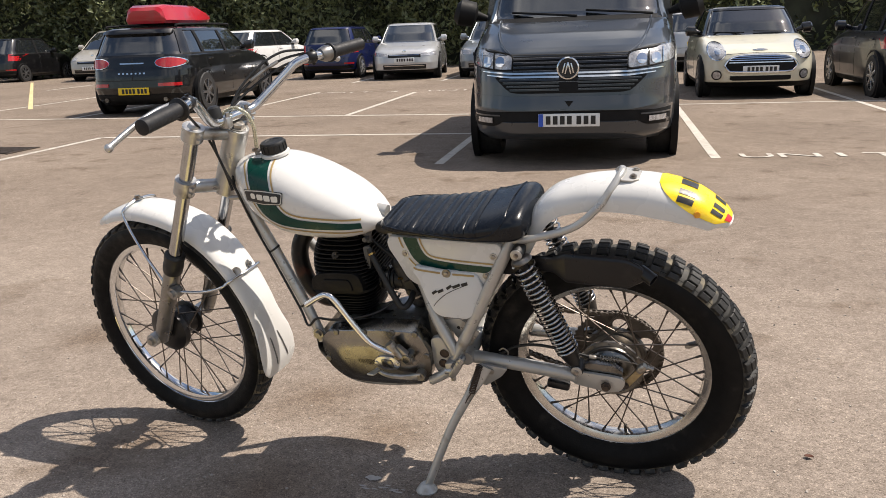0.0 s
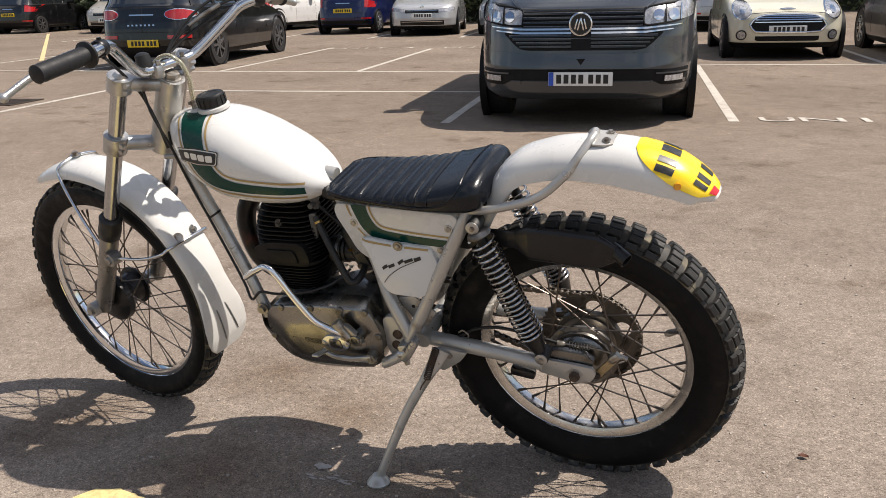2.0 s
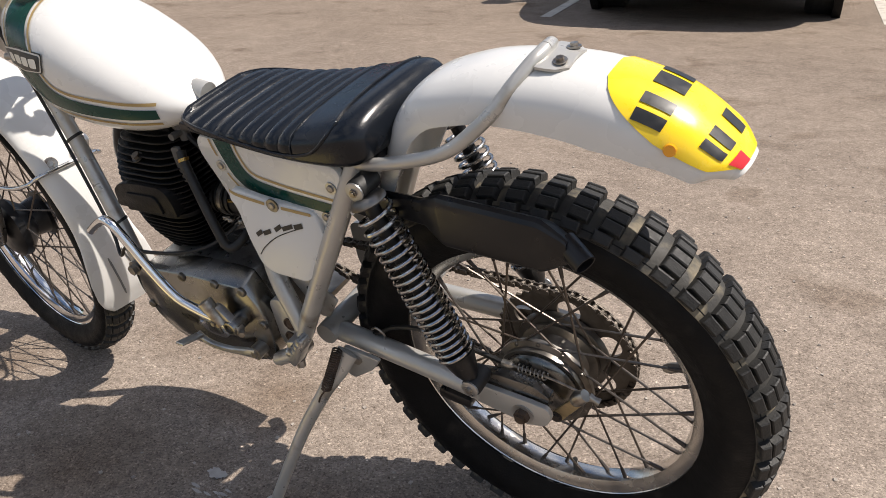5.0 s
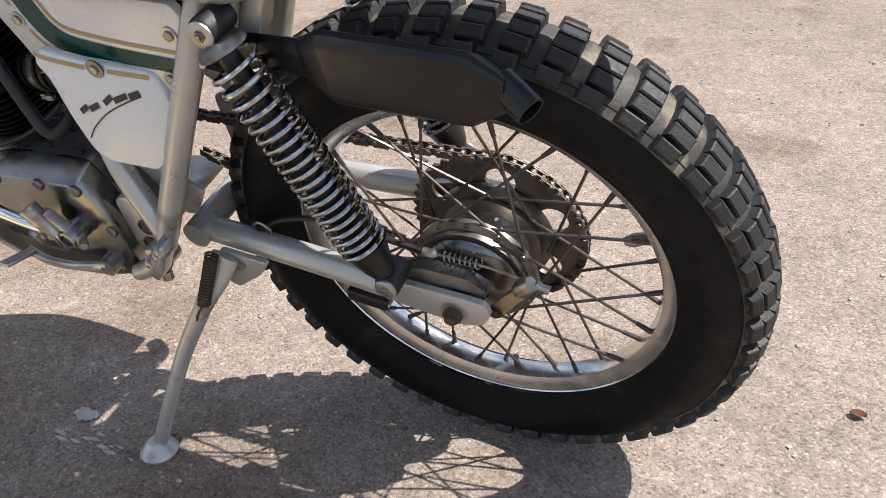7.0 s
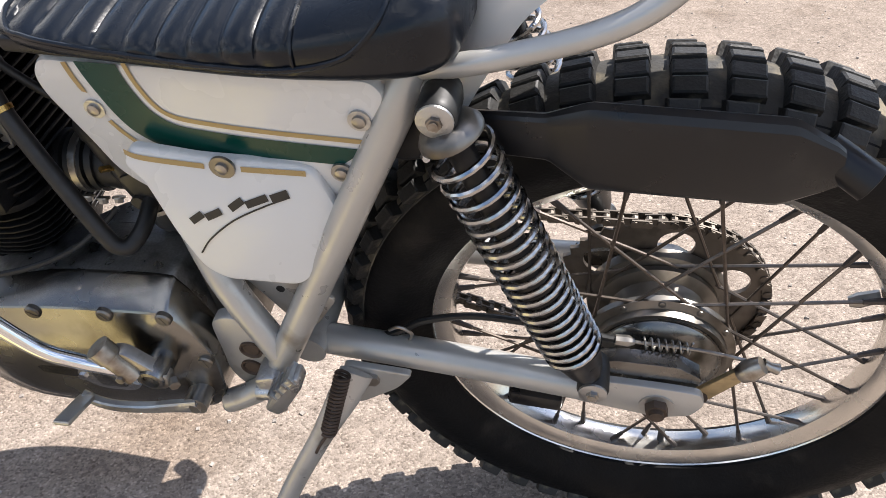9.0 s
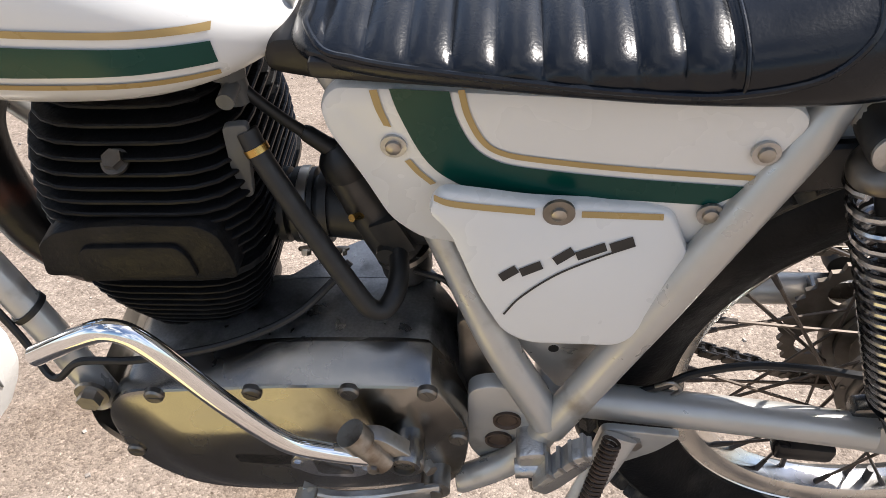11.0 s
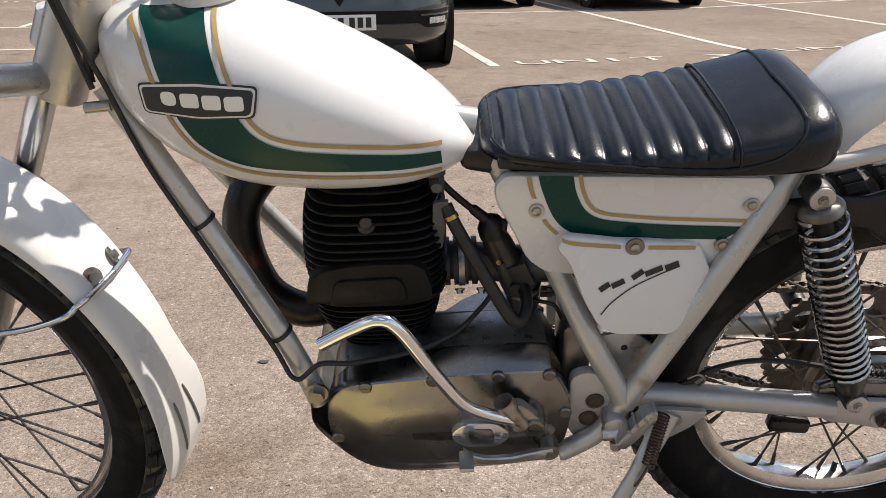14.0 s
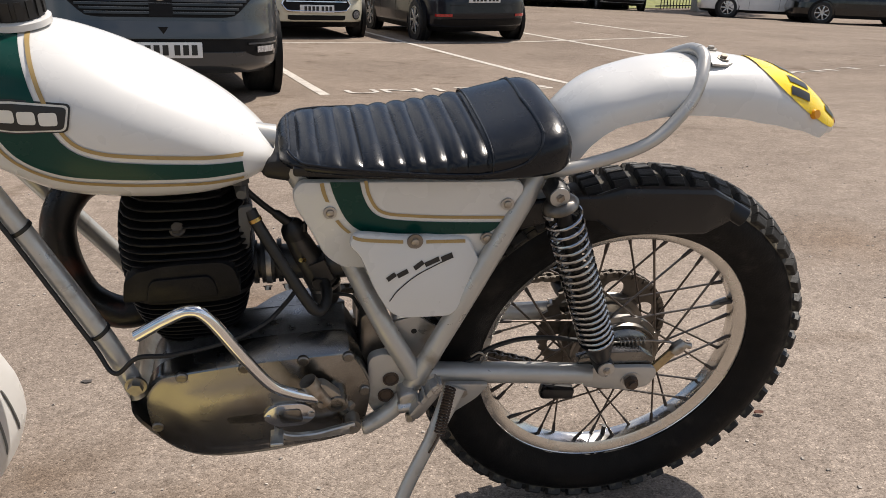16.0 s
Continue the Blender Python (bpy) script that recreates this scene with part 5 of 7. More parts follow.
for nm, k, th in (("top_yoke", -0.022, 0.022), ("bottom_yoke", 0.135, 0.026)):
    bm = bmesh.new()
    c = STEER_TOP + STEER_DIR * k
    add_tube(bm, [c - STEER_DIR * th * 0.7, c + STEER_DIR * th * 0.7], 0.03, 24)
    for s in (-1, 1):
        l = c + OFF + Vector((0, s * 0.092, 0))
        add_tube(bm, [l - STEER_DIR * th * 0.8, l + STEER_DIR * th * 0.8], 0.0265, 24)
        add_tube(bm, spline([c, c + OFF * 0.45 + Vector((0, s * 0.045, 0)), l], 4), 0.017, 12)
        for q in (-0.008, 0.008):
            hexbolt(l - FWD * 0.022 + STEER_DIR * q, (-FWD.x * 0.4, s, -FWD.z * 0.4), 0.006, 0.012, bm)
    part(nm, bm, ALLOY, bike, "cast alloy fork yoke", m=STEER)
part("stem_nut", hexbolt(STEER_TOP - STEER_DIR * 0.036, tuple(-STEER_DIR), 0.018, 0.014, None, 0.022), STEEL, bike, m=STEER)
part("steering_stop", rod((-0.91, -0.045, 0.765), (-0.935, -0.05, 0.765), 0.006), STEEL, bike)
# front mudguard on its stays
F_ARC = ((-18, 0.358), (-15, 0.3575), (-11, 0.357), (-5, 0.3535), (1, 0.3505), (7, 0.3490), (13, 0.349), (20, 0.351), (30, 0.354), (40, 0.361), (50, 0.369), (62, 0.377), (75, 0.378), (90, 0.379), (102, 0.379), (113, 0.377), (120, 0.376), (126, 0.373))
F_SPINE = [(FRONT.x + r * math.cos(radians(a)), FRONT.z + r * math.sin(radians(a))) for a, r in F_ARC]
FW = [0.046, 0.062, 0.070, 0.071, 0.066, 0.058, 0.054, 0.054, 0.056, 0.058, 0.06, 0.06, 0.06, 0.06, 0.058, 0.052, 0.04, 0.016]
FD = [0.003, 0.003, 0.003, 0.003, 0.004, 0.009, 0.013, 0.015, 0.017, 0.020, 0.024, 0.032, 0.034, 0.034, 0.032, 0.026, 0.018, 0.007]
fguard, fat, fm = guard_part("front_mudguard", F_SPINE[::-1], FW[::-1], FD[::-1], "white front mudguard with a ribbed flap", bike, STEER)
# thin grey beads laid along the flap for its two dark lines
for a0, y0, a1, y1 in ((1.2, -0.008, -13.3, 0.0), (2.2, 0.024, -12.0, 0.046)):
    pts = []
    for k in range(9):
        a, y = a0 + (a1 - a0) * k / 8, y0 + (y1 - y0) * k / 8
        r = float(np.interp(a, [q[0] for q in F_ARC], [q[1] for q in F_ARC])) + 0.0004
        pts.append(FRONT + Vector((r * math.cos(radians(a)), y, r * math.sin(radians(a)))))
    part("flap_slot", add_tube(bmesh.new(), pts, [0.0012] + [0.0022] * 7 + [0.0012], 8), FLAP_LINE, fguard)
for s in (-1, 1):
    mount = STEER_TOP + STEER_DIR * 0.465 + OFF + Vector((0, s * 0.105, 0)) - FWD * 0.03
    i = 87
    a = fat(i, s * 1.45, 0.008)
    part("mudguard_stay", tube([tuple(mount), tuple(mount.lerp(a, 0.55) + Vector((0, s * 0.004, -0.012))), tuple(a + Vector((-0.012, s * 0.012, -0.008))), tuple(a), tuple(fat(i, s * 0.9, 0.007)), tuple(fat(i, 0, 0.006))], 0.0042, 10, 6), POLISHED, bike, m=STEER)
    part("stay_bolt", hexbolt(fat(i - 2, s * 0.38, 0.0), fat(i - 2, s * 0.38, 0.02) - fat(i - 2, s * 0.38, 0.0), 0.0065, 0.007, None, 0.0125), STEEL, bike, m=STEER)
    i = 35
    a = fat(i, s * 1.5, 0.006)
    part("mudguard_stay", tube([tuple(mount + FWD * 0.03), tuple(mount.lerp(a, 0.5) + Vector((-0.02, 0, 0))), tuple(a), tuple(fat(i, s * 0.8, 0.007)), tuple(fat(i, 0, 0.007))], 0.0042, 10, 6), POLISHED, bike, m=STEER)
part("stay_bolt", hexbolt(fat(35, 0, 0.006), (0, 0, 1), 0.008, 0.01, None, 0.014), STEEL, bike, m=STEER)
# handlebar with grips, lever and clamps
BARZ = STEER_TOP - STEER_DIR * 0.092
half = [(-0.026, 0.0, -0.02), (-0.026, 0.055, -0.02), (-0.021, 0.082, -0.014), (-0.004, 0.112, 0.007), (0.028, 0.161, 0.047), (0.042, 0.183, 0.064), (0.060, 0.212, 0.0715), (0.0877, 0.262, 0.072), (0.106, 0.387, 0.069)]
bar = [BARZ + Vector((x, -y, z)) for x, y, z in half[:0:-1]] + [BARZ + Vector(h) for h in half]
part("handlebar", add_tube(bmesh.new(), spline(bar, 8), 0.0111, 16), POLISHED, bike, "polished braced-free trials handlebar", m=STEER)
for s in (-1, 1):
    a, b = (BARZ + Vector((x, s * y, z)) for x, y, z in ((0.0885, 0.266, 0.072), (0.1065, 0.391, 0.069)))
    d = (b - a).normalized()
    ring, rad = [a, a + d * 0.004, a + d * 0.008, a + d * 0.012], [0.0165, 0.0245, 0.0245, 0.0165]
    for k in range(1, 19):
        ring.append(a + d * (0.012 + k * 0.0059))
        rad.append(0.0168 if k % 2 else 0.0158)
    part("grip", add_tube(bmesh.new(), ring + [b, b + d * 0.002], rad + [0.0165, 0.013], 20), GRIP, bike, "black rubber hand grip", m=STEER)
    c = BARZ + Vector((0.060, s * 0.213, 0.0715))
    e = (a - c).normalized()
    bm = add_tube(bmesh.new(), [c, c + e * 0.003, c + e * 0.021, c + e * 0.024], [0.014, 0.0165, 0.0165, 0.014], 18)
    add_box(bm, (0.034, 0.02, 0.012), Matrix.Translation(c + e * 0.012 + Vector((-0.02, 0, -0.002))), 0.003)
    hexbolt(c + e * 0.012 + Vector((0.004, 0, 0.014)), (0, 0, 1), 0.0045, 0.006, bm)
    hexbolt(c + e * 0.012 + Vector((0.004, 0, -0.02)), (0, 0, 1), 0.0045, 0.006, bm)
    part("lever_perch", bm, BLACK, bike, m=STEER)
    piv = c + e * 0.012 + Vector((-0.034, 0, 0.0))
    tip = BARZ + Vector((0.012, s * 0.405, 0.029))
    pts = spline([piv, piv.lerp(tip, 0.25) + Vector((-0.014, 0, 0.004)), piv.lerp(tip, 0.6) + Vector((-0.010, 0, 0.004)), tip], 6)
    bm = add_tube(bmesh.new(), pts, [0.0085] * (len(pts) - 4) + [0.0085, 0.008, 0.008, 0.0085], 12, squash=0.75)
    bmesh.ops.create_uvsphere(bm, u_segments=14, v_segments=8, radius=0.0092, matrix=Matrix.Translation(pts[-1]))
    part("lever", bm, ALLOY, bike, "alloy control lever", m=STEER)
    bm = box((0.034, 0.022, 0.03), Matrix.Translation(BARZ + Vector((-0.026, s * 0.035, -0.026))), 0.006)
    for q in (-0.012, 0.012):
        hexbolt(BARZ + Vector((-0.026 + q, s * 0.035, -0.012)), (0, 0, 1), 0.0052, 0.010, bm)
    part("bar_clamp", bm, ALLOY, bike, m=STEER)
# throttle drum and the cables that run down along the bar
h0, h1 = BARZ + Vector((0.0845, 0.254, 0.072)), BARZ + Vector((0.0895, 0.274, 0.072))
bm = add_tube(bmesh.new(), [h0 - Vector((0.003, 0.012, 0)), h0, h1, h1 + Vector((0.001, 0.004, 0))], [0.015, 0.0205, 0.0205, 0.017], 24)
add_box(bm, (0.022, 0.018, 0.018), Matrix.Translation(h0.lerp(h1, 0.5) + Vector((-0.017, 0, 0.004))), 0.005)
for q in (-0.012, 0.012):
    hexbolt(h0 + Vector((0.004, 0, q)), (-0.2, -1, 0), 0.004, 0.005, bm)
part("throttle_housing", bm, SLIDER, bike, "cast alloy throttle housing", m=STEER)
for k, (o, bow) in enumerate(((0.0, 0.0), (0.008, 0.010), (-0.012, -0.004))):
    pts = [(0.045, 0.225, 0.082 + o), (0.005, 0.18, 0.076 + o + bow), (-0.03, 0.125, 0.052 + o + bow), (-0.058, 0.07, 0.018 + o), (-0.07, 0.03, -0.022), (-0.075, 0.01, -0.06), (-0.07, -0.005 + 0.02 * k, -0.11), (-0.06, -0.02 + 0.02 * k, -0.2)]
    part("control_cable", tube([tuple(BARZ + Vector(q)) for q in pts], 0.0033, 8, 8), HOSE, bike, m=STEER)
part("cable_adjuster", add_tube(bmesh.new(), [BARZ + Vector((0.002, 0.165, 0.074)), BARZ + Vector((-0.022, 0.128, 0.058)), BARZ + Vector((-0.04, 0.098, 0.042))], [0.0048, 0.0042, 0.0036], 10), STEEL, bike, m=STEER)
part("clutch_cable", tube([tuple(BARZ + Vector(q)) for q in ((0.03, -0.222, 0.072), (-0.005, -0.19, 0.066), (-0.04, -0.14, 0.03), (-0.062, -0.09, -0.02), (-0.07, -0.055, -0.07), (-0.062, -0.04, -0.14), (-0.05, -0.04, -0.2))], 0.0033, 8, 8), HOSE, bike, m=STEER)
part("kill_button", add_tube(bmesh.new(), [BARZ + Vector((-0.034, -0.052, -0.012)), BARZ + Vector((-0.036, -0.052, 0.004)), BARZ + Vector((-0.037, -0.052, 0.014)), BARZ + Vector((-0.037, -0.052, 0.018))], [0.0165, 0.0165, 0.015, 0.009], 18), HOSE, bike, m=STEER)

# ---- the car park ----
PARK = (Vector((-0.80, 7.3)), radians(13.0))
FAR = 1.045  # the car park lies a little further out than its plan
HERE = Vector((0.02, 0.02))


def height(x, y):
    """The asphalt rises and cants gently beyond the motorcycle."""
    x, y = HERE.x + (x - HERE.x) / FAR, HERE.y + (y - HERE.y) / FAR
    u, d = x * 0.913 + y * 0.407, -x * 0.407 + y * 0.913
    w = min(1.0, max(0.0, (d - 3) / 5))
    w = w * w * (3 - 2 * w)
    return (0.0206 * (min(d, 40.0) - 5) - 0.0286 * min(max(u, -18.0), 7.0) - 0.045 * min(max(u - 12, 0.0), 12.0)) * w * FAR - 1.06 * (FAR - 1) * w


def spot(a, b):
    """World x and y of a place in the car park: a along the rows, b away from the motorcycle."""
    c, s = math.cos(PARK[1]), math.sin(PARK[1])
    return HERE.x + FAR * (PARK[0].x + a * c - b * s - HERE.x), HERE.y + FAR * (PARK[0].y + a * s + b * c - HERE.y)


def on_ground(a, b, heading):
    """A pose on the asphalt, tilted with it; heading in degrees from the depth of the bays, to the left."""
    x, y = spot(a, b)
    e = 0.6
    n = Vector((-(height(x + e, y) - height(x - e, y)) / (2 * e), -(height(x, y + e) - height(x, y - e)) / (2 * e), 1)).normalized()
    q = Vector((0, 0, 1)).rotation_difference(n).to_matrix().to_4x4()
    return Matrix.Translation((x, y, height(x, y))) @ q @ Matrix.Rotation(PARK[1] + radians(heading), 4, "Z") @ Matrix.Scale(FAR, 4)


# oil stains; three by the motorcycle are made stronger to darken its shadow
STAINS_AND_SHADE = ((-1.42, 2.06, 0.26, 0.66), (-2.7, 2.32, 0.24, 0.66), (-1.1, 1.9, 0.2, 0.7), (-0.72, 1.55, 0.3, 0.60), (-1.25, 1.52, 0.34, 0.66), (-1.8, 1.62, 0.3, 0.70), (-1.1, 2.9, 0.28, 0.72), (-0.35, 1.25, 0.25, 0.75), (0.55, 1.5, 0.2, 0.8), (0.9, 3.2, 0.4, 0.82))


def asphalt_material():
    m = bpy.data.materials.new("worn_asphalt")
    m.use_nodes = True
    nodes, links = m.node_tree.nodes, m.node_tree.links
    b = nodes["Principled BSDF"]
    co = nodes.new("ShaderNodeTexCoord").outputs["Object"]

    def noise_at(s, d=5.0, r=0.55):
        n = nodes.new("ShaderNodeTexNoise")
        n.inputs["Scale"].default_value, n.inputs["Detail"].default_value, n.inputs["Roughness"].default_value = s, d, r
        links.new(co, n.inputs["Vector"])
        return n.outputs["Fac"]

    def ramp(fac, stops):
        r = nodes.new("ShaderNodeValToRGB")
        while len(r.color_ramp.elements) < len(stops):
            r.color_ramp.elements.new(0.5)
        for e, (p, c) in zip(r.color_ramp.elements, stops):
            e.position, e.color = p, (*c, 1)
        links.new(fac, r.inputs[0])
        return r.outputs[0]

    def mix(kind, f, a, c):
        n = nodes.new("ShaderNodeMix")
        n.data_type, n.blend_type = "RGBA", kind
        if isinstance(f, float):
            n.inputs["Factor"].default_value = f
        else:
            links.new(f, n.inputs["Factor"])
        links.new(a, n.inputs["A"])
        links.new(c, n.inputs["B"])
        return n.outputs["Result"]

    base = ramp(noise_at(0.55, 6.0), [(0.3, (0.204, 0.173, 0.149)), (0.55, (0.256, 0.219, 0.189)), (0.75, (0.298, 0.258, 0.224))])
    vor = nodes.new("ShaderNodeTexVoronoi")
    vor.inputs["Scale"].default_value = 300.0
    links.new(co, vor.inputs["Vector"])
    bw = nodes.new("ShaderNodeSeparateColor")
    links.new(vor.outputs["Color"], bw.inputs[0])
    stones = ramp(bw.outputs[0], [(0.0, (0.58, 0.56, 0.54)), (0.35, (0.9, 0.89, 0.88)), (0.85, (1.09, 1.08, 1.06)), (1.0, (1.5, 1.48, 1.44))])
    col = mix("MULTIPLY", 1.0, base, stones)
    # single pale stones and dark pits
    peb = nodes.new("ShaderNodeTexVoronoi")
    peb.inputs["Scale"].default_value = 95.0
    links.new(co, peb.inputs["Vector"])
    pick = nodes.new("ShaderNodeSeparateColor")
    links.new(peb.outputs["Color"], pick.inputs[0])
    spot_in = ramp(peb.outputs["Distance"], [(0.16, (1, 1, 1)), (0.30, (0, 0, 0))])
    chip = mix("MULTIPLY", 1.0, ramp(pick.outputs[0], [(0.86, (0, 0, 0)), (0.9, (1, 1, 1))]), spot_in)
    pit = mix("MULTIPLY", 1.0, ramp(pick.outputs[1], [(0.84, (0, 0, 0)), (0.9, (1, 1, 1))]), spot_in)
    col = mix("MULTIPLY", pit, col, ramp(pick.outputs[2], [(0.0, (0.45, 0.43, 0.41)), (1.0, (0.7, 0.68, 0.66))]))
    col = mix("MULTIPLY", chip, col, ramp(pick.outputs[2], [(0.0, (1.3, 1.3, 1.3)), (1.0, (1.9, 1.9, 1.88))]))
    grain = ramp(noise_at(900.0, 2.0), [(0.3, (0.78, 0.78, 0.78)), (0.7, (1.22, 1.22, 1.22))])
    col = mix("MULTIPLY", 1.0, col, grain)
    oil = ramp(noise_at(2.3, 4.0), [(0.6, (1, 1, 1)), (0.72, (0.66, 0.62, 0.58))])
    col = mix("MULTIPLY", 1.0, col, oil)
    streak = ramp(noise_at(7.0, 6.0, 0.7), [(0.35, (0.88, 0.87, 0.86)), (0.65, (1.1, 1.1, 1.1))])
    col = mix("MULTIPLY", 1.0, col, streak)
    patch = ramp(noise_at(38.0, 5.0, 0.7), [(0.32, (0.80, 0.79, 0.78)), (0.68, (1.18, 1.18, 1.17))])
    col = mix("MULTIPLY", 1.0, col, patch)
    # brightness falloff with distance painted into colour: paler close by, darker and browner beyond
    outward = nodes.new("ShaderNodeVectorMath")
    outward.operation = "DOT_PRODUCT"
    links.new(co, outward.inputs[0])
    outward.inputs[1].default_value = (-0.225, 0.974, 0)
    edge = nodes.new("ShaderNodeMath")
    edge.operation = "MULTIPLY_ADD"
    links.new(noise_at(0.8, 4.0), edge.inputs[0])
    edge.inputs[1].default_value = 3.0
    links.new(outward.outputs["Value"], edge.inputs[2])
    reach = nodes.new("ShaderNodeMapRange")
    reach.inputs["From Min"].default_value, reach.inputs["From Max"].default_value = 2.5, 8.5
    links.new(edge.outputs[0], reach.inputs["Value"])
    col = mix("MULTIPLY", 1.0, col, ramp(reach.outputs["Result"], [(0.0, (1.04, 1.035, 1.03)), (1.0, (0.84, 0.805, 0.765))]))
    # brown oily stains on the asphalt near the motorcycle, deepened in its shadow: x, y, size, strength
    ragged = noise_at(9.0, 5.0, 0.65)
    for x, y, r, k in STAINS_AND_SHADE:
        off = nodes.new("ShaderNodeVectorMath")
        off.operation = "DISTANCE"
        links.new(co, off.inputs[0])
        off.inputs[1].default_value = (x, y, 0)
        d = nodes.new("ShaderNodeMath")
        d.operation = "MULTIPLY_ADD"
        links.new(ragged, d.inputs[0])
        d.inputs[1].default_value = 1.1 * r
        links.new(off.outputs["Value"], d.inputs[2])
        col = mix("MULTIPLY", 1.0, col, ramp(d.outputs[0], [(r * 0.55, (k, k * 0.92, k * 0.84)), (r * 1.5, (1, 1, 1))]))
    links.new(col, b.inputs["Base Color"])
    b.inputs["Roughness"].default_value = 0.9
    b.inputs["Specular IOR Level"].default_value = 0.12
    h = nodes.new("ShaderNodeMath")
    h.operation = "ADD"
    links.new(vor.outputs["Distance"], h.inputs[0])
    links.new(noise_at(420.0, 3.0), h.inputs[1])
    bp = nodes.new("ShaderNodeBump")
    bp.inputs["Strength"].default_value, bp.inputs["Distance"].default_value = 0.5, 0.0022
    bp.invert = True
    links.new(h.outputs[0], bp.inputs["Height"])
    links.new(bp.outputs[0], b.inputs["Normal"])
    return m


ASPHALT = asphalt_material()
xs = sorted({round(v, 2) for v in [*np.arange(-40, 40.1, 1.0), -3000, -900, -300, -120, -70, 70, 120, 300, 900, 3000]})
bm = bmesh.new()
grid = [[bm.verts.new((x, y, height(x, y))) for x in xs] for y in xs]
skin(bm, grid, False, False)
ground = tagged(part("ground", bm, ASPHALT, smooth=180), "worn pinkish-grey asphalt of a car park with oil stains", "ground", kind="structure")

# loose stones near the motorcycle, and a dry leaf
rnd = random.Random(8)
bm = bmesh.new()
for i in range(1500):
    x, y = rnd.uniform(-3.2, 1.6), rnd.uniform(0.6, 4.4)
    r = rnd.uniform(0.0012, 0.0035)
    add_box(bm, (r * 2, r * rnd.uniform(1.2, 2), r), pose(x, y, height(x, y) + r * 0.3, rnd.uniform(-20, 20), rnd.uniform(-20, 20), rnd.uniform(0, 180)))
tagged(part("grit", bm, mat("pale_grit", (0.3, 0.265, 0.23), 0.8, vary=0.5, scale=40), smooth=0), "loose pale grit scattered on the asphalt", "grit", kind="stuff")

LINE = mat("worn_white_road_paint", (0.47, 0.435, 0.38), 0.75, vary=0.1, scale=5, fine=0.2, fine_scale=120, dirt=(0.24, 0.2, 0.17), dirt_amount=0.22, dirt_scale=9)
YLINE = mat("worn_yellow_road_paint", (0.62, 0.5, 0.22), 0.75, vary=0.12, scale=5, fine=0.2, fine_scale=120, dirt=(0.26, 0.21, 0.15), dirt_amount=0.3, dirt_scale=9)


def strip(p, q, width, material, label, world_points=False, lift=0.004):
    a, b = (Vector(p), Vector(q)) if world_points else (Vector(spot(*p)), Vector(spot(*q)))
    d = (b - a).normalized()
    nrm = Vector((-d.y, d.x)) * width / 2
    n = max(2, int((b - a).length / 0.4))
    bm = bmesh.new()
    rows = []
    for i in range(n + 1):
        c = a + (b - a) * (i / n)
        rows.append([bm.verts.new((v.x, v.y, height(v.x, v.y) + lift)) for v in (c - nrm, c, c + nrm)])
    skin(bm, rows, False, False)
    return tagged(part("parking_line", bm, material), label, "road marking", "painted bay lines", "structure")


WL = "worn white painted parking bay line on the asphalt"
for a, b0, b1 in ((-2.43, -0.03, 5.3), (0.008, 0.2, 5.4), (2.5, 0.4, 9.4), (5.2, 0.8, 9.0), (7.5, 5.4, 9.3), (-4.8, 4.55, 9.1), (-7.05, 4.65, 9.6), (-9.6, 4.75, 9.8), (-12.4, 4.9, 10.0), (-7.33, 0.2, 2.2)):
    strip((a, b0), (a, b1), 0.09, LINE, WL)
strip((-2.5, 2.2), (-7.3, 2.2), 0.09, LINE, WL)
strip((0.0, 5.4), (7.55, 5.45), 0.09, LINE, WL)
strip((-2.5, 4.45), (-13.5, 4.9), 0.09, LINE, WL)
for a in (-2.6, -5.0, -7.3, -10.0, -13.5, -16.0):
    strip((a, 12.8), (a, 17.5), 0.1, LINE, WL)
strip((-11.9, 6.8), (-20.05, 17.5), 0.09, mat("faded_yellow_road_paint", (0.58, 0.46, 0.24), 0.75, vary=0.12, scale=5, fine=0.2, fine_scale=120), "faded yellow painted line on the asphalt")


# stencilled letters: character, start and width in letter units
STENCIL = (("U", 0.0, 1.36), ("N", 1.59, 1.67), ("I", 3.94, 0.6), ("T", 5.0, 1.44), ("3", 8.2, 1.3))


def ground_text(a, b, size):
    unit, high = size * 0.62, size * 0.70
    bm = bmesh.new()
    for body, start, width in STENCIL:
        cu = bpy.data.curves.new("letter", "FONT")
        cu.body = body
        tmp = bpy.data.objects.new("letter", cu)
        scene.collection.objects.link(tmp)
        me = bpy.data.meshes.new_from_object(tmp.evaluated_get(bpy.context.evaluated_depsgraph_get()))
        bpy.data.objects.remove(tmp)
        lo, hi = min(v.co.x for v in me.vertices), max(v.co.x for v in me.vertices)
        top = max(v.co.y for v in me.vertices)
        room = width * unit * (0.45 if body == "I" else 1.0)
        me.transform(pose(start * unit, 0, 0) @ Matrix.Diagonal((room / (hi - lo), high / top, 1, 1)) @ pose(-lo, 0, 0))
        bm.from_mesh(me)
        bpy.data.meshes.remove(me)
    me = bpy.data.meshes.new("bay_lettering")
    bm.to_mesh(me)
    bm.free()
    me.materials.append(LINE)
    ob = new("bay_lettering", me)
    ob.matrix_basis = on_ground(a, b, 0) @ pose(0, 0, 0.006)
    return tagged(ob, "white painted unit lettering at the end of a bay", "road marking", "painted bay lettering", "structure")


for a, b in ((0.225, 0.22), (2.75, 0.5), (5.2, 0.7)):
    ground_text(a, b, 0.33)
for a in (-7.0, -4.6):
    ground_text(a, 9.3, 0.3)


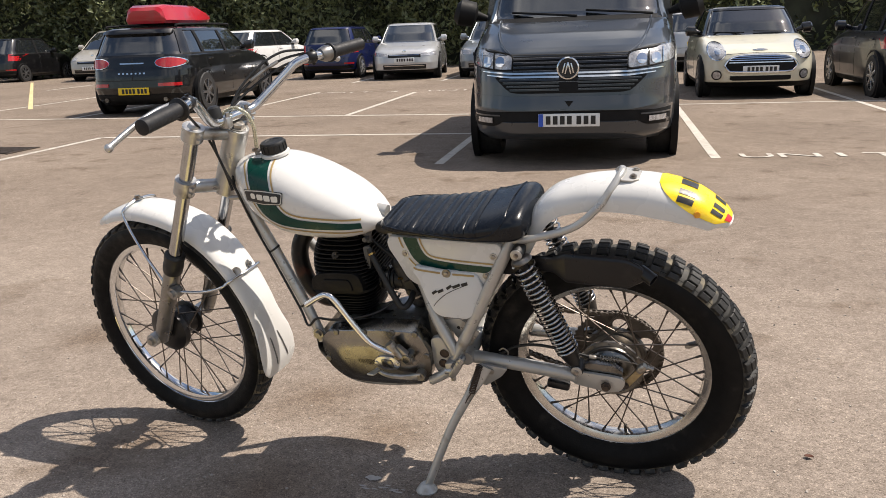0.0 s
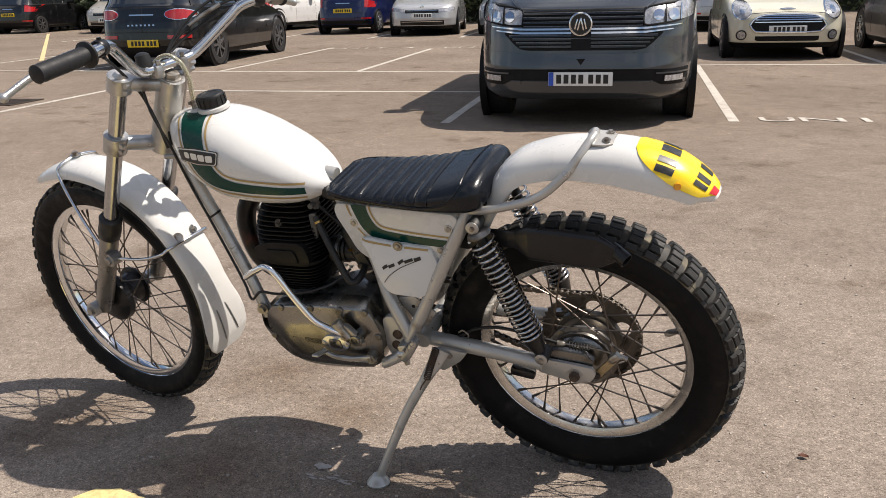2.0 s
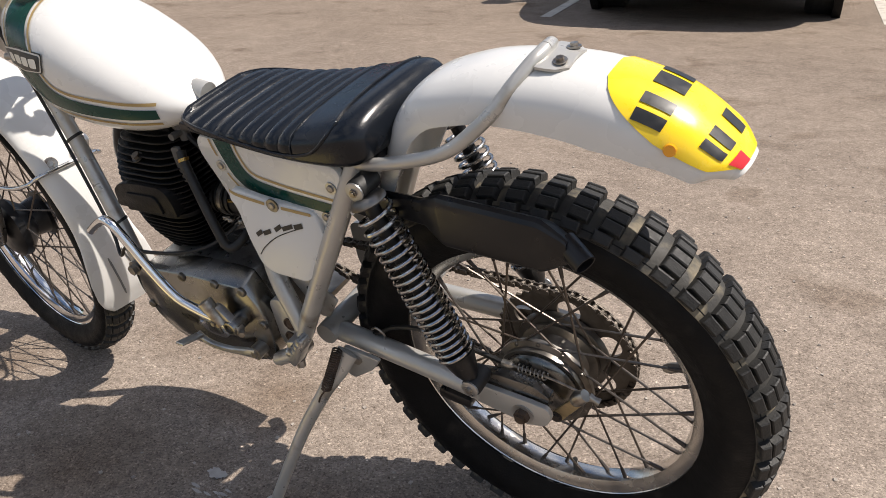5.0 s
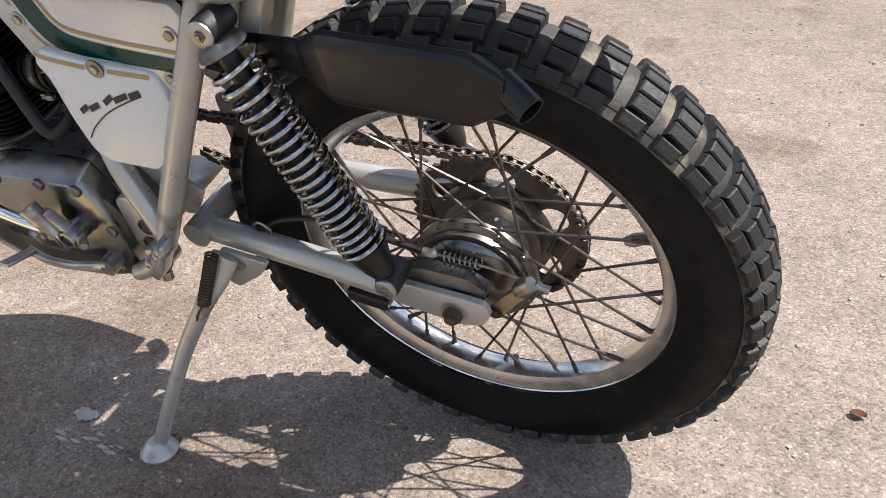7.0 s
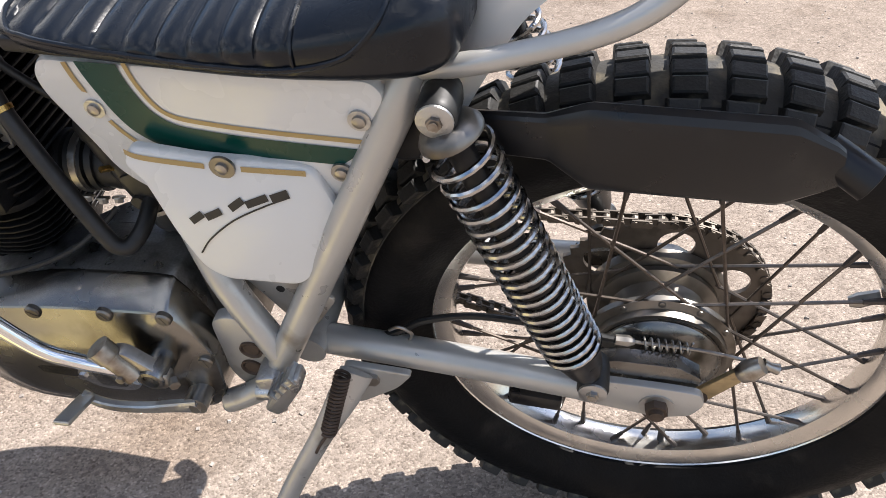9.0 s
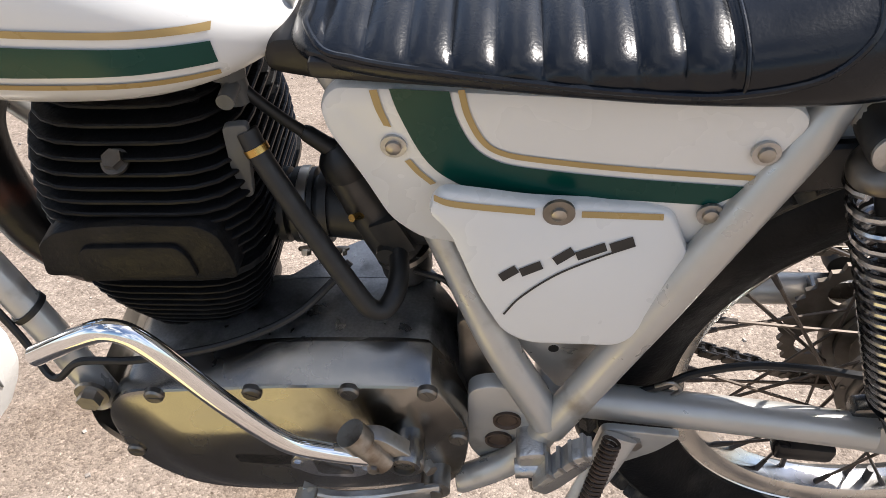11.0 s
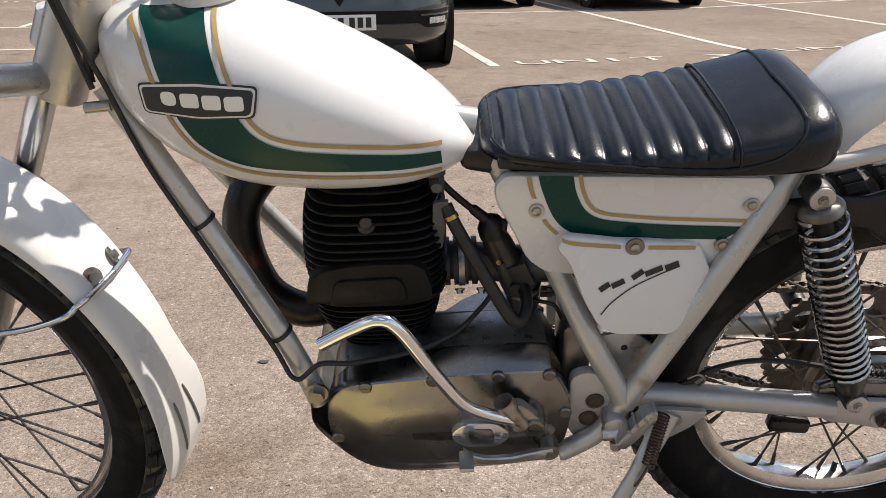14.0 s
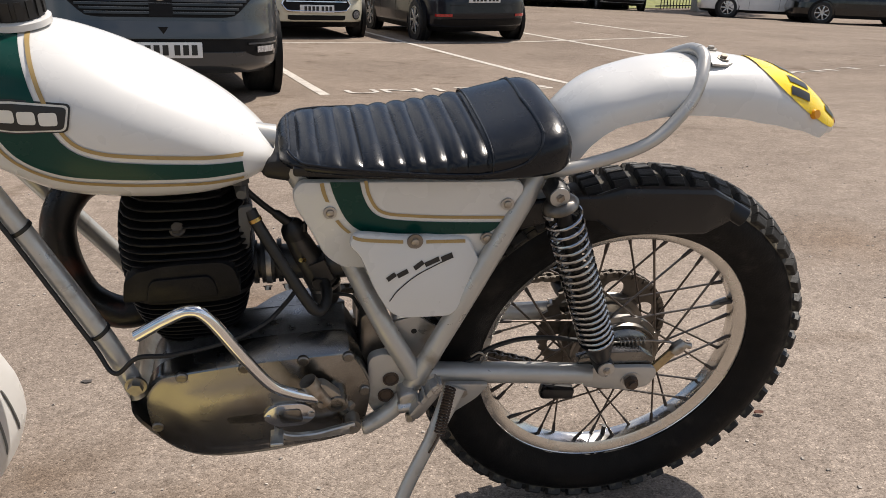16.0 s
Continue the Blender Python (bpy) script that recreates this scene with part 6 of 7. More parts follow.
def blotch(x, y, rx, ry, material, name, label, seed, lift=0.003, bits=1):
    """A worn patch of paint or a stain with a ragged edge."""
    rn = random.Random(seed)
    bm = bmesh.new()
    for j in range(bits):
        ox, oy, k = (0, 0, 1) if bits == 1 else (rn.gauss(0, rx), rn.gauss(0, ry), rn.uniform(0.15, 0.5))
        n = 26
        ring = []
        for i in range(n):
            a = 2 * math.pi * i / n
            f = k * rn.uniform(0.7, 1.12)
            px, py = x + ox + math.cos(a) * rx * f, y + oy + math.sin(a) * ry * f
            ring.append(bm.verts.new((px, py, height(px, py) + lift)))
        bm.faces.new(ring)
    return tagged(part(name, bm, material, smooth=0), label, "stain", kind="structure")


SPLASH = mat("dried_white_splash", (0.36, 0.335, 0.31), 0.8, vary=0.2, scale=40)
blotch(-0.948, 1.616, 0.032, 0.009, SPLASH, "paint_splash", "dried white splash beside the stand foot", 2, bits=14)
blotch(-1.008, 1.65, 0.024, 0.013, SPLASH, "paint_splash", "small dried white splash on the asphalt", 5)
rn = random.Random(8)
edge = [(-1.5, 0.85), (-1.488, 1.18), (-1.477, 1.30), (-1.467, 1.342), (-1.447, 1.374), (-1.395, 1.395), (-1.267, 1.387), (-1.145, 1.379), (-1.06, 1.362), (-1.04, 1.3), (-1.03, 0.85)]
pts = []
for (x0, y0), (x1, y1) in zip(edge, edge[1:]):
    n = max(1, int(math.hypot(x1 - x0, y1 - y0) / 0.012))
    pts += [(x0 + (x1 - x0) * k / n + rn.gauss(0, 0.0022), y0 + (y1 - y0) * k / n + rn.gauss(0, 0.0022)) for k in range(n)]
bm = bmesh.new()
bm.faces.new([bm.verts.new((x, y, height(x, y) + 0.003)) for x, y in pts])
bmesh.ops.triangulate(bm, faces=list(bm.faces))
bmesh.ops.recalc_face_normals(bm, faces=list(bm.faces))
tagged(part("parking_line", bm, YLINE, smooth=0), "end of a broad worn yellow painted mark", "road marking", "painted bay lines", "structure")
for i, (x, y, r) in enumerate(((-1.2, 2.35, 0.03), (-0.95, 2.6, 0.02), (-1.45, 2.46, 0.014))):
    blotch(x, y, r, r * 0.6, mat("oil_spot", (0.06, 0.05, 0.042), 0.6, vary=0.2), "oil_spot", "small dark oil spot on the asphalt", 11 + i)
bm = bmesh.new()
rows = [[bm.verts.new((0.013 + u * 0.011, 2.087 + v * 0.008 * math.cos(u * 1.4), 0.004 + 0.004 * abs(v))) for v in (-1, 0, 1)] for u in (-1, -0.5, 0, 0.5, 1)]
skin(bm, rows, False, False)
tagged(part("dry_leaf", bm, mat("dry_leaf_brown", (0.12, 0.04, 0.02), 0.7)), "small dry brown leaf on the asphalt", "leaf")
# drain cover far to the side
bm = bmesh.new()
for i in range(9):
    add_box(bm, (0.5, 0.03, 0.02), pose(0, -0.24 + i * 0.06, 0))
add_box(bm, (0.03, 0.56, 0.02), pose(-0.26, 0, 0))
add_box(bm, (0.03, 0.56, 0.02), pose(0.26, 0, 0))
dm = on_ground(-7.85, 1.06, 0)
tagged(part("drain_grate", bm, mat("rusty_iron", (0.06, 0.045, 0.035), 0.7, metal=0.4, vary=0.3), m=dm @ pose(0, 0, 0.003)), "rusty iron drain grate set in the asphalt", "drain")

# ---- vehicles ----
GLASS = mat("dark_car_glass", (0.012, 0.014, 0.016), 0.03, vary=0.05, rough_vary=0.01, coat=1.0, spec=1.0)
PLASTIC = mat("black_bumper_plastic", (0.006, 0.006, 0.0065), 0.6, vary=0.1, scale=8, spec=0.22)
LAMP = mat("headlamp_lens", (0.40, 0.40, 0.41), 0.22, metal=0.4, vary=0.35, scale=22, coat=0.8)
TAIL = mat("tail_lamp_red", (0.42, 0.012, 0.015), 0.12, vary=0.15, scale=16, coat=0.8)
PLATE_W = mat("white_number_plate", (0.72, 0.72, 0.7), 0.35, vary=0.03)
PLATE_Y = mat("yellow_number_plate", (0.72, 0.5, 0.02), 0.35, vary=0.03)
BLUE = mat("plate_blue", (0.02, 0.08, 0.45), 0.4)
CARTYRE = mat("road_tyre", (0.014, 0.014, 0.0145), 0.7, vary=0.2, scale=20)
WHEELDARK = mat("dark_alloy_wheel", (0.17, 0.17, 0.175), 0.35, metal=0.8)
WHEELSILVER = mat("silver_alloy_wheel", (0.5, 0.5, 0.5), 0.3, metal=0.8)


def paint(name, color, metal=0.2, coat=1.0):
    return mat(name, color, 0.3, metal=metal, vary=0.05, scale=3, coat=coat, spec=0.25, rough_vary=0.03, dirt=tuple(c * 0.75 + 0.02 for c in color), dirt_amount=0.05, dirt_scale=4)


BLACKROOF = paint("black_car_paint", (0.006, 0.006, 0.007))
SEAM = mat("dark_panel_gap", (0.008, 0.008, 0.008), 0.7)


def road_wheel(parent, at, r, width, rim, side, spokes=7):
    w = part("wheel", lathe([(r * 0.66, -width / 2), (r * 0.93, -width / 2), (r, -width / 2 + 0.03), (r, width / 2 - 0.03), (r * 0.93, width / 2), (r * 0.66, width / 2)], 36, closed=True), CARTYRE, parent, m=Matrix.Translation(at) @ Matrix.Rotation(-side * math.pi / 2, 4, "Z"))
    bm = lathe([(r * 0.67, -width * 0.42), (r * 0.69, width * 0.47), (r * 0.64, width * 0.47), (r * 0.60, width * 0.25), (0.02, width * 0.2)], 32)
    part("rim_barrel", bm, PLASTIC, w)
    bm = bmesh.new()
    for k in range(spokes):
        a = 2 * math.pi * k / spokes
        add_box(bm, (r * 0.58, 0.02, r * 0.13), Matrix.Rotation(a, 4, "Y") @ Matrix.Translation((r * 0.34, width * 0.465, 0)), 0.006)
    add_lathe(bm, [(r * 0.69, width * 0.44), (r * 0.69, width * 0.5), (r * 0.63, width * 0.49), (r * 0.63, width * 0.44)], 32, closed=True)
    add_tube(bm, [Vector((0, width * 0.35, 0)), Vector((0, width * 0.52, 0))], r * 0.15, 16)
    part("rim", bm, rim, w)


def number_plate(parent, at, yaw, material, width=0.52, blue=False):
    """at: its middle; yaw: 0 faces the rear (-y)."""
    m = Matrix.Translation(at) @ Matrix.Rotation(yaw, 4, "Z")
    p = part("number_plate", box((width, 0.012, 0.111), None, 0.003), material, parent, "number plate with plain dark bars", m=m)
    xs = [-0.175, -0.115, -0.055, 0.005, 0.085, 0.145, 0.205]
    first = part("plate_bar", box((0.04, 0.002, 0.072), None), INK, p, m=Matrix.Translation((xs[0], -0.0068, 0)))
    for x in xs[1:]:
        again("plate_bar", first, Matrix.Translation((x, -0.0068, 0)), p)
    if blue:
        part("plate_band", box((0.04, 0.002, 0.108), Matrix.Translation((-0.238, -0.0066, 0))), BLUE, p)
    return p


class Shell:
    """A vehicle's outer surface: at each height a rounded-off rectangle in plan. levels: (z, rear, front, half width)."""

    def __init__(self, levels, n=5.0, rear=None):
        self.z = [v[0] for v in levels]
        self.r, self.f, self.w = ([v[k] for v in levels] for k in (1, 2, 3))
        self.n, self.rear = n, rear

    def at(self, z):
        r, f, w = (float(np.interp(z, self.z, q)) for q in (self.r, self.f, self.w))
        m = (r + f) / 2 if self.rear is None else self.rear
        return m, f - m, w

    def front(self, x, z):
        m, h, w = self.at(z)
        return m + h * max(1 - min(abs(x) / w, 0.999) ** self.n, 1e-4) ** (1 / self.n)

    def back(self, x, z):
        m, h, w = self.at(z)
        return 2 * m - self.front(x, z)

    def side(self, y, z):
        m, h, w = self.at(z)
        return w * max(1 - min(abs(y - m) / h, 0.999) ** self.n, 1e-4) ** (1 / self.n)

    def turn(self, a, z, off=0.0):
        m, h, w = self.at(z)
        c, s = math.cos(a), math.sin(a)
        return Vector(((w + off) * math.copysign(abs(c) ** (2 / self.n), c), m + (h + off) * math.copysign(abs(s) ** (2 / self.n), s), z))

    def skin(self, z0, z1, steps, grow=0.0, seg=72):
        zs = sorted({*np.linspace(z0, z1, steps), *(z for z in self.z if z0 < z < z1)})
        bm = bmesh.new()
        rings = [[bm.verts.new(self.turn(2 * math.pi * (k + 0.5) / seg, z, grow)) for k in range(seg)] for z in zs]
        skin(bm, rings)
        return bm


def wrap(point, u0, u1, z0, z1, off, nu=14, nz=5, depth=0.03):
    """A thick panel laid on a surface; z0 and z1 may be rows of (u, z)."""
    def at(q, u):
        return q if isinstance(q, (int, float)) else float(np.interp(u, [p[0] for p in q], [p[1] for p in q]))
    us = np.linspace(u0, u1, nu)
    bm = bmesh.new()
    outer = [[point(u, at(z0, u) + (at(z1, u) - at(z0, u)) * k / (nz - 1)) for k in range(nz)] for u in us]
    top = [[bm.verts.new(p + n * off) for p, n in row] for row in outer]
    low = [[bm.verts.new(p - n * depth) for p, n in row] for row in outer]
    skin(bm, top, False, False)
    edge = [v for v in top[0]] + [r[-1] for r in top[1:]] + top[-1][-2::-1] + [r[0] for r in top[-2:0:-1]]
    lowe = [v for v in low[0]] + [r[-1] for r in low[1:]] + low[-1][-2::-1] + [r[0] for r in low[-2:0:-1]]
    skin(bm, [edge, lowe], False, True)
    for v in [v for v in bm.verts if not v.link_faces]:
        bm.verts.remove(v)
    return bm


def fore(sh):
    return lambda x, z: (Vector((x, sh.front(x, z), z)), Vector((0, 1, 0)))


def aft(sh):
    return lambda x, z: (Vector((x, sh.back(x, z), z)), Vector((0, -1, 0)))


def flank(sh, s):
    return lambda y, z: (Vector((s * sh.side(y, z), y, z)), Vector((s, 0, 0)))


def corner(sh):
    def f(a, z):
        p = sh.turn(a, z)
        m = sh.at(z)[0]
        return p, Vector((math.copysign(0.7, p.x), math.copysign(0.7, p.y - m), 0))
    return f


def oval(x, z, rx, rz, n=17):
    us = [x + rx * math.sin(math.pi / 2 * k) for k in np.linspace(-1, 1, n)]
    return [(u, z - rz * math.sqrt(max(0, 1 - ((u - x) / rx) ** 2)) - 0.002) for u in us], [(u, z + rz * math.sqrt(max(0, 1 - ((u - x) / rx) ** 2)) + 0.002) for u in us]


def wrap_oval(surface, x, z, rx, rz, off, depth=0.04):
    lo, hi = oval(x, z, rx, rz)
    return wrap(surface, x - rx, x + rx, lo, hi, off, 25, 7, depth)


def wrap_rim(sh, pts, off, r, back=False):
    """A bead along an outline on the nose or tail."""
    f = sh.back if back else sh.front
    k = -1 if back else 1
    return tube([(x, f(x, z) + k * off, z) for x, z in pts] + [(pts[0][0], f(*pts[0]) + k * off, pts[0][1])], r, 8, 3)


def car_levels(L, W, belt, roof, hood=None, hood_len=1.05, tail=0.25, screen=0.62, deck=0.0, wr=0.62):
    """Side profile of a hatchback: nose at +y. hood: height of the bonnet's front; screen: run of the windscreen; deck: length behind the rear glass."""
    h = L / 2
    hood = hood or belt - 0.17
    f = h - hood_len
    return [(0.17, -h + 0.18, h - 0.14, W * 0.94), (0.26, -h + 0.05, h - 0.03, W * 0.985), (0.42, -h, h, W), (hood - 0.14, -h + 0.015, h - 0.02, W),
            (hood - 0.05, -h + 0.03, h - 0.07, W * 0.995), (hood, -h + 0.045 + deck * 0.1, h - 0.16, W * 0.985), (hood + (belt - hood) * 0.4, -h + 0.06 + deck * 0.3, h - hood_len * 0.42, W * 0.97),
            (hood + (belt - hood) * 0.8, -h + 0.08 + deck * 0.7, h - hood_len * 0.8, W * 0.95), (belt, -h + 0.1 + deck, f, W * 0.925), (belt + 0.03, -h + 0.12 + deck, f - 0.05, W * 0.905),
            (belt + (roof - belt) * 0.45, -h + 0.12 + deck + tail * 0.42, f - screen * 0.42, W * 0.84), (roof - 0.07, -h + 0.12 + deck + tail * 0.9, f - screen * 0.9, W * 0.755),
            (roof - 0.035, -h + 0.13 + deck + tail, f - screen * 1.0, W * 0.73), (roof - 0.012, -h + 0.2 + deck + tail, f - screen * 1.12, W * 0.67), (roof, -h + 0.4 + deck + tail, f - screen * 1.45, W * 0.5)]


def car(name, m, label, body_mat, shape, wheels, rim_mat=WHEELSILVER, roof_mat=None, doors=2, plate=None, dress=None, rails=False):
    """A car with its nose at +y. shape: arguments of car_levels; wheels: rear and front axle, radius; plate: (end, height, material)."""
    top = tagged(empty(name, m), label, "car")
    L, W, belt, roof = shape[:4]
    kw = shape[4] if len(shape) > 4 else {}
    sh = Shell(car_levels(L, W, belt, roof, **kw), 5.2)
    roof_mat = roof_mat or body_mat
    part("body", sh.skin(0.25, belt, 18), body_mat, top, smooth=50)
    part("sill", sh.skin(0.17, 0.27, 4, -0.006), PLASTIC, top, "black plastic lower sill", smooth=40)
    part("glasshouse", sh.skin(belt - 0.01, roof - 0.05, 8, -0.012), GLASS, top, "dark glossy car glass", smooth=50)
    part("roof", sh.skin(roof - 0.065, roof, 6, 0.0), roof_mat, top, smooth=60)
    mid, half, _ = sh.at(belt)
    for s in (-1, 1):
        for a0, a1 in ((0.52, 0.72), (-0.80, -0.50)):
            aa = (a0, a1) if s > 0 else (math.pi - a0, math.pi - a1)
            part("pillar", wrap(corner(sh), aa[0], aa[1], belt - 0.01, roof - 0.05, 0.002, 6, 8, 0.03), roof_mat, top)
        yb = [mid + 0.05] if doors == 2 else [mid + 0.18, mid - 0.75]
        for y in yb:
            part("door_pillar", wrap(flank(sh, s), y - 0.045, y + 0.045, belt - 0.01, roof - 0.05, 0.0, 3, 6, 0.03), PLASTIC, top)
        part("waist_trim", wrap(flank(sh, s), mid - half * 0.86, mid + half * 0.8, belt - 0.015, belt + 0.008, 0.006, 30, 2, 0.02), PLASTIC, top)
        for y in yb + [mid + half * 0.74]:
            part("door_gap", wrap(flank(sh, s), y - 0.004, y + 0.004, 0.3, belt, 0.0015, 2, 10, 0.006), SEAM, top)
        for y in yb:
            p = flank(sh, s)(y + 0.16, belt - 0.1)[0]
            part("door_handle", box((0.04, 0.17, 0.028), Matrix.Translation(p), 0.01), body_mat, top)
        mz, my = belt + 0.07, mid + half * 0.62
        X = sh.side(my, belt)
        part("mirror", add_tube(bmesh.new(), [Vector((s * (X - 0.03), my, mz - 0.03)), Vector((s * (X + 0.06), my, mz)), Vector((s * (X + 0.075), my, mz + 0.01)), Vector((s * (X + 0.19), my + 0.01, mz + 0.02)), Vector((s * (X + 0.215), my + 0.01, mz + 0.02))], [0.03, 0.045, 0.085, 0.085, 0.05], 14), roof_mat, top)
        for y in wheels[:2]:
            r = wheels[2]
            X = sh.side(y, 0.5)
            arch = lathe([(r * 1.2, -0.05), (r * 1.2, 0.008), (r * 1.12, 0.012), (r * 1.1, -0.004), (0.05, -0.004)], 36, Matrix.Translation((s * X, y, r)) @ Matrix.Rotation(-s * math.pi / 2, 4, "Z"))
            part("wheel_arch", arch, PLASTIC, top)
            road_wheel(top, (s * (X - 0.085), y, r), r, 0.2, rim_mat, s)
        if rails:
            part("roof_rail", tube([(s * W * 0.66, -L / 2 + 0.5, roof - 0.02), (s * W * 0.66, -L / 2 + 0.62, roof + 0.03), (s * W * 0.66, 0.3, roof + 0.04), (s * W * 0.64, 0.45, roof - 0.01)], 0.016, 8, 4), PLASTIC, top)
    if dress:
        dress(top, sh)
    if plate:
        e, z, mt = plate
        y = (sh.front(0, z) + 0.012) if e > 0 else (sh.back(0, z) - 0.012)
        number_plate(top, (0, y, z), 0 if e < 0 else math.pi, mt)
    return top


def nose(lx0=0.46, lx1=0.80, lz0=0.60, lz1=0.74, grille=((-0.42, 0.42, 0.56, 0.64), (-0.55, 0.55, 0.27, 0.38)), slats=3):
    def add(top, sh):
        for s in (-1, 1):
            a, b = sorted((s * lx0, s * lx1))
            part("headlamp", wrap(fore(sh), a, b, lz0, [(a, lz1 - (0.04 if s > 0 else 0)), (b, lz1 - (0.04 if s < 0 else 0))], 0.006, 12, 5), LAMP, top, "clear headlamp")
        for x0, x1, z0, z1 in grille:
            g = part("grille", wrap(fore(sh), x0, x1, z0, z1, 0.006, 16, 4), PLASTIC, top, "black grille")
            for k in range(slats):
                z = z0 + (z1 - z0) * (k + 1) / (slats + 1)
                part("grille_slat", wrap(fore(sh), x0 + 0.03, x1 - 0.03, z - 0.006, z + 0.006, 0.014, 14, 2), CHROME if k == slats - 1 else BLACKROOF, g)
        part("bonnet_badge", lathe([(0.05, -0.03), (0.05, 0.01), (0.02, 0.014)], 20, Matrix.Translation((0, sh.front(0, lz1 + 0.0), lz1))), CHROME, top)
    return add


def tail(lx0=0.56, lx1=0.83, lz0=0.72, lz1=0.92, screen=(0.6, 0.98, 1.3), bumper=True):
    def add(top, sh):
        for s in (-1, 1):
            a, b = sorted((s * lx0, s * lx1))
            part("tail_lamp", wrap(aft(sh), a, b, lz0, lz1, 0.008, 10, 4), TAIL, top, "red tail lamp")
            a, b = sorted((s * 0.52, s * 0.74))
            part("reflector", wrap(aft(sh), a, b, 0.40, 0.44, 0.012, 8, 2), TAIL, top)
        part("boot_gap", wrap(aft(sh), -0.72, 0.72, 0.565, 0.575, 0.002, 16, 2), SEAM, top)
        part("boot_trim", wrap(aft(sh), -0.2, 0.2, 0.80, 0.825, 0.012, 8, 2), CHROME, top)
        if bumper:
            part("rear_bumper", wrap(aft(sh), -0.80, 0.80, 0.24, 0.36, 0.012, 22, 3), PLASTIC, top)
    return add


# cream small hatchback, nose to the motorcycle
def cream_front(top, sh):
    F = fore(sh)
    for s in (-1, 1):
        part("lamp_ring", wrap_oval(F, s * 0.63, 0.72, 0.13, 0.14, 0.018), CHROME, top, "chrome headlamp ring")
        lamp = part("headlamp", wrap_oval(F, s * 0.63, 0.72, 0.112, 0.122, 0.03), LAMP, top, "large round headlamp")
        part("lamp_bulb", wrap_oval(F, s * 0.62, 0.72, 0.045, 0.05, 0.038), CHROME, lamp)
        part("fog_ring", wrap_oval(F, s * 0.63, 0.36, 0.072, 0.072, 0.012), PLASTIC, top)
        part("fog_lamp", wrap_oval(F, s * 0.63, 0.36, 0.055, 0.055, 0.018), LAMP, top, "small round fog lamp")
    lo = [(-0.52, 0.50), (-0.47, 0.435), (-0.36, 0.405), (0.36, 0.405), (0.47, 0.435), (0.52, 0.50)]
    hi = [(-0.52, 0.51), (-0.45, 0.60), (-0.3, 0.648), (0, 0.66), (0.3, 0.648), (0.45, 0.60), (0.52, 0.51)]
    grille = part("grille", wrap(F, -0.52, 0.52, lo, hi, 0.01, 31, 5), PLASTIC, top, "black grille with chrome bars")
    for z, w in ((0.545, 0.46), (0.58, 0.45), (0.61, 0.41), (0.635, 0.33)):
        part("grille_bar", wrap(F, -w, w, z - 0.007, z + 0.007, 0.022, 20, 2), CHROME, grille)
    part("grille_rim", wrap_rim(sh, lo + hi[::-1], 0.014, 0.014), CHROME, grille, "chrome surround")
    part("lower_grille", wrap(F, -0.44, 0.44, [(-0.44, 0.29), (-0.4, 0.275), (0.4, 0.275), (0.44, 0.29)], 0.345, 0.006, 20, 3), PLASTIC, top)
    part("bumper_lip", wrap(F, -0.8, 0.8, 0.18, 0.245, 0.012, 26, 3), PLASTIC, top)
    part("bonnet_gap", wrap(F, -0.72, 0.72, [(-0.72, 0.60), (-0.5, 0.667), (0, 0.685), (0.5, 0.667), (0.72, 0.60)], [(-0.72, 0.605), (-0.5, 0.673), (0, 0.691), (0.5, 0.673), (0.72, 0.605)], 0.002, 26, 2, 0.005), SEAM, top)
    part("bonnet_badge", add_tube(bmesh.new(), [Vector((-0.11, sh.front(0, 0.725) + 0.01, 0.728)), Vector((-0.04, sh.front(0, 0.725) + 0.018, 0.722)), Vector((0.04, sh.front(0, 0.725) + 0.018, 0.722)), Vector((0.11, sh.front(0, 0.725) + 0.01, 0.728))], [0.006, 0.022, 0.022, 0.006], 10), CHROME, top, "small winged chrome badge")
    for x in (-0.5, 0.12):
        a, b = Vector((x, sh.front(x, 0.97) + 0.02, 0.975)), Vector((x + 0.48, sh.front(x + 0.48, 0.99) + 0.015, 0.995))
        part("wiper", add_tube(bmesh.new(), [a, b], 0.009, 6), PLASTIC, top)


CREAM = paint("cream_car_paint", (0.62, 0.59, 0.47), 0.0)
SMALL = dict(hood=0.72, hood_len=1.02, tail=0.22, screen=0.5)
car("hatchback", on_ground(1.30, 8.05, 180), "cream small hatchback with a black roof parked nose out", CREAM, (3.82, 0.865, 0.94, 1.40, SMALL),
    (-1.22, 1.25, 0.30), WHEELDARK, BLACKROOF, 2, (1, 0.44, PLATE_W), cream_front)


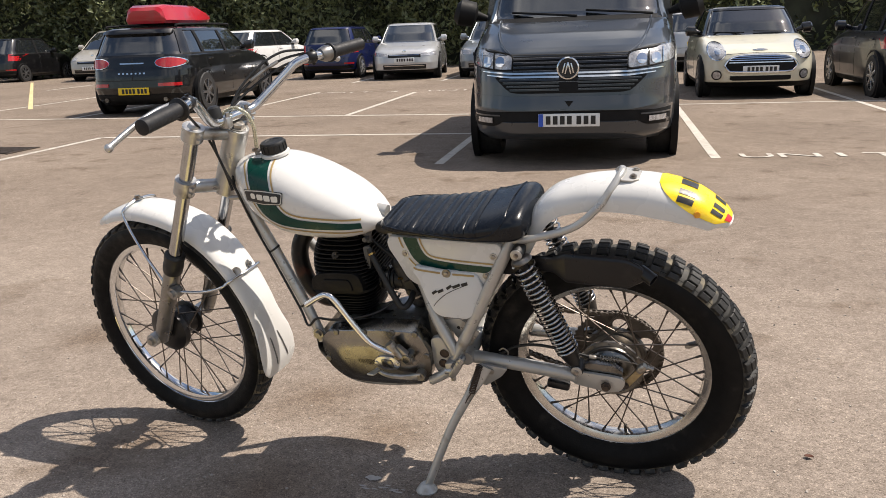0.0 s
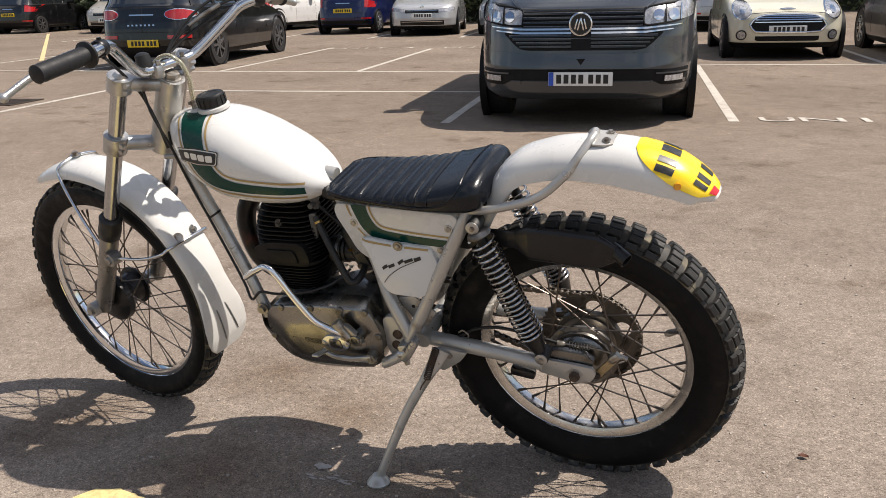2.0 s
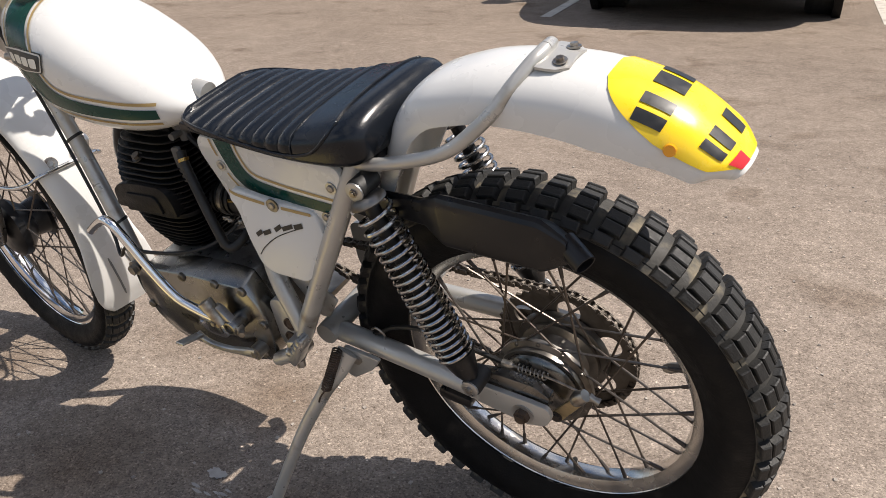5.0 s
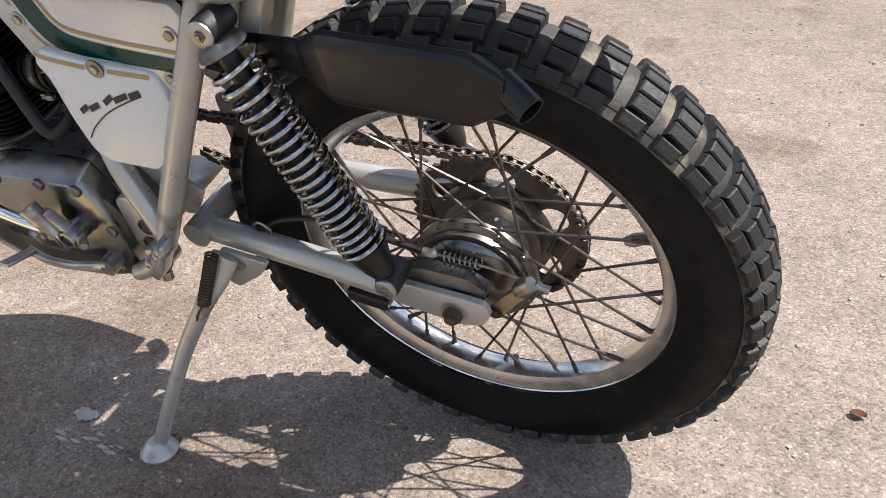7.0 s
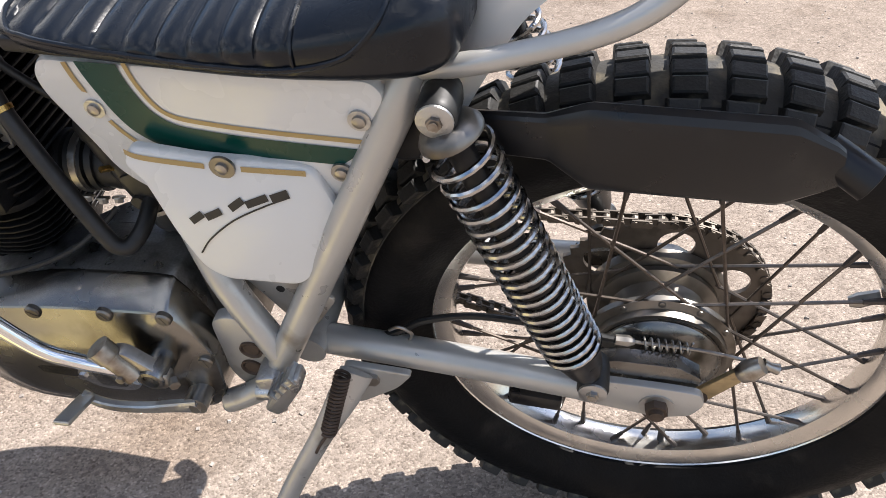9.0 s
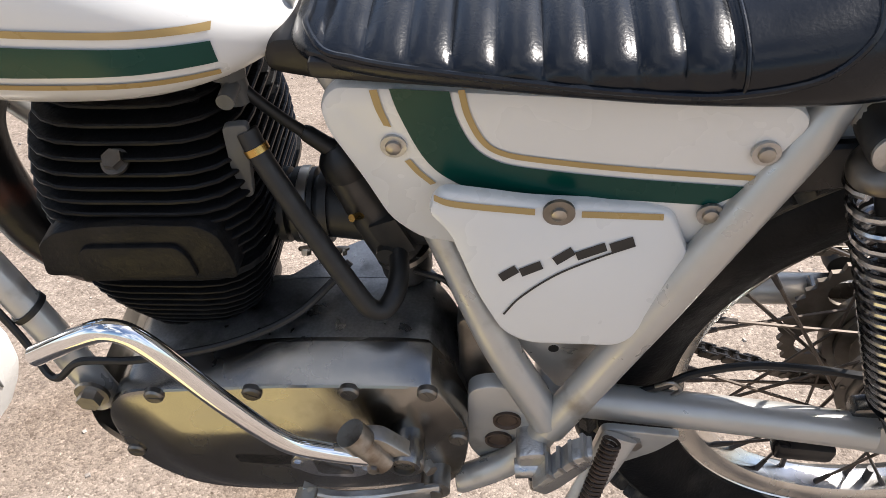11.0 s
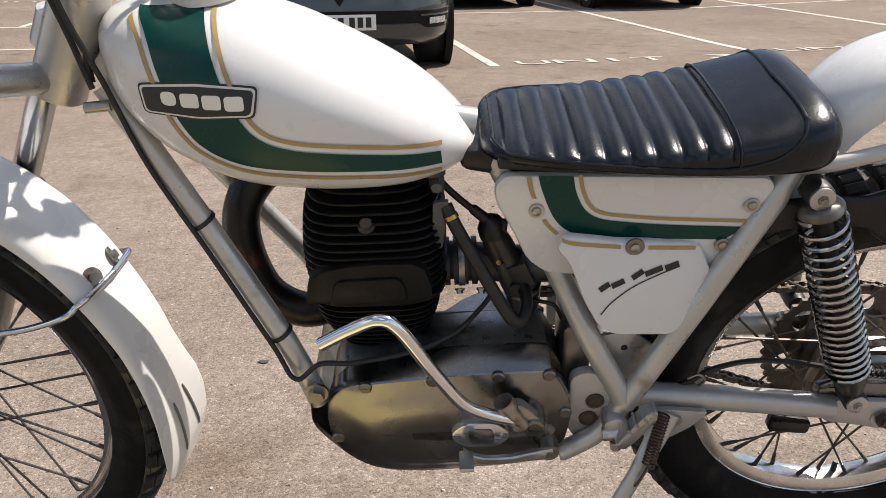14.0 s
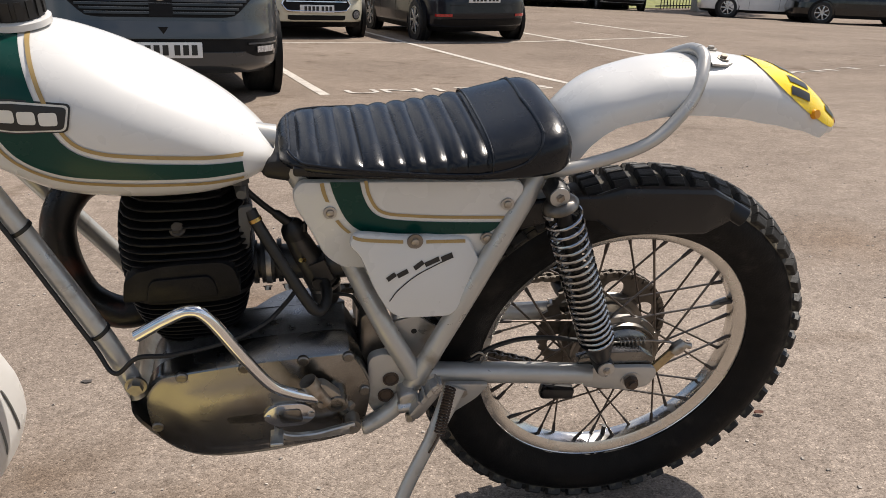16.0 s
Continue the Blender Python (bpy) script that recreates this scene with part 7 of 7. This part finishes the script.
# dark estate with a red roof box, tail to the motorcycle
def dark_rear(top, sh):
    A = aft(sh)
    for s in (-1, 1):
        a, b = sorted((s * 0.40, s * 0.80))
        part("lamp_rim", wrap_oval(A, s * 0.59, 0.825, 0.21, 0.082, 0.012), CHROME, top)
        part("tail_lamp", wrap_oval(A, s * 0.59, 0.825, 0.195, 0.07, 0.024), TAIL, top, "large red tail lamp")
        a, b = sorted((s * 0.42, s * 0.74))
        part("bumper_reflector", wrap(A, a, b, 0.465, 0.515, 0.014, 12, 2), TAIL, top)
        part("tailpipe", rod((s * 0.5, sh.back(0.5, 0.3) - 0.02, 0.26), (s * 0.5, sh.back(0.5, 0.3) + 0.2, 0.26), 0.035), HUBSTEEL, top)
    part("rear_bumper", wrap(A, -0.84, 0.84, 0.22, 0.34, 0.014, 26, 3), PLASTIC, top)
    part("boot_gap", wrap(A, -0.006, 0.006, 0.56, 0.94, 0.002, 2, 8), SEAM, top)
    part("boot_gap", wrap(A, -0.78, 0.78, 0.555, 0.565, 0.002, 20, 2), SEAM, top)
    part("boot_trim", wrap(A, -0.2, 0.2, 0.81, 0.83, 0.014, 8, 2), CHROME, top)
    for k in range(7):
        part("boot_letter_bar", wrap(A, -0.235 + k * 0.07, -0.205 + k * 0.07, 0.655, 0.68, 0.006, 2, 2), CHROME, top)
    part("roof_spoiler", wrap(A, -0.58, 0.58, 1.27, 1.32, 0.05, 16, 3), BLACKROOF, top)


ESTATE = on_ground(-8.62, 7.15, 3) @ Matrix.Scale(1.03, 4)
car("estate_car", ESTATE, "dark brown estate car parked with its tail out", paint("dark_brown_car_paint", (0.007, 0.007, 0.008), 0.3), (4.25, 0.9, 0.95, 1.37, dict(hood=0.76, hood_len=1.05, tail=0.16, screen=0.5)),
    (-1.35, 1.32, 0.32), WHEELDARK, BLACKROOF, 4, (-1, 0.395, PLATE_Y), dark_rear, True)
bm, rings = bmesh.new(), []
for y, w, z0, z1 in ((-0.97, 0.28, 0.06, 0.20), (-0.93, 0.34, 0.0, 0.25), (-0.80, 0.37, 0.0, 0.29), (0.3, 0.37, 0.0, 0.29), (0.75, 0.33, 0.02, 0.20), (0.93, 0.26, 0.05, 0.13), (0.97, 0.2, 0.06, 0.10)):
    rings.append([bm.verts.new((x, y, z)) for x, z in ((-w * 0.9, z0), (-w, z0 + 0.05), (-w * 0.97, z0 + 0.09), (-w * 0.84, z1 - 0.03), (-w * 0.7, z1), (w * 0.7, z1), (w * 0.84, z1 - 0.03), (w * 0.97, z0 + 0.09), (w, z0 + 0.05), (w * 0.9, z0))])
skin(bm, rings)
roof_box = tagged(empty("roof_box", ESTATE @ pose(0.12, -0.75, 1.42)), "red plastic roof box on the dark estate car", "roof box")
part("lid", bm, paint("red_roof_box_paint", (0.4, 0.01, 0.02), 0.0), roof_box, smooth=30)
for y in (-0.5, 0.5):
    part("cross_bar", box((1.2, 0.06, 0.03), pose(-0.12, y, -0.012), 0.01), PLASTIC, roof_box)

# dark blue-black hatchback, tail out
car("hatchback", on_ground(3.72, 7.35, 0), "dark blue-black hatchback parked with its tail out", paint("blue_black_car_paint", (0.006, 0.007, 0.012), 0.0, 0.45), (3.95, 0.88, 0.95, 1.47, dict(hood=0.76, tail=0.25, screen=0.6)),
    (-1.24, 1.26, 0.32), WHEELSILVER, None, 4, (-1, 0.66, PLATE_W), tail())

# far row
SILVER = paint("silver_car_paint", (0.50, 0.505, 0.51), 0.4)
WHITECAR = paint("white_car_paint", (0.66, 0.66, 0.65), 0.0)
GREYGOLD = paint("champagne_car_paint", (0.42, 0.40, 0.36), 0.3)
NAVY = paint("blue_car_paint", (0.005, 0.010, 0.06), 0.1)
MID = dict(hood=0.74, tail=0.45, screen=0.72)
WAX = (-1.28, 1.27, 0.31)
car("hatchback", on_ground(-6.4, 15.55, 188), "silver hatchback parked with its nose out", SILVER, (4.2, 0.88, 0.93, 1.43, MID), WAX, WHEELDARK, None, 4, (1, 0.50, PLATE_W), nose(0.44, 0.8, 0.60, 0.70))
car("hatchback", on_ground(-8.65, 16.6, 0), "dark blue small hatchback parked with its tail out", NAVY, (3.7, 0.85, 0.94, 1.40, SMALL), (-1.2, 1.22, 0.30), WHEELSILVER, None, 2, (-1, 0.62, PLATE_Y), tail(0.6, 0.8, 0.7, 0.92))
car("hatchback", on_ground(-12.0, 18.4, -14), "white hatchback parked with its tail out", WHITECAR, (4.1, 0.885, 0.95, 1.42, MID), WAX, WHEELSILVER, None, 2, (-1, 0.62, PLATE_Y), tail())
car("people_carrier", on_ground(-17.8, 19.2, 188), "champagne people carrier parked with its nose out", GREYGOLD, (4.3, 0.89, 1.0, 1.62, dict(hood=0.74, hood_len=0.85, tail=0.3, screen=1.15)), WAX, WHEELSILVER, None, 4, (1, 0.42, PLATE_W), nose(0.46, 0.8, 0.66, 0.8))
car("hatchback", on_ground(-21.7, 19.5, 0), "small black hatchback parked with its tail out", BLACKROOF, (3.55, 0.82, 0.95, 1.48, dict(hood=0.78, hood_len=0.8, tail=0.35, screen=0.6)), (-1.15, 1.15, 0.29), WHEELDARK, None, 2, (-1, 0.62, PLATE_Y), tail(0.6, 0.78, 0.72, 0.94))
car("estate_car", on_ground(-3.9, 15.6, 180), "pale silver-blue estate car parked with its nose out", paint("pale_blue_car_paint", (0.22, 0.25, 0.28), 0.5), (4.4, 0.89, 0.93, 1.46, dict(hood=0.74, tail=0.2, screen=0.72)), WAX, WHEELSILVER, None, 4, (1, 0.46, PLATE_W), nose(0.48, 0.82, 0.6, 0.76), True)
car("hatchback", on_ground(1.1, 16.0, 0), "silver hatchback parked with its tail out", SILVER, (4.2, 0.88, 0.95, 1.43, MID), WAX, WHEELSILVER, None, 4, (-1, 0.66, PLATE_Y), tail())
for a, b, hd, mt, lb in ((12.6, 21.6, 0, BLACKROOF, "black hatchback parked at the far side"), (14.44, 21.6, 160, SILVER, "silver hatchback parked nose out at the far side"), (16.2, 20.6, -20, SILVER, "pale silver estate car parked at the far side"), (18.1, 14.6, 60, WHITECAR, "white hatchback parked across at the far side"), (19.3, 11.9, 60, BLACKROOF, "black hatchback parked beside the white one")):
    car("hatchback", on_ground(a, b + 1.0, hd), lb, mt, (4.1, 0.88, 0.94, 1.45, MID), WAX, WHEELSILVER, None, 4, None, tail() if abs(hd) < 90 else nose())

# ---- the van ----
VANGREY = paint("dark_grey_van_paint", (0.052, 0.060, 0.071), 0.45)
van = tagged(empty("van", on_ground(-1.245, 0.66, 180) @ Matrix.Scale(0.98, 4)), "dark grey panel van parked nose out in a bay", "van")
# nose at +y; the front axle lies at y = 0
bm, rings = bmesh.new(), []
for y, w, zb, zt in ((-3.95, 0.90, 0.42, 1.96), (-3.9, 0.94, 0.36, 1.99), (-1.0, 0.95, 0.32, 1.99), (-0.62, 0.95, 0.30, 1.97), (-0.5, 0.945, 0.30, 1.90)):
    h = zt - zb
    half = [(0.93 * w, zb), (0.985 * w, zb + 0.1), (w, zb + 0.35 * h), (0.985 * w, zb + 0.56 * h), (0.86 * w, zt - 0.10), (0.78 * w, zt - 0.02), (0.4 * w, zt)]
    rings.append([bm.verts.new((x, y, z)) for x, z in half + [(-x, z) for x, z in half[::-1]]])
skin(bm, rings)
part("body", bm, VANGREY, van, smooth=30)
vs = Shell([(0.24, 0, 0.86, 0.90), (0.30, 0, 0.93, 0.935), (0.40, 0, 0.965, 0.95), (0.52, 0, 0.965, 0.955), (0.60, 0, 0.95, 0.955), (0.75, 0, 0.935, 0.955), (0.90, 0, 0.905, 0.95), (0.97, 0, 0.865, 0.945), (1.02, 0, 0.79, 0.94),
            (1.08, 0, 0.66, 0.93), (1.15, 0, 0.47, 0.915), (1.21, 0, 0.25, 0.90), (1.25, 0, 0.06, 0.885), (1.285, 0, -0.06, 0.87), (1.55, 0, -0.29, 0.825), (1.82, 0, -0.50, 0.77), (1.9, 0, -0.58, 0.75)], 4.6, rear=-0.95)
VF = fore(vs)
part("nose", vs.skin(0.24, 1.28, 26, seg=96), VANGREY, van, "dark grey bonnet, wings and bumper", smooth=60)
part("windscreen", vs.skin(1.265, 1.86, 8, -0.004, 96), GLASS, van, "dark windscreen reflecting the sky", smooth=50)
part("roof_front", vs.skin(1.83, 1.9, 3, 0.004, 96), VANGREY, van, smooth=50)
for s in (-1, 1):
    aa = (0.40, 0.66) if s > 0 else (math.pi - 0.40, math.pi - 0.66)
    part("pillar", wrap(corner(vs), aa[0], aa[1], 1.25, 1.87, 0.008, 6, 8, 0.03), VANGREY, van)
    part("bonnet_crease", tube([(s * x, vs.front(x, z) + 0.004, z + 0.002) for x, z in ((0.50, 0.965), (0.57, 1.02), (0.62, 1.08), (0.66, 1.15), (0.69, 1.22), (0.70, 1.26))], [0.012] * 31, 8, 6), VANGREY, van)
    part("mirror", add_tube(bmesh.new(), [Vector((s * 0.88, -0.34, 1.30)), Vector((s * 0.98, -0.30, 1.33)), Vector((s * 1.0, -0.29, 1.34)), Vector((s * 1.14, -0.26, 1.37)), Vector((s * 1.17, -0.26, 1.38))], [0.03, 0.05, 0.12, 0.13, 0.09], 14), PLASTIC, van, "black door mirror")
    part("side_window", wrap(flank(Shell([(1.2, -4, 1.2, 0.935), (1.9, -4, 1.0, 0.84)], 12), s), -1.55, -0.72, 1.30, [(-1.55, 1.78), (-0.95, 1.76), (-0.72, 1.45)], 0.014, 8, 5), GLASS, van)
gap = [(-0.84, 1.04), (-0.66, 1.015), (-0.5, 0.975), (0, 0.968), (0.5, 0.975), (0.66, 1.015), (0.84, 1.04)]
part("bonnet_gap", wrap(VF, -0.84, 0.84, [(x, z - 0.008) for x, z in gap], gap, 0.002, 40, 2, 0.008), SEAM, van)
part("scuttle", wrap(VF, -0.80, 0.80, 1.245, 1.285, 0.006, 24, 3), PLASTIC, van)
for x in (-0.72, -0.02):
    part("wiper", add_tube(bmesh.new(), [Vector((x + k * 0.62, vs.front(x + k * 0.62, 1.29 + 0.05 * k) + 0.022, 1.29 + 0.05 * k)) for k in np.linspace(0, 1, 7)], 0.011, 6), PLASTIC, van)
for s in (-1, 1):
    pl = [(0.49, 0.845), (0.60, 0.845), (0.75, 0.865), (0.885, 0.90)]
    ph = [(0.49, 0.955), (0.56, 0.985), (0.72, 1.005), (0.885, 1.03)]
    lo, hi = ([(s * x, z) for x, z in q][::s] for q in (pl, ph))
    a, b = sorted((s * 0.49, s * 0.885))
    lamp = part("headlamp", wrap(VF, a, b, lo, hi, 0.004, 22, 6), LAMP, van, "clear angular headlamp")
    part("lamp_rim", wrap_rim(vs, lo + hi[::-1], 0.008, 0.008), PLASTIC, lamp)
    for x in (0.60, 0.72):
        part("lamp_projector", wrap_oval(VF, s * x, 0.915, 0.042, 0.042, 0.014), CHROME, lamp)
    part("lamp_divider", wrap(VF, *sorted((s * 0.652, s * 0.664)), 0.86, 0.99, 0.016, 3, 4), PLASTIC, lamp)
    part("lamp_divider", wrap(VF, *sorted((s * 0.775, s * 0.785)), 0.875, 1.0, 0.016, 3, 4), CHROME, lamp)
grille = part("grille", wrap(VF, -0.49, 0.49, 0.80, [(-0.49, 0.955), (0, 0.958), (0.49, 0.955)], 0.004, 24, 4), PLASTIC, van, "black slatted grille with chrome strips")
lower = part("lower_grille", wrap(VF, -0.64, 0.64, [(-0.64, 0.775), (-0.52, 0.66), (-0.44, 0.645), (0.44, 0.645), (0.52, 0.66), (0.64, 0.775)], 0.79, 0.004, 30, 5), PLASTIC, van)
for z, w, par in ((0.83, 0.48, grille), (0.865, 0.48, grille), (0.90, 0.48, grille), (0.935, 0.48, grille), (0.675, 0.51, lower), (0.705, 0.54, lower), (0.735, 0.57, lower), (0.76, 0.60, lower)):
    part("grille_slat", wrap(VF, -w, w, z - 0.008, z + 0.005, 0.018, 24, 2), BLACKROOF, par)
    part("slat_edge", wrap(VF, -w, w, z + 0.006, z + 0.009, 0.019, 24, 2), WHEELDARK, par)
for zc, ze, w in ((0.805, 0.835, 0.80), (0.775, 0.80, 0.72)):
    part("chrome_strip", wrap(VF, -w, w, [(-w, ze), (-0.5, zc + 0.002), (0, zc), (0.5, zc + 0.002), (w, ze)], [(-w, ze + 0.008), (-0.5, zc + 0.017), (0, zc + 0.015), (0.5, zc + 0.017), (w, ze + 0.008)], 0.016, 40, 2), CHROME, van)
bm = lathe([(0.094, -0.03), (0.094, 0.012), (0.084, 0.016), (0.082, 0.004), (0.02, 0.004)], 40)
badge = part("round_badge", bm, CHROME, van, "round chrome badge", m=Matrix.Translation((0.01, 0.945, 0.853)))
part("badge_disc", lathe([(0.08, 0.003), (0.08, 0.007), (0.02, 0.008)], 40), INK, badge)
for x in (-0.036, -0.012, 0.012, 0.036):
    part("badge_bar", box((0.011, 0.006, 0.10 if abs(x) < 0.02 else 0.085), pose(x, 0.011, 0, 0, 14 if x < 0 else -14, 0), 0.002), CHROME, badge)
part("badge_mount", wrap(VF, -0.075, 0.085, 0.65, 0.79, 0.02, 4, 3), PLASTIC, van)
# bumper: body-colour band, dark plate band, lip
part("bumper_top", wrap(VF, -0.90, 0.90, [(-0.90, 0.62), (-0.7, 0.53), (-0.5, 0.50), (0.5, 0.50), (0.7, 0.53), (0.90, 0.62)], [(-0.90, 0.635), (-0.62, 0.635), (-0.5, 0.62), (0.5, 0.62), (0.62, 0.635), (0.90, 0.635)], 0.022, 40, 4), VANGREY, van, smooth=50)
part("bumper_insert", wrap(VF, -0.90, 0.90, [(-0.90, 0.36), (-0.64, 0.365), (-0.58, 0.405), (0.58, 0.405), (0.64, 0.365), (0.90, 0.36)], [(-0.90, 0.50), (-0.7, 0.49), (-0.5, 0.495), (0.5, 0.495), (0.7, 0.49), (0.90, 0.50)], 0.006, 40, 4), PLASTIC, van)
part("bumper_lip", wrap(VF, -0.66, 0.66, [(-0.66, 0.335), (-0.5, 0.305), (0.5, 0.305), (0.66, 0.335)], [(-0.66, 0.36), (-0.58, 0.40), (0.58, 0.40), (0.66, 0.36)], 0.02, 30, 3), VANGREY, van)
part("bumper_notch", slab([(-0.035, 0.58), (0.035, 0.58), (0.0, 0.53)], vs.front(0, 0.55) + 0.026, 0.9, 0.002), PLASTIC, van)
for s in (-1, 1):
    a, b = sorted((s * 0.67, s * 0.82))
    part("fog_bezel", wrap(VF, *sorted((s * 0.60, s * 0.86)), 0.455, 0.468, 0.022, 10, 2), VANGREY, van)
    part("fog_lamp", wrap(VF, a, b, 0.395, 0.44, 0.02, 10, 3), LAMP, van, "small clear fog lamp")
    for y in (0.0, -3.0):
        road_wheel(van, (s * 0.80, y, 0.335), 0.335, 0.215, WHEELDARK, s)
        part("wheel_arch", lathe([(0.40, -0.05), (0.40, 0.012), (0.37, 0.012), (0.37, -0.002), (0.05, -0.002)], 36, Matrix.Translation((s * 0.938, y, 0.345)) @ Matrix.Rotation(-s * math.pi / 2, 4, "Z")), PLASTIC, van)
number_plate(van, (0.0, vs.front(0, 0.42) + 0.02, 0.42), math.pi, PLATE_W, 0.52, True)
part("underbody", box((1.6, 4.4, 0.1), pose(0, -1.6, 0.33)), PLASTIC, van)

# ---- hedge and trees behind the car park ----
LEAF = mat("dark_hedge_leaves", (0.10, 0.115, 0.045), 0.5, vary=0.5, scale=1.3, fine=0.5, fine_scale=14)
HEDGE_SHADE = mat("hedge_depth_shade", (0.03, 0.034, 0.02), 0.9, vary=0.5, scale=1.5)


def foliage(count, place, size, seed):
    """Many small folded leaf clumps, made in one go."""
    rn = np.random.default_rng(seed)
    c = place(rn, count)
    d = rn.normal(size=(count, 3))
    d /= np.linalg.norm(d, axis=1, keepdims=True)
    e = np.cross(d, rn.normal(size=(count, 3)))
    e /= np.linalg.norm(e, axis=1, keepdims=True)
    n = np.cross(d, e)
    s = size * rn.uniform(0.5, 1.4, size=(count, 1))
    v = np.stack([c - d * s, c + e * s * 0.45 + n * s * 0.15, c + d * s, c - e * s * 0.45 + n * s * 0.15], 1).reshape(-1, 3)
    f = np.arange(count * 4).reshape(-1, 4)
    me = bpy.data.meshes.new("foliage")
    me.from_pydata(v.tolist(), [], f.tolist())
    me.materials.append(LEAF)
    return me


def hedge_run(name, a0, a1, b, tall, count, seed, label):
    def place(rn, k):
        a = rn.uniform(a0, a1, k)
        z = tall * rn.uniform(0, 1, k) ** 0.8
        lump = 0.7 * np.sin(a * 0.9 + 3 * np.sin(z * 0.7)) + 0.5 * np.sin(a * 2.3 + z * 1.9) + 0.35 * np.sin(a * 5.1 - z * 3.0)
        bb = b + 0.55 * lump + 0.6 * (z / tall) ** 2 + rn.normal(0, 0.28, k)
        x, y = spot(a, bb)
        base = np.array([height(p, q) for p, q in zip(x, y)])
        return np.stack([x, y, z + base], 1)
    ob = new(name, foliage(count, place, 0.13, seed))
    return tagged(ob, label, "hedge", kind="stuff")


hedge_run("hedge", -40, 4, 21.6, 6.5, 52000, 5, "tall dark overgrown hedge of small leaves behind the parked cars")
hedge_run("hedge", 4, 17.5, 22.6, 6.5, 14000, 6, "tall dark overgrown hedge of small leaves behind the parked cars")
hedge_run("hedge", 17, 60, 40.0, 7.0, 16000, 9, "far dark line of trees beyond the grass")
FENCE = mat("dark_fence_iron", (0.02, 0.02, 0.02), 0.6)
fence = tagged(empty("fence", on_ground(20.2, 22.2, 0)), "black iron railing fence at the edge of the car park", "fence")
bar = part("fence_bar", box((0.03, 0.03, 1.3), pose(0, 0, 0.66), 0.004), FENCE, fence)
for k in range(1, 30):
    again("fence_bar", bar, pose(-1.5 + k * 0.15 if k != 10 else 3.0, 0, 0), fence)
for z in (0.12, 1.2):
    part("fence_rail", box((4.6, 0.04, 0.05), pose(0.7, 0.0, z), 0.004), FENCE, fence)
GRASS = mat("sunlit_rough_grass", (0.16, 0.17, 0.035), 0.8, vary=0.3, scale=2, fine=0.3, fine_scale=30)
bm = bmesh.new()
rows = []
for a in np.linspace(17.5, 60, 18):
    rows.append([bm.verts.new((*spot(a, b), height(*spot(a, b)) + z)) for b, z in ((22.6, 0.02), (26, 0.5), (32, 0.9), (39, 1.2))])
skin(bm, rows, False, False)
tagged(part("grass_bank", bm, GRASS, smooth=60), "sunlit yellow-green grass bank beyond the fence", "grass", kind="structure")
CONC = mat("grey_concrete", (0.3, 0.29, 0.27), 0.85, vary=0.2, scale=4, fine=0.2, fine_scale=60)
for k, (a, b) in enumerate(((19.6, 20.4), (20.55, 20.1))):
    tagged(part("concrete_block", box((0.9, 0.8, 0.85), pose(0, 0, 0.42), 0.03), CONC, m=on_ground(a, b, -20)), "weathered grey concrete block at the edge of the car park", "block", "concrete blocks")
BARK = mat("dark_bark", (0.03, 0.025, 0.02), 0.9, vary=0.3, scale=3)
tree = tagged(empty("tree", on_ground(21.3, 20.2, 0)), "dark broad-leaved tree at the edge of the car park", "tree")
bm = add_tube(bmesh.new(), spline([(0, 0, -0.1), (0.03, 0, 1.0), (-0.05, 0.05, 2.4), (0.0, 0.1, 4.0)], 5), list(np.linspace(0.42, 0.2, 16)), 14)
for k in range(6):
    q = 1.05 * k
    add_tube(bm, spline([(0, 0.05, 2.4 + 0.25 * k), (0.7 * math.cos(q), 0.7 * math.sin(q), 3.3 + 0.25 * k), (1.7 * math.cos(q), 1.7 * math.sin(q), 4.2 + 0.3 * k)], 4), list(np.linspace(0.12, 0.04, 9)), 8)
part("trunk", bm, BARK, tree)


def crown_place(rn, k):
    d = rn.normal(size=(k, 3))
    d /= np.linalg.norm(d, axis=1, keepdims=True)
    c = rn.integers(0, 9, k)
    cs = np.array([(1.6 * math.cos(0.9 * i), 1.6 * math.sin(0.9 * i), 3.9 + 0.33 * i) for i in range(9)])
    return cs[c] + d * (1.1 * rn.uniform(0.3, 1, k) ** 0.4)[:, None]


crown = new("crown", foliage(9000, crown_place, 0.12, 4))
crown.parent = tree
# dark sheet behind the leaves stands in for the shade deep in the hedge
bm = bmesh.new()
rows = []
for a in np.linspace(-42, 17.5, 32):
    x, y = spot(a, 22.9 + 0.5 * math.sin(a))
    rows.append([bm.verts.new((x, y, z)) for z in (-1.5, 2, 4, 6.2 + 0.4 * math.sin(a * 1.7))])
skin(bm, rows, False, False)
tagged(part("bank", bm, HEDGE_SHADE), "dark backing sheet coloured as the shade inside the hedge", "undergrowth", kind="structure")
